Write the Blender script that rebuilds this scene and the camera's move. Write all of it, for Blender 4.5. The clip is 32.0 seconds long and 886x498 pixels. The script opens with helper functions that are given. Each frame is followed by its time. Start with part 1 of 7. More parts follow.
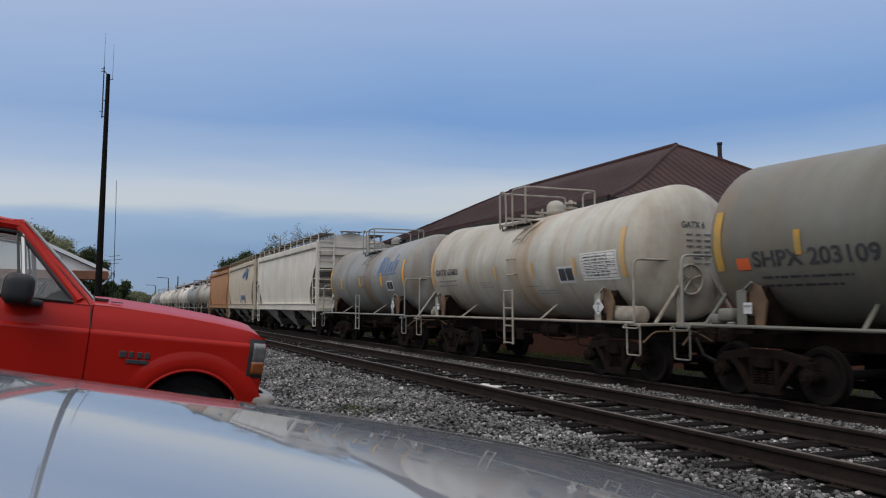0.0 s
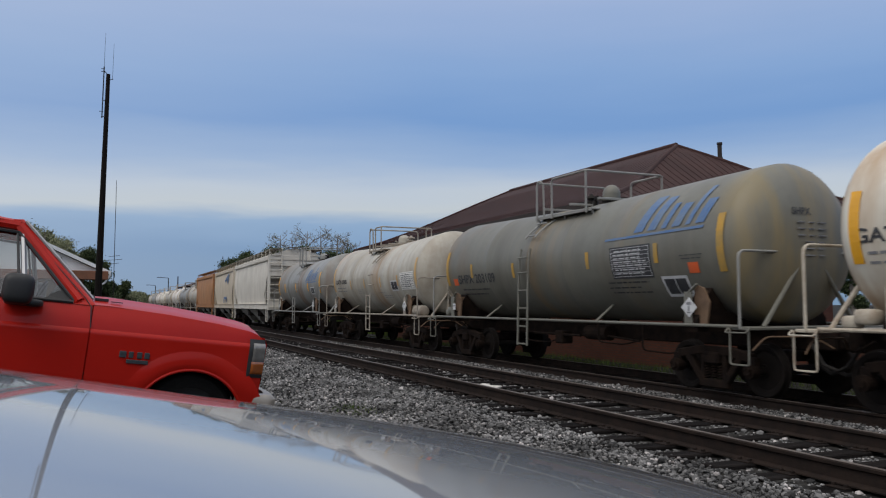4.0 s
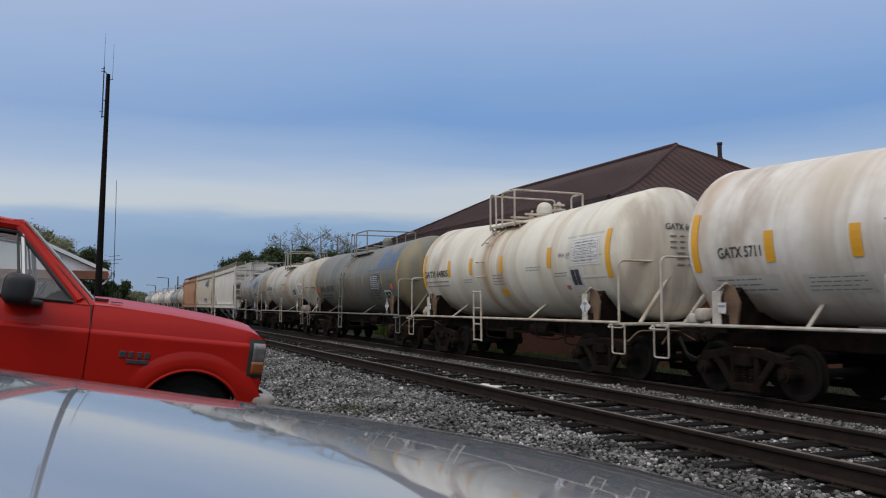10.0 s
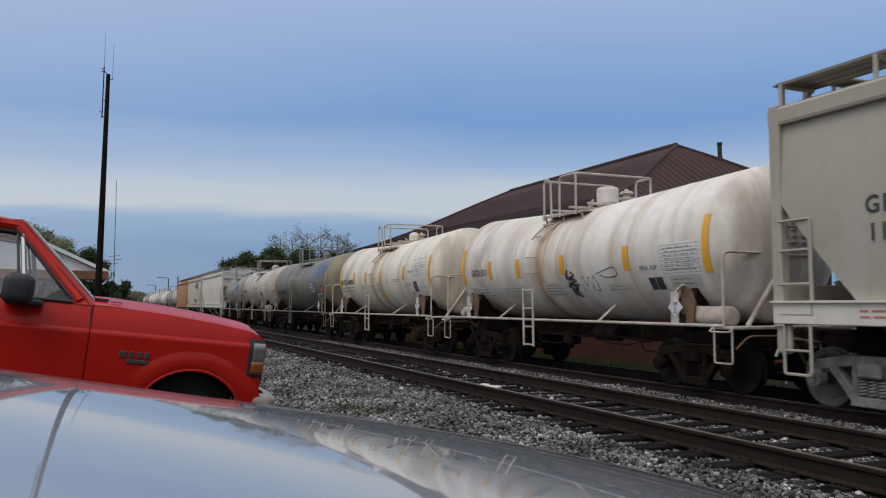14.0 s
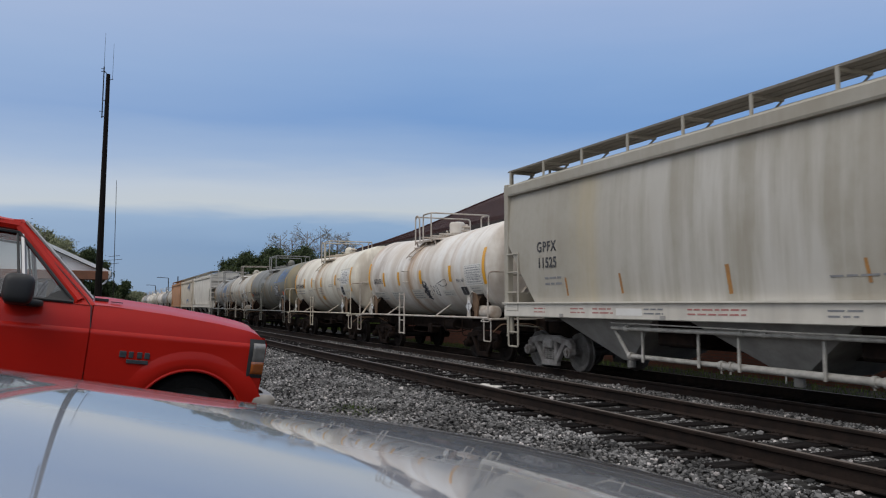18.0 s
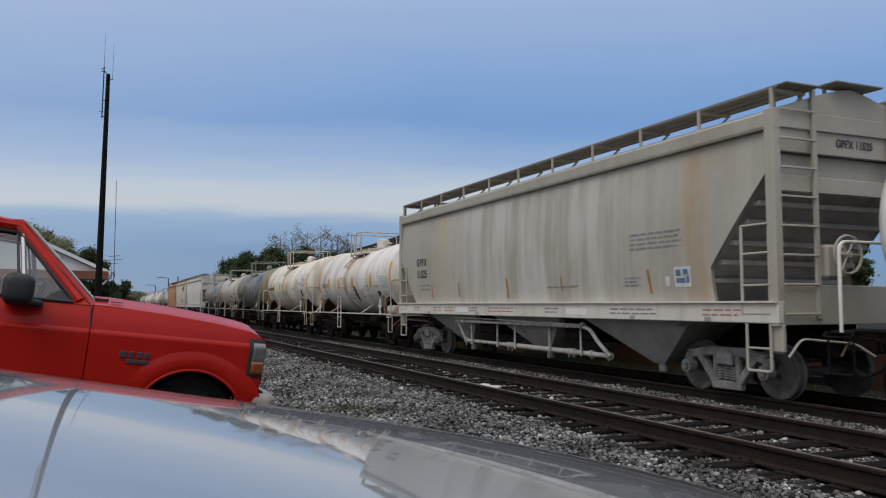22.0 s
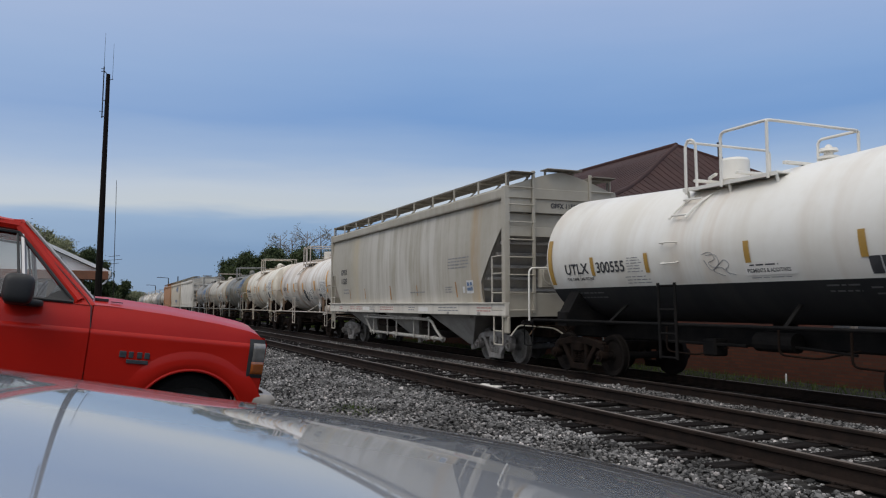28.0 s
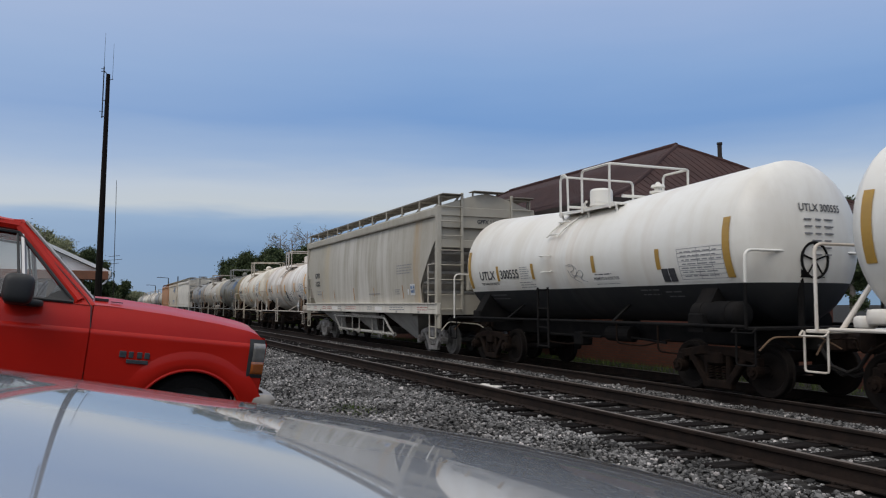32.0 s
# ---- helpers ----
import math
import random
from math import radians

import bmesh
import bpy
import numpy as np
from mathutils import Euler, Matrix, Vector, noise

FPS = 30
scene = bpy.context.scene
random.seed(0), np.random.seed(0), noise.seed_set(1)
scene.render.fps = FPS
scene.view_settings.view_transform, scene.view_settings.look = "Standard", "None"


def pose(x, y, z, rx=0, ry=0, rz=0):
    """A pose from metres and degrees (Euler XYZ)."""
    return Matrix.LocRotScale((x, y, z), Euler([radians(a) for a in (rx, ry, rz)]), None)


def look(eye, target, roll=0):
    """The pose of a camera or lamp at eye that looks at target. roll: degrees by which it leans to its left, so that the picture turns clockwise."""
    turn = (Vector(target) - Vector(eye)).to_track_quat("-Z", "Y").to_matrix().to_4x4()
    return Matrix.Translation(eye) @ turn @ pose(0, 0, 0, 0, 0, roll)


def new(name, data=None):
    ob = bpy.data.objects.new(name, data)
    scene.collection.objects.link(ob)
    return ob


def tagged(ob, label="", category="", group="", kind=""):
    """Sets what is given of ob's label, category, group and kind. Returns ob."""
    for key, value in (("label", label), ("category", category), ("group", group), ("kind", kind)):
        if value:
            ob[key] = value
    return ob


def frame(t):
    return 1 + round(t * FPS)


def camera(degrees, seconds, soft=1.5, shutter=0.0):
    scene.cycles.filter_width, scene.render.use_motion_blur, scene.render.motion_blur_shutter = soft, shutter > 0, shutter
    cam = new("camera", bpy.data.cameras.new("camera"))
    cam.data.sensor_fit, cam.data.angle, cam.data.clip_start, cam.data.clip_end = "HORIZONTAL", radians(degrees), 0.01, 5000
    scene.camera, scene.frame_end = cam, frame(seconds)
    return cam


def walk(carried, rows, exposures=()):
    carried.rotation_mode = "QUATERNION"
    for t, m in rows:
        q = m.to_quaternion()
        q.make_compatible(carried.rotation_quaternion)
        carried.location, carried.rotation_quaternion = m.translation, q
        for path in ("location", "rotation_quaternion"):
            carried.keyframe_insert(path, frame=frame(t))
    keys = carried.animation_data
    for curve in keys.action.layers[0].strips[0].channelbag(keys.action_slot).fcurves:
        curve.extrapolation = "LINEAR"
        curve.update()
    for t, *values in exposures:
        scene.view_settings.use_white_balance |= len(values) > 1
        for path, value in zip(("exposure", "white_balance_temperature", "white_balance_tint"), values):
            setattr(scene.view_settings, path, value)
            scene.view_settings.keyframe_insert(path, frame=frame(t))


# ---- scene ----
import itertools
EYE = Vector((0.0, 0.0, 1.454))
PITCH, YAW = 4.0245, 23.3885          # up from level; turned from the track towards the train
FWD = Vector((-math.cos(radians(YAW)) * math.cos(radians(PITCH)), math.sin(radians(YAW)) * math.cos(radians(PITCH)), math.sin(radians(PITCH))))
cam = camera(58.498, 32.0, soft=1.15, shutter=0.5)
walk(cam, [(0.0, look(EYE, EYE + FWD)), (32.0, look(EYE, EYE + FWD))], exposures=[(0.0, 0.0), (32.0, 0.0)])

# how far the train has rolled away from its place at the start: seconds, metres
ROLL = [(0, 0.0), (1.0, 2.724), (2.0, 5.425), (3.5, 9.421), (5.5, 14.869), (7, 18.876), (9, 23.552), (11, 28.115),
        (13, 32.769), (14.5, 36.128), (16.5, 40.351), (18.5, 44.176), (20.5, 47.967), (22.5, 51.281), (24, 53.563),
        (25.5, 55.708), (27.5, 58.148), (29.5, 60.418), (32, 62.881)]


def rolled(t):
    """Smooth reading of ROLL (Catmull-Rom through its rows)."""
    n = len(ROLL)
    i = max(0, min(n - 2, sum(1 for a, _ in ROLL if a <= t) - 1))
    (t0, d0), (t1, d1) = ROLL[i], ROLL[i + 1]
    ta, da = ROLL[max(i - 1, 0)]
    tb, db = ROLL[min(i + 2, n - 1)]
    m0, m1 = (d1 - da) / (t1 - ta), (db - d0) / (tb - t0)
    u, h = (t - t0) / (t1 - t0), t1 - t0
    return (2 * u**3 - 3 * u**2 + 1) * d0 + (u**3 - 2 * u**2 + u) * h * m0 + (3 * u**2 - 2 * u**3) * d1 + (u**3 - u**2) * h * m1


# ---- world and sun ----
SUN_EL, SUN_AZ = 54.0, 198.0
world = bpy.data.worlds.new("world")
scene.world = world
world.use_nodes = True
wn, wl = world.node_tree.nodes, world.node_tree.links
wn.clear()
w_out, w_bg, w_sky = wn.new("ShaderNodeOutputWorld"), wn.new("ShaderNodeBackground"), wn.new("ShaderNodeTexSky")
w_sky.sky_type, w_sky.sun_disc = "NISHITA", False
w_sky.sun_elevation, w_sky.sun_rotation = radians(SUN_EL), radians(SUN_AZ)
w_tc, w_sep = wn.new("ShaderNodeTexCoord"), wn.new("ShaderNodeSeparateXYZ")
w_map, w_noise = wn.new("ShaderNodeMapping"), wn.new("ShaderNodeTexNoise")
w_map.inputs["Scale"].default_value = (1.2, 1.2, 9.0)
w_noise.inputs["Scale"].default_value, w_noise.inputs["Detail"].default_value = 1.7, 5.0
w_add, w_ramp = wn.new("ShaderNodeMath"), wn.new("ShaderNodeValToRGB")
w_add.operation = "MULTIPLY_ADD"
w_add.inputs[1].default_value = 0.075
SKY = [(0.00, (0.19, 0.30, 0.454)), (0.064, (0.16, 0.29, 0.506)), (0.101, (0.25, 0.39, 0.600)), (0.116, (0.56, 0.61, 0.651)), (0.142, (0.53, 0.60, 0.692)),
       (0.176, (0.33, 0.46, 0.682)), (0.224, (0.185, 0.34, 0.641)), (0.277, (0.25, 0.40, 0.682)), (0.366, (0.37, 0.48, 0.723)), (0.516, (0.68, 0.76, 0.93)), (1.0, (1.25, 1.23, 1.21))]
ramp = w_ramp.color_ramp
while len(ramp.elements) < len(SKY):
    ramp.elements.new(0.5)
for e, (p, c) in zip(ramp.elements, SKY):
    e.position, e.color = p, (*c, 1)
w_mix = wn.new("ShaderNodeMixRGB")
w_mix.inputs[0].default_value = 0.9
w_dim = wn.new("ShaderNodeMixRGB")
w_dim.blend_type = "MULTIPLY"
w_dim.inputs[0].default_value, w_dim.inputs[2].default_value = 1.0, (0.08, 0.08, 0.08, 1)
wl.new(w_tc.outputs["Generated"], w_sep.inputs[0])
wl.new(w_tc.outputs["Generated"], w_map.inputs["Vector"])
wl.new(w_map.outputs[0], w_noise.inputs["Vector"])
w_off = wn.new("ShaderNodeMath")
w_off.operation = "SUBTRACT"
w_off.inputs[1].default_value = 0.5
wl.new(w_noise.outputs["Fac"], w_off.inputs[0])
wl.new(w_off.outputs[0], w_add.inputs[0])
wl.new(w_sep.outputs["Z"], w_add.inputs[2])
wl.new(w_add.outputs[0], w_ramp.inputs[0])
wl.new(w_sky.outputs[0], w_dim.inputs[1])
wl.new(w_dim.outputs[0], w_mix.inputs[1])
w_dot, w_veil, w_lift = wn.new("ShaderNodeVectorMath"), wn.new("ShaderNodeMixRGB"), wn.new("ShaderNodeMath")
w_dot.operation = "DOT_PRODUCT"
w_dot.inputs[1].default_value = (-math.sin(radians(YAW)), -math.cos(radians(YAW)), 0)
w_lift.operation, w_lift.use_clamp = "MULTIPLY", True
w_lift.inputs[1].default_value = 0.45
w_veil.inputs[2].default_value = (0.58, 0.63, 0.72, 1)
wl.new(w_tc.outputs["Generated"], w_dot.inputs[0])
wl.new(w_dot.outputs["Value"], w_lift.inputs[0])
wl.new(w_lift.outputs[0], w_veil.inputs[0])
wl.new(w_ramp.outputs[0], w_veil.inputs[1])
w_dot2, w_veil2, w_lift2 = wn.new("ShaderNodeVectorMath"), wn.new("ShaderNodeMixRGB"), wn.new("ShaderNodeMath")
w_dot2.operation = "DOT_PRODUCT"
w_dot2.inputs[1].default_value = (0.45, -0.89, 0)
w_lift2.operation, w_lift2.use_clamp = "MULTIPLY", True
w_lift2.inputs[1].default_value = 0.85
w_veil2.inputs[2].default_value = (0.86, 0.88, 0.92, 1)
wl.new(w_tc.outputs["Generated"], w_dot2.inputs[0])
wl.new(w_dot2.outputs["Value"], w_lift2.inputs[0])
wl.new(w_lift2.outputs[0], w_veil2.inputs[0])
wl.new(w_veil.outputs[0], w_veil2.inputs[1])
wl.new(w_veil2.outputs[0], w_mix.inputs[2])
wl.new(w_mix.outputs[0], w_bg.inputs["Color"])
wl.new(w_bg.outputs[0], w_out.inputs["Surface"])
w_bg.inputs["Strength"].default_value = 1.0

sun = new("sun", bpy.data.lights.new("sun", "SUN"))
sun.data.energy, sun.data.angle, sun.data.color = 1.05, radians(32), (1.0, 0.94, 0.86)
sun.matrix_world = look((0, 0, 30), Vector((0, 0, 30)) - Vector((math.cos(radians(SUN_EL)) * 0.53, -math.cos(radians(SUN_EL)) * 0.85, math.sin(radians(SUN_EL)))))


# ---- materials ----
def mat(name, base, rough=0.6, metal=0.0, second=None, scale=3.0, amount=0.5, grain=0.0, bump=0.0, bscale=60.0,
        stretch=(1, 1, 1), coat=0.0, coat_rough=0.04, coat_ior=1.5, per=0.0, streak=None, streak_amt=0.0, spec=0.5, spots=(), bands=0.0):
    """Principled paint: two scales of stain between base and second, fine relief, optional down-running streaks."""
    m = bpy.data.materials.new(name)
    m.use_nodes = True
    n, l = m.node_tree.nodes, m.node_tree.links
    bs = n["Principled BSDF"]
    bs.inputs["Roughness"].default_value, bs.inputs["Metallic"].default_value = rough, metal
    bs.inputs["Coat Weight"].default_value = coat
    bs.inputs["Coat Roughness"].default_value = coat_rough
    bs.inputs["Coat IOR"].default_value = coat_ior
    bs.inputs["Specular IOR Level"].default_value = spec
    tc, mp = n.new("ShaderNodeTexCoord"), n.new("ShaderNodeMapping")
    mp.inputs["Scale"].default_value = stretch
    l.new(tc.outputs["Object"], mp.inputs["Vector"])
    rgb = n.new("ShaderNodeRGB")
    rgb.outputs[0].default_value = (*base, 1)
    out = rgb.outputs[0]

    def blend(fac, colour, prev, kind="MIX"):
        mx = n.new("ShaderNodeMixRGB")
        mx.blend_type = kind
        l.new(fac, mx.inputs[0])
        l.new(prev, mx.inputs[1])
        mx.inputs[2].default_value = (*colour, 1)
        return mx.outputs[0]

    def noisy(sc, detail, lo, hi, amt, vec):
        nz, mr = n.new("ShaderNodeTexNoise"), n.new("ShaderNodeMapRange")
        nz.inputs["Scale"].default_value, nz.inputs["Detail"].default_value = sc, detail
        l.new(vec, nz.inputs["Vector"])
        mr.inputs["From Min"].default_value, mr.inputs["From Max"].default_value, mr.inputs["To Max"].default_value = lo, hi, amt
        l.new(nz.outputs["Fac"], mr.inputs["Value"])
        return mr.outputs[0]

    if second:
        out = blend(noisy(scale, 6, 0.38, 0.68, amount, mp.outputs[0]), second, out)
        out = blend(noisy(scale * 6.3, 4, 0.45, 0.75, amount * 0.5, mp.outputs[0]), second, out)
    if streak:
        ms = n.new("ShaderNodeMapping")
        ms.inputs["Scale"].default_value = (3.2, 0.5, 0.16)
        l.new(tc.outputs["Object"], ms.inputs["Vector"])
        out = blend(noisy(1.0, 5, 0.5, 0.72, streak_amt, ms.outputs[0]), streak, out)
    if bands:
        mb = n.new("ShaderNodeMapping")
        mb.inputs["Scale"].default_value = (1.3, 0.02, 0.02)
        l.new(tc.outputs["Object"], mb.inputs["Vector"])
        out = blend(noisy(1.0, 3, 0.4, 0.65, bands, mb.outputs[0]), second or base, out)
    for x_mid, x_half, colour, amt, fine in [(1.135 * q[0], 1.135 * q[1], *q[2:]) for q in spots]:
        sx, sb, ab, mr, mu, ms = (n.new("ShaderNodeSeparateXYZ"), n.new("ShaderNodeMath"), n.new("ShaderNodeMath"), n.new("ShaderNodeMapRange"), n.new("ShaderNodeMath"), n.new("ShaderNodeMapping"))
        sb.operation, ab.operation, mu.operation = "SUBTRACT", "ABSOLUTE", "MULTIPLY"
        sb.inputs[1].default_value = x_mid
        l.new(tc.outputs["Object"], sx.inputs[0])
        l.new(sx.outputs["X"], sb.inputs[0])
        l.new(sb.outputs[0], ab.inputs[0])
        mr.interpolation_type = "SMOOTHSTEP"
        mr.inputs["From Min"].default_value, mr.inputs["From Max"].default_value, mr.inputs["To Min"].default_value, mr.inputs["To Max"].default_value = x_half * 0.3, x_half, 1.0, 0.0
        l.new(ab.outputs[0], mr.inputs["Value"])
        ms.inputs["Scale"].default_value = fine
        l.new(tc.outputs["Object"], ms.inputs["Vector"])
        l.new(mr.outputs[0], mu.inputs[0])
        l.new(noisy(1.0, 6, 0.40, 0.60, amt, ms.outputs[0]), mu.inputs[1])
        out = blend(mu.outputs[0], colour, out)
    if per:
        oi, mr = n.new("ShaderNodeObjectInfo"), n.new("ShaderNodeMapRange")
        mr.inputs["To Min"].default_value, mr.inputs["To Max"].default_value = 1 - per, 1 + per
        l.new(oi.outputs["Random"], mr.inputs["Value"])
        hv = n.new("ShaderNodeHueSaturation")
        l.new(mr.outputs[0], hv.inputs["Value"])
        l.new(out, hv.inputs["Color"])
        out = hv.outputs[0]
    l.new(out, bs.inputs["Base Color"])
    if bump:
        nz, bp = n.new("ShaderNodeTexNoise"), n.new("ShaderNodeBump")
        nz.inputs["Scale"].default_value, nz.inputs["Detail"].default_value = bscale, 4
        l.new(mp.outputs[0], nz.inputs["Vector"])
        bp.inputs["Strength"].default_value, bp.inputs["Distance"].default_value = bump, 0.02
        l.new(nz.outputs["Fac"], bp.inputs["Height"])
        l.new(bp.outputs[0], bs.inputs["Normal"])
    return m


def island(name, base, second, rough=0.85, third=None, spec=0.3, drift=0.0):
    """Many small pieces in one mesh, each with a tone of its own."""
    m = bpy.data.materials.new(name)
    m.use_nodes = True
    n, l = m.node_tree.nodes, m.node_tree.links
    bs = n["Principled BSDF"]
    bs.inputs["Roughness"].default_value = rough
    bs.inputs["Specular IOR Level"].default_value = spec
    ge, rp = n.new("ShaderNodeNewGeometry"), n.new("ShaderNodeValToRGB")
    l.new(ge.outputs["Random Per Island"], rp.inputs[0])
    rp.color_ramp.elements[0].color, rp.color_ramp.elements[1].color = (*base, 1), (*second, 1)
    if third:
        e = rp.color_ramp.elements.new(0.9)
        e.color = (*second, 1)
        rp.color_ramp.elements[-1].color = (*third, 1)
        rp.color_ramp.elements[-1].position = 1.0
    out = rp.outputs[0]
    if drift:
        tc, nz, mr, hv = n.new("ShaderNodeTexCoord"), n.new("ShaderNodeTexNoise"), n.new("ShaderNodeMapRange"), n.new("ShaderNodeHueSaturation")
        nz.inputs["Scale"].default_value, nz.inputs["Detail"].default_value = 1.1, 5
        l.new(tc.outputs["Object"], nz.inputs["Vector"])
        mr.inputs["From Min"].default_value, mr.inputs["From Max"].default_value = 0.35, 0.65
        mr.inputs["To Min"].default_value, mr.inputs["To Max"].default_value = 1 - drift, 1 + drift * 0.4
        l.new(nz.outputs["Fac"], mr.inputs["Value"])
        l.new(mr.outputs[0], hv.inputs["Value"])
        l.new(out, hv.inputs["Color"])
        out = hv.outputs[0]
    l.new(out, bs.inputs["Base Color"])
    return m


# ---- mesh helpers ----
def part(name, bm, material, parent=None, label="", smooth=None):
    me = bpy.data.meshes.new(name)
    bm.normal_update()
    if smooth is not None:
        for f in bm.faces:
            f.smooth = True
    bm.to_mesh(me)
    bm.free()
    if smooth is not None:
        me.set_sharp_from_angle(angle=radians(smooth))
    me.materials.append(material)
    ob = new(name, me)
    if parent is not None:
        ob.parent = parent
    if label:
        ob["label"] = label
    return ob


def again(name, ob, parent, m=None):
    """Another object on the same mesh."""
    o = new(name, ob.data)
    if parent is not None:
        o.parent = parent
    if m is not None:
        o.matrix_basis = m
    return o


def box(bm, c, s, rot=None, bevel=0.0, seg=1):
    m = Matrix.Translation(c) @ (rot or Matrix()) @ Matrix.Diagonal((*s, 1))
    r = bmesh.ops.create_cube(bm, size=1, matrix=m)
    if bevel:
        es = list({e for v in r["verts"] for e in v.link_edges})
        bmesh.ops.bevel(bm, geom=es, offset=bevel, segments=seg, affect="EDGES")


def rod(bm, a, b, r, seg=8, r2=None):
    a, b = Vector(a), Vector(b)
    d = b - a
    m = Matrix.Translation((a + b) / 2) @ d.to_track_quat("Z", "Y").to_matrix().to_4x4()
    bmesh.ops.create_cone(bm, cap_ends=True, segments=seg, radius1=r, radius2=r if r2 is None else r2, depth=d.length, matrix=m)


def tube(bm, pts, r, seg=8):
    """A bent bar through pts."""
    pts = [Vector(p) for p in pts]
    rings = []
    side = None
    for i, p in enumerate(pts):
        d = (pts[min(i + 1, len(pts) - 1)] - pts[max(i - 1, 0)]).normalized()
        if side is None:
            side = d.orthogonal().normalized()
        side = (side - d * side.dot(d)).normalized()
        up = d.cross(side)
        k = 1.0
        if 0 < i < len(pts) - 1:
            k = 1 / max(0.5, d.dot((pts[i + 1] - p).normalized()))
        rings.append([bm.verts.new(p + (side * math.cos(a) + up * math.sin(a)) * r * k) for a in [2 * math.pi * j / seg for j in range(seg)]])
    for a, b in zip(rings, rings[1:]):
        for j in range(seg):
            bm.faces.new((a[j], a[(j + 1) % seg], b[(j + 1) % seg], b[j]))
    bm.faces.new(rings[0][::-1])
    bm.faces.new(rings[-1])


def bend(pts, r=0.08, n=4):
    """Rounds the corners of a path."""
    pts = [Vector(p) for p in pts]
    out = [pts[0]]
    for a, p, b in zip(pts, pts[1:], pts[2:]):
        u, v = (a - p), (b - p)
        k = min(r, u.length * 0.45, v.length * 0.45)
        q0, q1 = p + u.normalized() * k, p + v.normalized() * k
        for i in range(n + 1):
            t = i / n
            out.append(q0 * (1 - t) ** 2 + p * 2 * t * (1 - t) + q1 * t**2)
    out.append(pts[-1])
    return out


def prism(bm, outline, y0, y1, axis="y"):
    """Extrudes an outline of (u, v) along an axis; u, v are the other two axes in order."""
    def at(u, v, w):
        return {"y": (u, w, v), "x": (w, u, v), "z": (u, v, w)}[axis]
    a = [bm.verts.new(at(u, v, y0)) for u, v in outline]
    b = [bm.verts.new(at(u, v, y1)) for u, v in outline]
    n = len(outline)
    fs = [bm.faces.new(a), bm.faces.new(b[::-1])]
    for i in range(n):
        fs.append(bm.faces.new((a[i], b[i], b[(i + 1) % n], a[(i + 1) % n])))
    bmesh.ops.recalc_face_normals(bm, faces=fs)
    return fs


def loft(bm, rings, caps=True, closed=True):
    """Skins a list of rings of points."""
    vs = [[bm.verts.new(p) for p in r] for r in rings]
    n = len(rings[0])
    for a, b in zip(vs, vs[1:]):
        for j in range(n if closed else n - 1):
            bm.faces.new((a[j], a[(j + 1) % n], b[(j + 1) % n], b[j]))
    if caps and closed:
        bm.faces.new(vs[0][::-1])
        bm.faces.new(vs[-1])
    bmesh.ops.recalc_face_normals(bm, faces=bm.faces[:])


def sphere(bm, c, r, u=12, v=8, s=(1, 1, 1)):
    bmesh.ops.create_uvsphere(bm, u_segments=u, v_segments=v, radius=r, matrix=Matrix.Translation(c) @ Matrix.Diagonal((*s, 1)))


def pillow(bm, c, s, p=0.4, u=24, v=16):
    """A soft-cornered block."""
    r = bmesh.ops.create_uvsphere(bm, u_segments=u, v_segments=v, radius=1.0)
    for q in r["verts"]:
        q.co = Vector([c[i] + s[i] * 0.5 * math.copysign(abs(q.co[i]) ** p, q.co[i]) for i in range(3)])


def thing(name, m, label, category, group="", kind=""):
    ob = new(name)
    ob.matrix_basis = m
    ob.empty_display_size = 0.3
    return tagged(ob, label, category, group, kind)


def letters(name, words, size, place, material, parent, label="", extrude=0.002, wide=1.0, space=1.0):
    """Lettering in the built-in font as a flat mesh. place: pose whose x runs along the words and whose z points out."""
    cu = bpy.data.curves.new(name, "FONT")
    cu.body, cu.size, cu.extrude, cu.offset = words, size, extrude, size * 0.02
    cu.space_character = space
    tmp = bpy.data.objects.new(name, cu)
    me = bpy.data.meshes.new_from_object(tmp)
    bpy.data.objects.remove(tmp)
    me.materials.clear()
    me.materials.append(material)
    ob = new(name, me)
    ob.parent = parent
    ob.matrix_basis = place @ Matrix.Diagonal((wide, 1, 1, 1))
    if label:
        ob["label"] = label
    return ob


RAIL_NEAR, RAIL_FAR = 0.18, -0.01      # tops of the rails
TRACK_A, TRACK_B = 6.357, 10.43        # middles of the tracks


def ease_y(x):
    """The main track eases sideways far down the line."""
    t = max(0.0, min(1.0, (-x - 46.7) / 29.5))
    return 0.72 * t * t * (3 - 2 * t)

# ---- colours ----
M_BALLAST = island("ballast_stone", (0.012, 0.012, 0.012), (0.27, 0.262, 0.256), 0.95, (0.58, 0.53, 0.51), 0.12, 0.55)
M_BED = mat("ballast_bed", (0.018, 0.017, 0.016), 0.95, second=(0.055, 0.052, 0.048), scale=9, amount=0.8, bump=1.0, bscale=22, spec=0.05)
M_TIE = mat("tie_wood", (0.008, 0.007, 0.0068), 0.95, second=(0.02, 0.017, 0.016), scale=4, amount=0.8, bump=0.6, bscale=30, stretch=(4, 0.6, 4), per=0.3, spec=0.05)
M_RAIL = mat("rail_steel", (0.030, 0.021, 0.017), 0.85, second=(0.016, 0.013, 0.012), scale=5, amount=0.8, bump=0.2, spec=0.08)
M_HEAD = mat("rail_head_steel", (0.15, 0.12, 0.10), 0.55, 0.3, second=(0.05, 0.036, 0.03), scale=3, amount=0.7)
M_GRASS = island("grass_blades", (0.035, 0.06, 0.012), (0.09, 0.125, 0.025), 0.85)
M_BRICKWALL = bpy.data.materials.new("brick_wall")
M_BRICKWALL.use_nodes = True
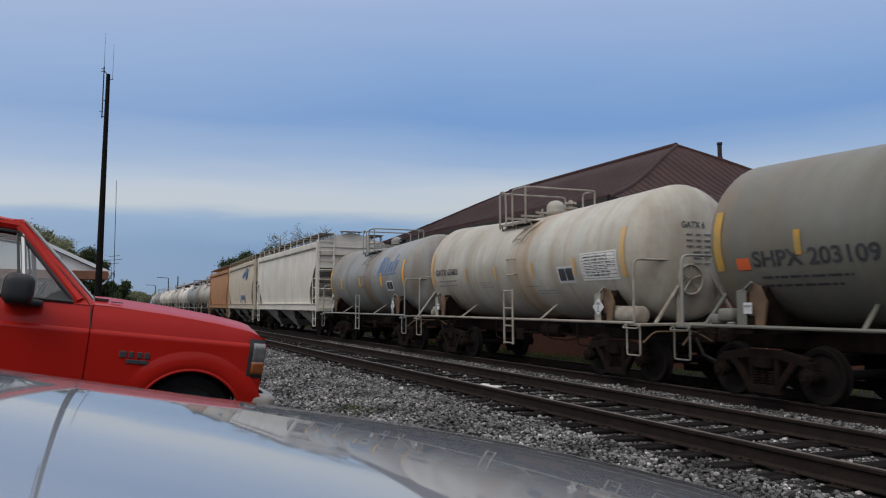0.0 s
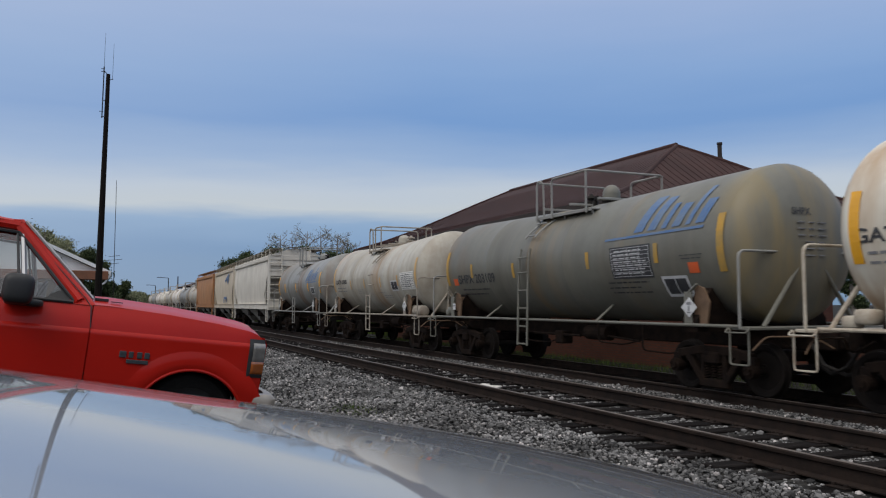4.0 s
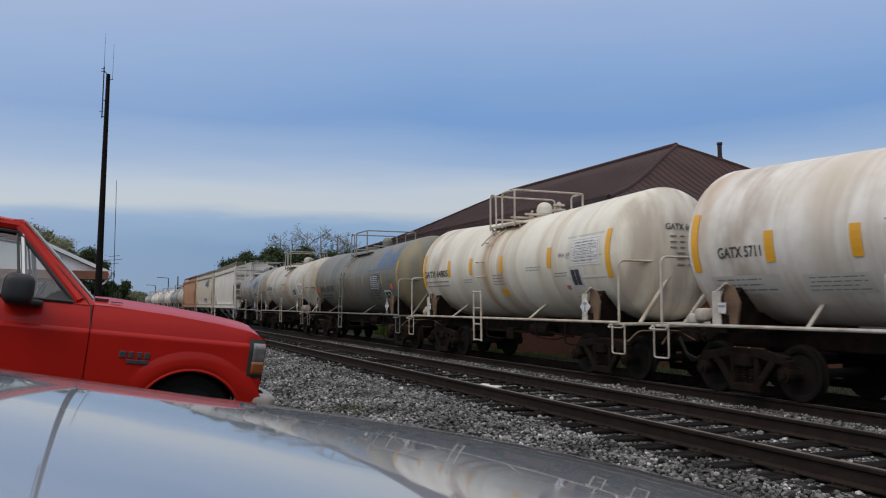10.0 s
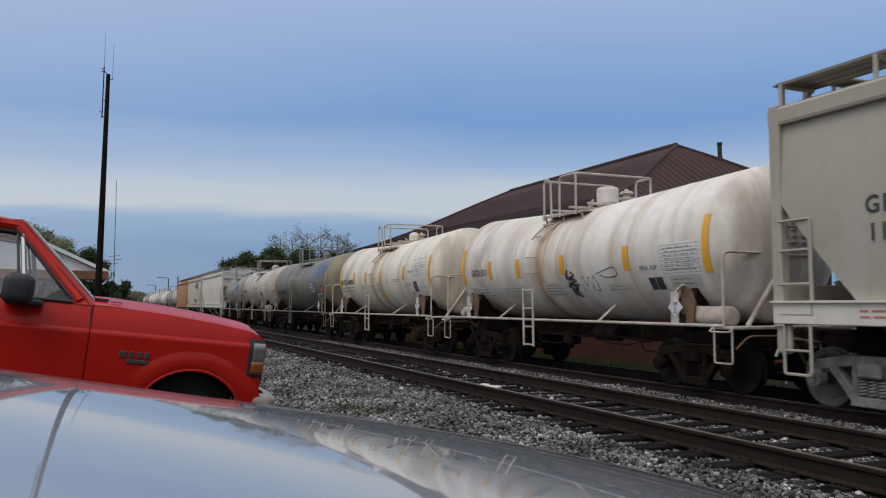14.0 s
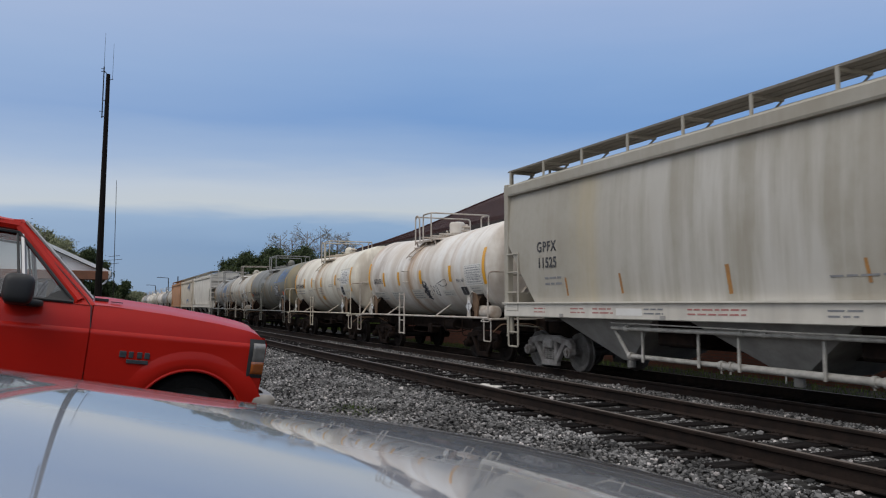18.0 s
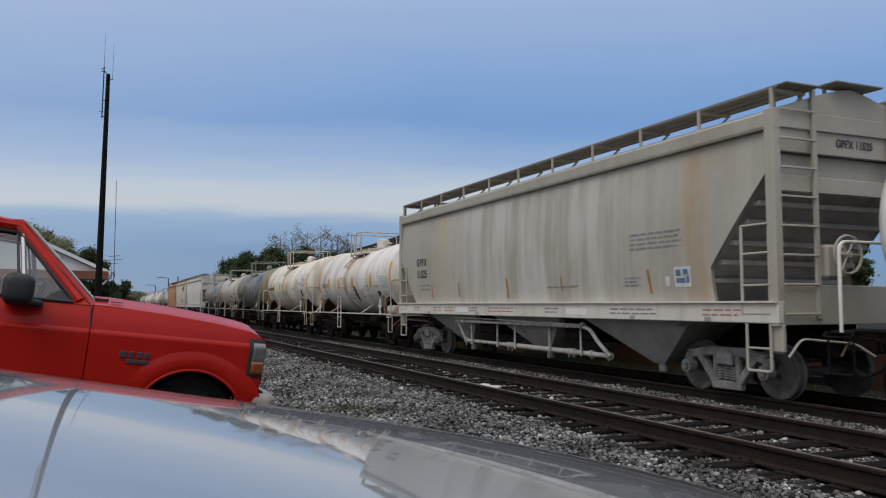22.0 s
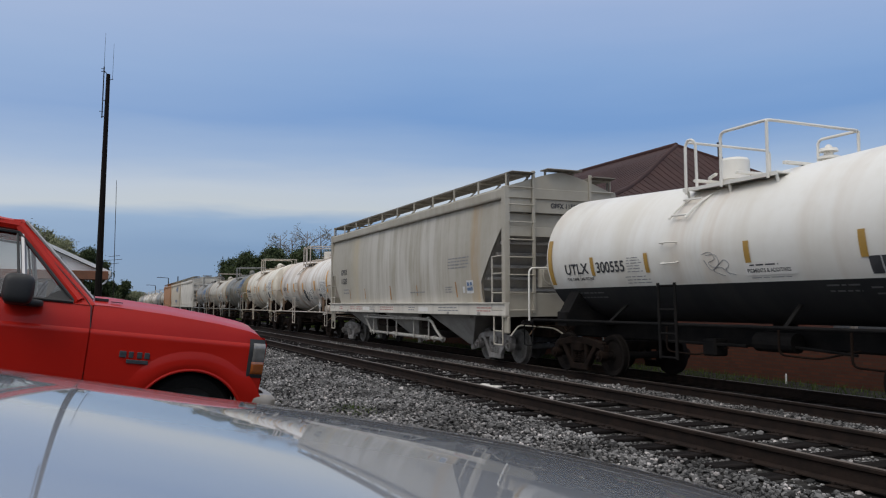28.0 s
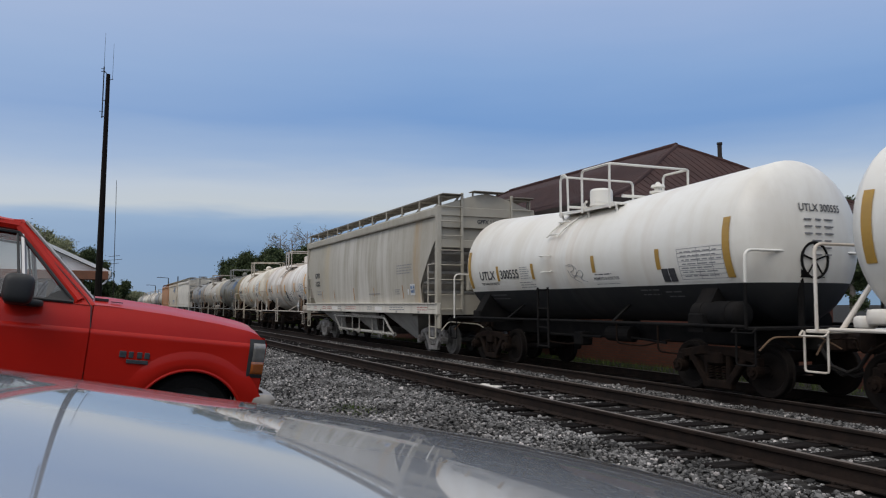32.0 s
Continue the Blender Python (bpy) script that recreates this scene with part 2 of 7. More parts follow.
bn, bl = M_BRICKWALL.node_tree.nodes, M_BRICKWALL.node_tree.links
b_tex, b_tc, b_map = bn.new("ShaderNodeTexBrick"), bn.new("ShaderNodeTexCoord"), bn.new("ShaderNodeMapping")
b_map.inputs["Rotation"].default_value = (radians(90), 0, 0)
b_tex.inputs["Scale"].default_value, b_tex.inputs["Mortar Size"].default_value, b_tex.inputs["Brick Width"].default_value, b_tex.inputs["Row Height"].default_value = 1.0, 0.012, 0.215, 0.075
b_tex.inputs["Color1"].default_value, b_tex.inputs["Color2"].default_value, b_tex.inputs["Mortar"].default_value = (0.125, 0.036, 0.018, 1), (0.085, 0.028, 0.016, 1), (0.075, 0.038, 0.026, 1)
bl.new(b_tc.outputs["Object"], b_map.inputs["Vector"])
bl.new(b_map.outputs[0], b_tex.inputs["Vector"])
bl.new(b_tex.outputs["Color"], bn["Principled BSDF"].inputs["Base Color"])
bn["Principled BSDF"].inputs["Roughness"].default_value = 0.92
M_MORTAR = mat("mortar", (0.16, 0.09, 0.07), 0.95, second=(0.10, 0.06, 0.05), scale=6, amount=0.6)
M_ROOF = mat("brown_metal_roof", (0.037, 0.017, 0.015), 0.75, spec=0.2, second=(0.06, 0.028, 0.024), scale=0.9, amount=0.7, bump=0.08, bscale=14)
M_EAVE = mat("dark_eave_wood", (0.02, 0.014, 0.012), 0.8, second=(0.035, 0.025, 0.02), scale=4, amount=0.5)
M_WHITE = mat("white_siding", (0.80, 0.80, 0.78), 0.7, second=(0.66, 0.66, 0.64), scale=2, amount=0.4)
M_POLE = mat("creosoted_pole", (0.008, 0.0065, 0.006), 0.95, second=(0.018, 0.014, 0.012), spec=0.1, scale=5, amount=0.7, bump=0.4, bscale=25, stretch=(6, 6, 0.4))
M_BARK = mat("bark", (0.17, 0.145, 0.125), 0.9, second=(0.25, 0.22, 0.195), scale=6, amount=0.6, bump=0.5)
M_LEAF_D = island("dark_leaves", (0.036, 0.056, 0.025), (0.088, 0.112, 0.045), 0.85, drift=0.3)
M_LEAF_L = island("spring_leaves", (0.14, 0.16, 0.085), (0.31, 0.31, 0.18), 0.85, drift=0.3)
M_DARK = mat("black_iron", (0.012, 0.011, 0.011), 0.8, spec=0.2, second=(0.04, 0.035, 0.03), scale=4, amount=0.6)
M_SCRAP = mat("pale_scrap", (0.6, 0.57, 0.52), 0.8, second=(0.4, 0.37, 0.33), scale=9, amount=0.5)

# ---- ground: one sheet to the horizon, dished where the two beds lie ----
rnd = random.Random(7)


def bed_z(x, y):
    """Height of the ground: a shoulder at the near bed, the farther bed lower, level lot on the camera's side."""
    n = 0.02 * noise.noise((x * 0.9, y * 0.9, 0.3)) + 0.01 * noise.noise((x * 3.1, y * 3.1, 1.7))
    def mix(a, b, t):
        t = max(0.0, min(1.0, t))
        t = t * t * (3 - 2 * t)
        return a * (1 - t) + b * t
    lot = 0.26 - 0.109 * max(-4.0, min(y, 2.83))
    z = mix(lot, -0.03, (y - 1.95) / 1.23)
    z = mix(z, -0.20, (y - 7.61) / 0.92)
    z = mix(z, -0.27, (y - 11.92) / 1.23)
    z = mix(z, 0.0, (y - 40) / 60)
    return z + (n if -60 < x < 20 and -10 < y < 16 else n * 0.3)


def axis_steps(lo, hi, fine_lo, fine_hi, fine, grow=1.35):
    out, s = [], fine
    v = fine_lo
    while v < fine_hi:
        out.append(v)
        v += fine
    out.append(fine_hi)
    while v < hi:
        s *= grow
        v += s
        out.append(min(v, hi))
    v, s = fine_lo, fine
    while v > lo:
        s *= grow
        v -= s
        out.insert(0, max(v, lo))
    return out


gx, gy = axis_steps(-2600, 2600, -30, 6, 0.4), axis_steps(-2600, 2600, -5.0, 15, 0.3)
gverts = [(x, y, bed_z(x, y)) for x in gx for y in gy]
nx, ny = len(gx), len(gy)
gfaces = [(i * ny + j, (i + 1) * ny + j, (i + 1) * ny + j + 1, i * ny + j + 1) for i in range(nx - 1) for j in range(ny - 1)]
gme = bpy.data.meshes.new("ground")
gme.from_pydata(gverts, [], gfaces)
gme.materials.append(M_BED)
for poly in gme.polygons:
    poly.use_smooth = True
ground = tagged(new("ground", gme), "dark grey gravel ground around the railway tracks", "ground", kind="structure")


GOLD = (1 + 5 ** 0.5) / 2
ICO_V = np.array([(s1, s2 * GOLD, 0) for s1 in (-1, 1) for s2 in (-1, 1)] + [(0, s1, s2 * GOLD) for s1 in (-1, 1) for s2 in (-1, 1)] + [(s2 * GOLD, 0, s1) for s1 in (-1, 1) for s2 in (-1, 1)], float) / 1.902
ICO_F = np.array([f for f in itertools.combinations(range(12), 3) if all(np.linalg.norm(ICO_V[p] - ICO_V[q]) < 1.1 for p, q in itertools.combinations(f, 2))])
OCT_V = np.array([(1, 0, 0), (-1, 0, 0), (0, 1, 0), (0, -1, 0), (0, 0, 1), (0, 0, -1)], float)
OCT_F = np.array([f for f in itertools.product((0, 1), (2, 3), (4, 5))])


def outward(v, f):
    """Turns every triangle's normal away from the middle."""
    return np.array([t if np.dot(np.cross(v[t[1]] - v[t[0]], v[t[2]] - v[t[0]]), v[t].sum(0)) > 0 else t[::-1] for t in f])


def stones(name, label, spots, seed, base, tris):
    """Loose worn stones, one mesh. spots: x, y, z, size."""
    r = np.random.RandomState(seed)
    n, k = len(spots), len(base)
    tris = outward(base, tris)
    sp = np.array(spots)
    v = base[None] * 0.5 * (1 + r.uniform(-0.28, 0.28, (n, k, 1))) * r.uniform(0.65, 1.3, (n, 1, 3))
    q = r.normal(size=(n, 4))
    q /= np.linalg.norm(q, axis=1)[:, None]
    w, x, y, z = q.T
    rot = np.stack([1 - 2 * (y * y + z * z), 2 * (x * y - z * w), 2 * (x * z + y * w), 2 * (x * y + z * w), 1 - 2 * (x * x + z * z), 2 * (y * z - x * w),
                    2 * (x * z - y * w), 2 * (y * z + x * w), 1 - 2 * (x * x + y * y)], 1).reshape(n, 3, 3)
    v = np.einsum("nij,nkj->nki", rot, v)
    v[:, :, 2] *= 0.8
    v = v * sp[:, None, 3:4] + sp[:, None, :3]
    f = (tris[None] + k * np.arange(n)[:, None, None]).reshape(-1, 3)
    me = bpy.data.meshes.new(name)
    me.from_pydata(v.reshape(-1, 3).tolist(), [], f.tolist())
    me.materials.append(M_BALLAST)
    return tagged(new(name, me), label, "gravel", kind="stuff")


def tie_row(x):
    return abs(((x - 2.61) / 0.522 + 0.5) % 1 - 0.5) < 0.23      # true over a tie


def scatter(count, x_hi, x_lo, power, lo, hi):
    out = []
    while len(out) < count:
        x = x_hi - (x_hi - x_lo) * rnd.random() ** power
        y = rnd.uniform(2.26, 9.87)
        between = 5.12 < y < 7.68
        if between and tie_row(x) and rnd.random() < 0.88:
            continue
        if abs(y - 5.587) < 0.085 or abs(y - 7.127) < 0.085 or abs(y - 9.66) < 0.1:
            continue
        if y < 3.08 and rnd.random() < (3.08 - y) * 0.9:
            continue
        size = rnd.uniform(lo, hi) * (1.6 if rnd.random() < 0.05 else 1)
        z = bed_z(x, y) + size * rnd.uniform(0.1, 0.6) + (-0.022 if between else 0.012)
        out.append((x, y, z, size))
    return out


stones("ballast_stones", "loose worn grey and white crushed stone ballast", scatter(66000, 2.6, -11.0, 1.0, 0.024, 0.046), 3, ICO_V, ICO_F)
stones("ballast_stones", "loose grey crushed stone ballast beside the rails", scatter(66000, -11.0, -35.0, 1.35, 0.034, 0.06), 4, OCT_V, OCT_F)


# ---- tracks ----
RAIL_OUT = [(-0.07, 0), (0.07, 0), (0.07, 0.012), (0.012, 0.03), (0.010, 0.125), (0.034, 0.14), (0.036, 0.165), (0.028, 0.172), (-0.028, 0.172), (-0.036, 0.165), (-0.034, 0.14), (-0.010, 0.125), (-0.012, 0.03), (-0.07, 0.012)]


def track(name, mid, top, label, near, eased=False):
    """Rails and ties; the ties close by are single pieces."""
    tr = thing(name, pose(0, mid, top), label, "railway track", kind="structure")
    xs = [60.0, 20.0, -20.0, -46.7] + [-51.0 - 4.5 * i for i in range(7)] + [-130.0, -340.0]
    for y in (-0.77, 0.77):
        off = [(x, y + (ease_y(x) if eased else 0.0)) for x in xs]
        bm = bmesh.new()
        loft(bm, [[(x, yy + u, v - 0.174) for u, v in RAIL_OUT] for x, yy in off])
        o = part("rail", bm, M_RAIL, tr, "brown rusted steel rail")
        bm = bmesh.new()
        loft(bm, [[(x, yy - 0.025, 0.0), (x, yy + 0.025, 0.0), (x, yy + 0.025, 0.003), (x, yy - 0.025, 0.003)] for x, yy in off])
        part("rail_head", bm, M_HEAD, o, "worn shiny top of the rail")
    bm = bmesh.new()
    box(bm, (0, 0, -0.09), (0.23, 2.6, 0.18), bevel=0.012)
    tie0 = None
    for i in range(near):
        x = 2.61 - 0.522 * i
        m = pose(x + rnd.uniform(-0.02, 0.02), rnd.uniform(-0.04, 0.04), -0.178 + rnd.uniform(-0.012, 0.004), rnd.uniform(-0.6, 0.6), rnd.uniform(-1.5, 1.5), rnd.uniform(-1.5, 1.5))
        if tie0 is None:
            tie0 = part("tie", bm, M_TIE, tr)
            tie0.matrix_basis = m
            pb = bmesh.new()
            box(pb, (0, 0, 0.006), (0.19, 0.30, 0.012), bevel=0.003)
            for sx in (-0.06, 0.06):
                for sy in (-0.09, 0.09):
                    box(pb, (sx, sy, 0.02), (0.03, 0.035, 0.03), bevel=0.004)
            plate0 = part("tie_plate", pb, M_RAIL, tie0)
            plate0.location = (0, -0.77, 0.0005)
            again("tie_plate", plate0, tie0, pose(0, 0.77, 0.0005))
        else:
            o = again("tie", tie0, tr, m)
            if near > 60 and i < 40:
                again("tie_plate", plate0, o, pose(0, -0.77, 0.0005))
                again("tie_plate", plate0, o, pose(0, 0.77, 0.0005))
    return tr


track("siding_track", TRACK_A, RAIL_NEAR, "rusty steel rails spiked to dark weathered timber ties in ballast", 110)
track("main_track", TRACK_B, RAIL_FAR, "rusty railway track under the passing freight train", 60, True)
scrap = tagged(new("broken_board"), "splintered pale broken board lying between the rails", "debris")
scrap.matrix_basis = pose(-12.04, 6.01, 0.03, 0, 0, 8)
for i in range(9):
    a = rnd.uniform(-0.5, 0.5)
    bm = bmesh.new()
    box(bm, (rnd.uniform(-0.35, 0.35), rnd.uniform(-0.07, 0.07), 0.02 + 0.012 * i % 0.05), (rnd.uniform(0.15, 0.4), rnd.uniform(0.05, 0.14), 0.02), Matrix.Rotation(a, 4, "Z") @ Matrix.Rotation(rnd.uniform(-0.2, 0.2), 4, "X"), 0.004)
    part("splinter", bm, M_SCRAP, scrap)


# ---- grass ----
def blades(name, label, region, count, height, seed, lift=0.0, thick=1.0):
    r = random.Random(seed)
    vs, fs = [], []
    for _ in range(count):
        x, y = region(r)
        z = bed_z(x, y) + lift
        h = height * r.uniform(0.4, 1.2)
        a, lean = r.uniform(0, 6.28), r.uniform(0.1, 0.5) * h
        w = r.uniform(0.006, 0.014) * thick
        dx, dy = math.cos(a), math.sin(a)
        b = len(vs)
        vs += [(x - dy * w, y + dx * w, z), (x + dy * w, y - dx * w, z), (x + dx * lean * 0.5, y + dy * lean * 0.5, z + h * 0.7), (x + dx * lean, y + dy * lean, z + h)]
        fs += [(b, b + 1, b + 2), (b + 2, b + 1, b + 3)]
    me = bpy.data.meshes.new(name)
    me.from_pydata(vs, [], fs)
    me.materials.append(M_GRASS)
    return tagged(new(name, me), label, "grass", kind="stuff")


blades("grass_strip", "green grass strip along the brick wall", lambda r: (r.uniform(-1.3, 8) if r.random() < 0.45 else r.uniform(-40, -1.3), 11.82 + 2.55 * r.random() ** 0.8), 13500, 0.12, 11)
blades("weed_patch", "small green weed tuft in the gravel", lambda r: (-10.79 + r.gauss(0, 0.28), 3.24 + r.gauss(0, 0.14)), 420, 0.07, 12)
# the second-last call adds made-up scrub that darkens the gaps under the far cars
blades("scrub_strip", "rough dark green scrub added behind the far track to darken the gaps under the cars", lambda r: (-40 - 210 * r.random() ** 1.5, 14.6 + 3.0 * r.random()), 14000, 1.0, 14, thick=7.0)
blades("dry_weeds", "sparse dry weeds at the edge of the lot", lambda r: (r.uniform(-14, -5), 2.47 + r.random() * 0.8), 500, 0.05, 13)


# ---- depot ----
def depot():
    d = thing("depot_building", pose(0, 0, 0), "long brick railway depot with a flared brown metal hip roof", "building")
    x0, x1, y0, y1, ze = -40.5, -17.4, 12.33, 24.26, 4.32     # eave rectangle
    rx0, rx1, ry, zr = -34.0, -21.8, 18.3, 6.99
    n = 9
    def prof(t):
        return t - 0.12 * math.sin(math.pi * t) * (1 - t)       # flared foot
    bm = bmesh.new()
    def lerp(a, b, t):
        return a + (b - a) * t
    rings = []
    for i in range(n + 1):
        t = i / n
        z = lerp(ze, zr, prof(t))
        rings.append([(lerp(x0, rx0, t), lerp(y0, ry, t), z), (lerp(x1, rx1, t), lerp(y0, ry, t), z), (lerp(x1, rx1, t), lerp(y1, ry, t), z), (lerp(x0, rx0, t), lerp(y1, ry, t), z)])
    rings[-1] = [(rx0, ry - 0.01, zr), (rx1, ry - 0.01, zr), (rx1, ry + 0.01, zr), (rx0, ry + 0.01, zr)]
    loft(bm, rings, caps=True)
    roof = part("roof", bm, M_ROOF, d, "brown ribbed metal hip roof with flared eaves")
    # standing seams
    def seam(pts):
        bm = bmesh.new()
        for a, b in zip(pts, pts[1:]):
            a, b = Vector(a), Vector(b)
            v = b - a
            m = Matrix.Translation((a + b) / 2 + Vector((0, 0, 0.008))) @ v.to_track_quat("X", "Z").to_matrix().to_4x4()
            bmesh.ops.create_cube(bm, size=1, matrix=m @ Matrix.Diagonal((v.length + 0.01, 0.018, 0.010, 1)))
        part("standing_seam", bm, M_ROOF, roof)
    x = x0 + 0.2
    while x < x1:
        lim = 1.0
        if x < rx0:
            lim = (x - x0) / (rx0 - x0)
        if x > rx1:
            lim = (x1 - x) / (x1 - rx1)
        seam([(x, lerp(y0, ry, t * lim), lerp(ze, zr, prof(t * lim))) for t in (0, 0.25, 0.5, 0.75, 1)])
        x += 0.32
    y = y0 + 0.2
    while y < y1:
        lim = (y - y0) / (ry - y0) if y < ry else (y1 - y) / (y1 - ry)
        seam([(lerp(x1, rx1, t * lim), y, lerp(ze, zr, prof(t * lim))) for t in (0, 0.25, 0.5, 0.75, 1)])
        y += 0.32
    bm = bmesh.new()
    for c in ((x0, y0), (x1, y0), (x1, y1), (x0, y1)):
        e = (rx0 if c[0] == x0 else rx1)
        pts = [Vector((lerp(c[0], e, t), lerp(c[1], ry, t), lerp(ze, zr, prof(t)) + 0.0)) for t in (0, 0.2, 0.4, 0.6, 0.8, 1)]
        tube(bm, pts, 0.07, 6)
    tube(bm, [(rx0, ry, zr + 0.03), (rx1, ry, zr + 0.03)], 0.08, 6)
    part("ridge_cap", bm, M_ROOF, roof, smooth=60)
    bm = bmesh.new()
    for (ax, ay, bx, by) in ((x0, y0, x1, y0), (x1, y0, x1, y1), (x1, y1, x0, y1), (x0, y1, x0, y0)):
        box(bm, ((ax + bx) / 2, (ay + by) / 2, ze - 0.09), (abs(bx - ax) + 0.06, abs(by - ay) + 0.06, 0.18))
    part("fascia", bm, M_EAVE, d, "dark eave board")
    bm = bmesh.new()
    box(bm, ((x0 + x1) / 2, (y0 + y1) / 2, ze - 0.22), (x1 - x0 - 0.1, y1 - y0 - 0.1, 0.06))
    part("soffit", bm, M_EAVE, d)
    wx0, wx1, wy0, wy1 = x0 + 1.9, x1 - 1.9, 14.7, y1 - 1.9
    bm = bmesh.new()
    for (ax, ay, bx, by) in ((wx0, wy0, wx1, wy0), (wx1, wy0, wx1, wy1), (wx1, wy1, wx0, wy1), (wx0, wy1, wx0, wy0)):
        box(bm, ((ax + bx) / 2, (ay + by) / 2, 1.9), (abs(bx - ax) + 0.26, abs(by - ay) + 0.26, 4.5))
    part("wall", bm, M_BRICKWALL, d, "red-brown brick wall")
    # brackets under the eaves
    bm = bmesh.new()
    tube(bm, [(0, 0, 2.9), (0, -1.5, 3.95)], 0.07, 6)
    tube(bm, [(0, 0, 3.98), (0, -2.0, 3.98)], 0.08, 6)
    tube(bm, [(0, 0, 2.7), (0, 0, 4.0)], 0.08, 6)
    b0 = None
    xx = wx0 + 0.6
    while xx < wx1:
        m = pose(xx, wy0 - 0.2, 0.0)
        if b0 is None:
            b0 = part("eave_bracket", bm, M_EAVE, d, "dark timber bracket")
            b0.matrix_basis = m
        else:
            again("eave_bracket", b0, d, m)
        xx += 2.9
    # doors and windows facing the track
    xx = wx0 + 1.9
    k = 0
    while xx < wx1 - 1.0:
        w = part_window(d, xx, wy0 - 0.13, door=(k % 3 == 1))
        xx += 2.9
        k += 1
    bm = bmesh.new()
    rod(bm, (-21.04, 19.53, 6.2), (-21.04, 19.53, 7.02), 0.075, 10)
    rod(bm, (-21.04, 19.53, 6.98), (-21.04, 19.53, 7.05), 0.095, 10)
    rod(bm, (-21.04, 19.53, 6.15), (-21.04, 19.53, 6.55), 0.17, 10, 0.09)
    part("vent_pipe", bm, M_EAVE, d, "dark rusty roof vent pipe with flashing")
    return d


def part_window(d, x, y, door=False):
    z0, z1, w = (-0.15, 2.5, 1.7) if door else (1.0, 2.6, 1.1)
    bm = bmesh.new()
    for sx in (-1, 1):
        box(bm, (sx * w / 2, 0, (z0 + z1) / 2), (0.1, 0.09, z1 - z0), bevel=0.01)
    for z in (z0 + 0.05, (z0 + z1) / 2, z1 - 0.05):
        box(bm, (0, 0, z), (w, 0.08, 0.09), bevel=0.01)
    f = part("freight_door" if door else "window", bm, M_EAVE, d)
    f.location = (x, y, 0)
    bm = bmesh.new()
    box(bm, (0, 0.03, (z0 + z1) / 2), (w - 0.05, 0.03, z1 - z0 - 0.05))
    part("panel" if door else "pane", bm, M_EAVE if door else M_DARK, f)
    return f


depot()
shed = thing("freight_shed", pose(-152, 21, 0), "long low brown-roofed shed far down the line", "building")
bm = bmesh.new()
box(bm, (0, 0.3, 2.5), (66, 8.4, 5.4))
part("wall", bm, M_BRICKWALL, shed)
bm = bmesh.new()
prism(bm, [(-5.4, 5.3), (-5.4, 5.05), (5.4, 5.05), (5.4, 5.3), (0, 6.9)], -34, 34, "x")
part("roof", bm, M_ROOF, shed, "brown low-pitched metal roof")
plat = thing("depot_platform", pose(0, 0, 0), "raised red-brick platform with a concrete edge beside the depot", "platform", kind="structure")
bm = bmesh.new()
box(bm, (-25.1, 19.53, 0.10), (30.7, 10.5, 0.80), bevel=0.02)
part("brick_face", bm, M_BRICKWALL, plat)
bm = bmesh.new()
box(bm, (-17.9, 14.41, 0.535), (5.56, 0.34, 0.07), bevel=0.012)
part("concrete_cap", bm, M_SCRAP, plat, "pale concrete edge slab")
bm = bmesh.new()
box(bm, (-30.6, 14.41, 0.535), (19.6, 0.34, 0.07), bevel=0.012)
part("concrete_cap", bm, M_MORTAR, plat)
bm = bmesh.new()
rod(bm, (0, 0, -0.05), (0, 0, 0.22), 0.02, 8)
rod(bm, (0, 0, 0.22), (0, 0, 0.235), 0.02, 8, 0.008)
stake = tagged(part("marker_stake", bm, M_WHITE), "short white plastic marker stake standing in the grass", "stake")
stake.matrix_basis = pose(-13.0, 13.77, -0.28)


# ---- utility pole and the whip aerials on it ----
pole_at = EYE + Vector((FWD.x, FWD.y, 0)).normalized() * 28.0 + Vector((math.sin(radians(YAW)), math.cos(radians(YAW)), 0)) * -12.225
side = Vector((math.sin(radians(YAW)), math.cos(radians(YAW)), 0))
pole_up = (Vector((0, 0, 1)) + side * 0.0165).normalized()
pole = thing("utility_pole", Matrix.Translation((pole_at.x, pole_at.y, -0.1)) @ Vector((0, 0, 1)).rotation_difference(pole_up).to_matrix().to_4x4(), "tall black creosoted timber pole carrying whip aerials", "pole")
bm = bmesh.new()
rod(bm, (0, 0, -0.3), (0.0, 0.0, 9.84), 0.135, 14, 0.068)
part("shaft", bm, M_POLE, pole, smooth=40)
for s0, z0, z1, z2, rr in ((-0.16, 8.24, 10.12, 11.36, 0.02), (0.16, 9.65, 9.7, 10.96, 0.008)):
    bm = bmesh.new()
    rod(bm, side * s0 + Vector((0, 0, z0)), side * s0 + Vector((0, 0, z1)), rr, 6)
    rod(bm, side * s0 + Vector((0, 0, z1)), side * s0 + Vector((0, 0, z2)), 0.007, 5, 0.004)
    for z in (z0 + 0.05, (z0 + z1) / 2 - 0.3, z1 - 0.12) if s0 < 0 else (z0,):
        rod(bm, Vector((0, 0, min(z, 9.8))), side * (s0 * 1.15) + Vector((0, 0, z)), 0.014, 5)
    for z in (z1 - 0.08, z1 - 0.18, z0 + 0.24) if s0 < 0 else ():
        rod(bm, side * (s0 - 0.1) + Vector((0, 0, z)), side * (s0 + 0.03) + Vector((0, 0, z)), 0.012, 5)
    part("aerial", bm, M_DARK, pole, "thin whip aerial on brackets")
mast_at = EYE + Vector((FWD.x, FWD.y, 0)).normalized() * 42.0 + side * -17.48
mast = thing("antenna_mast", pose(mast_at.x, mast_at.y, -0.1), "thin grey radio antenna mast with small cross arms", "antenna")
bm = bmesh.new()
rod(bm, (0, 0, 0), (0, 0, 8.2), 0.022, 6, 0.012)
part("mast_tube", bm, M_DARK, mast)
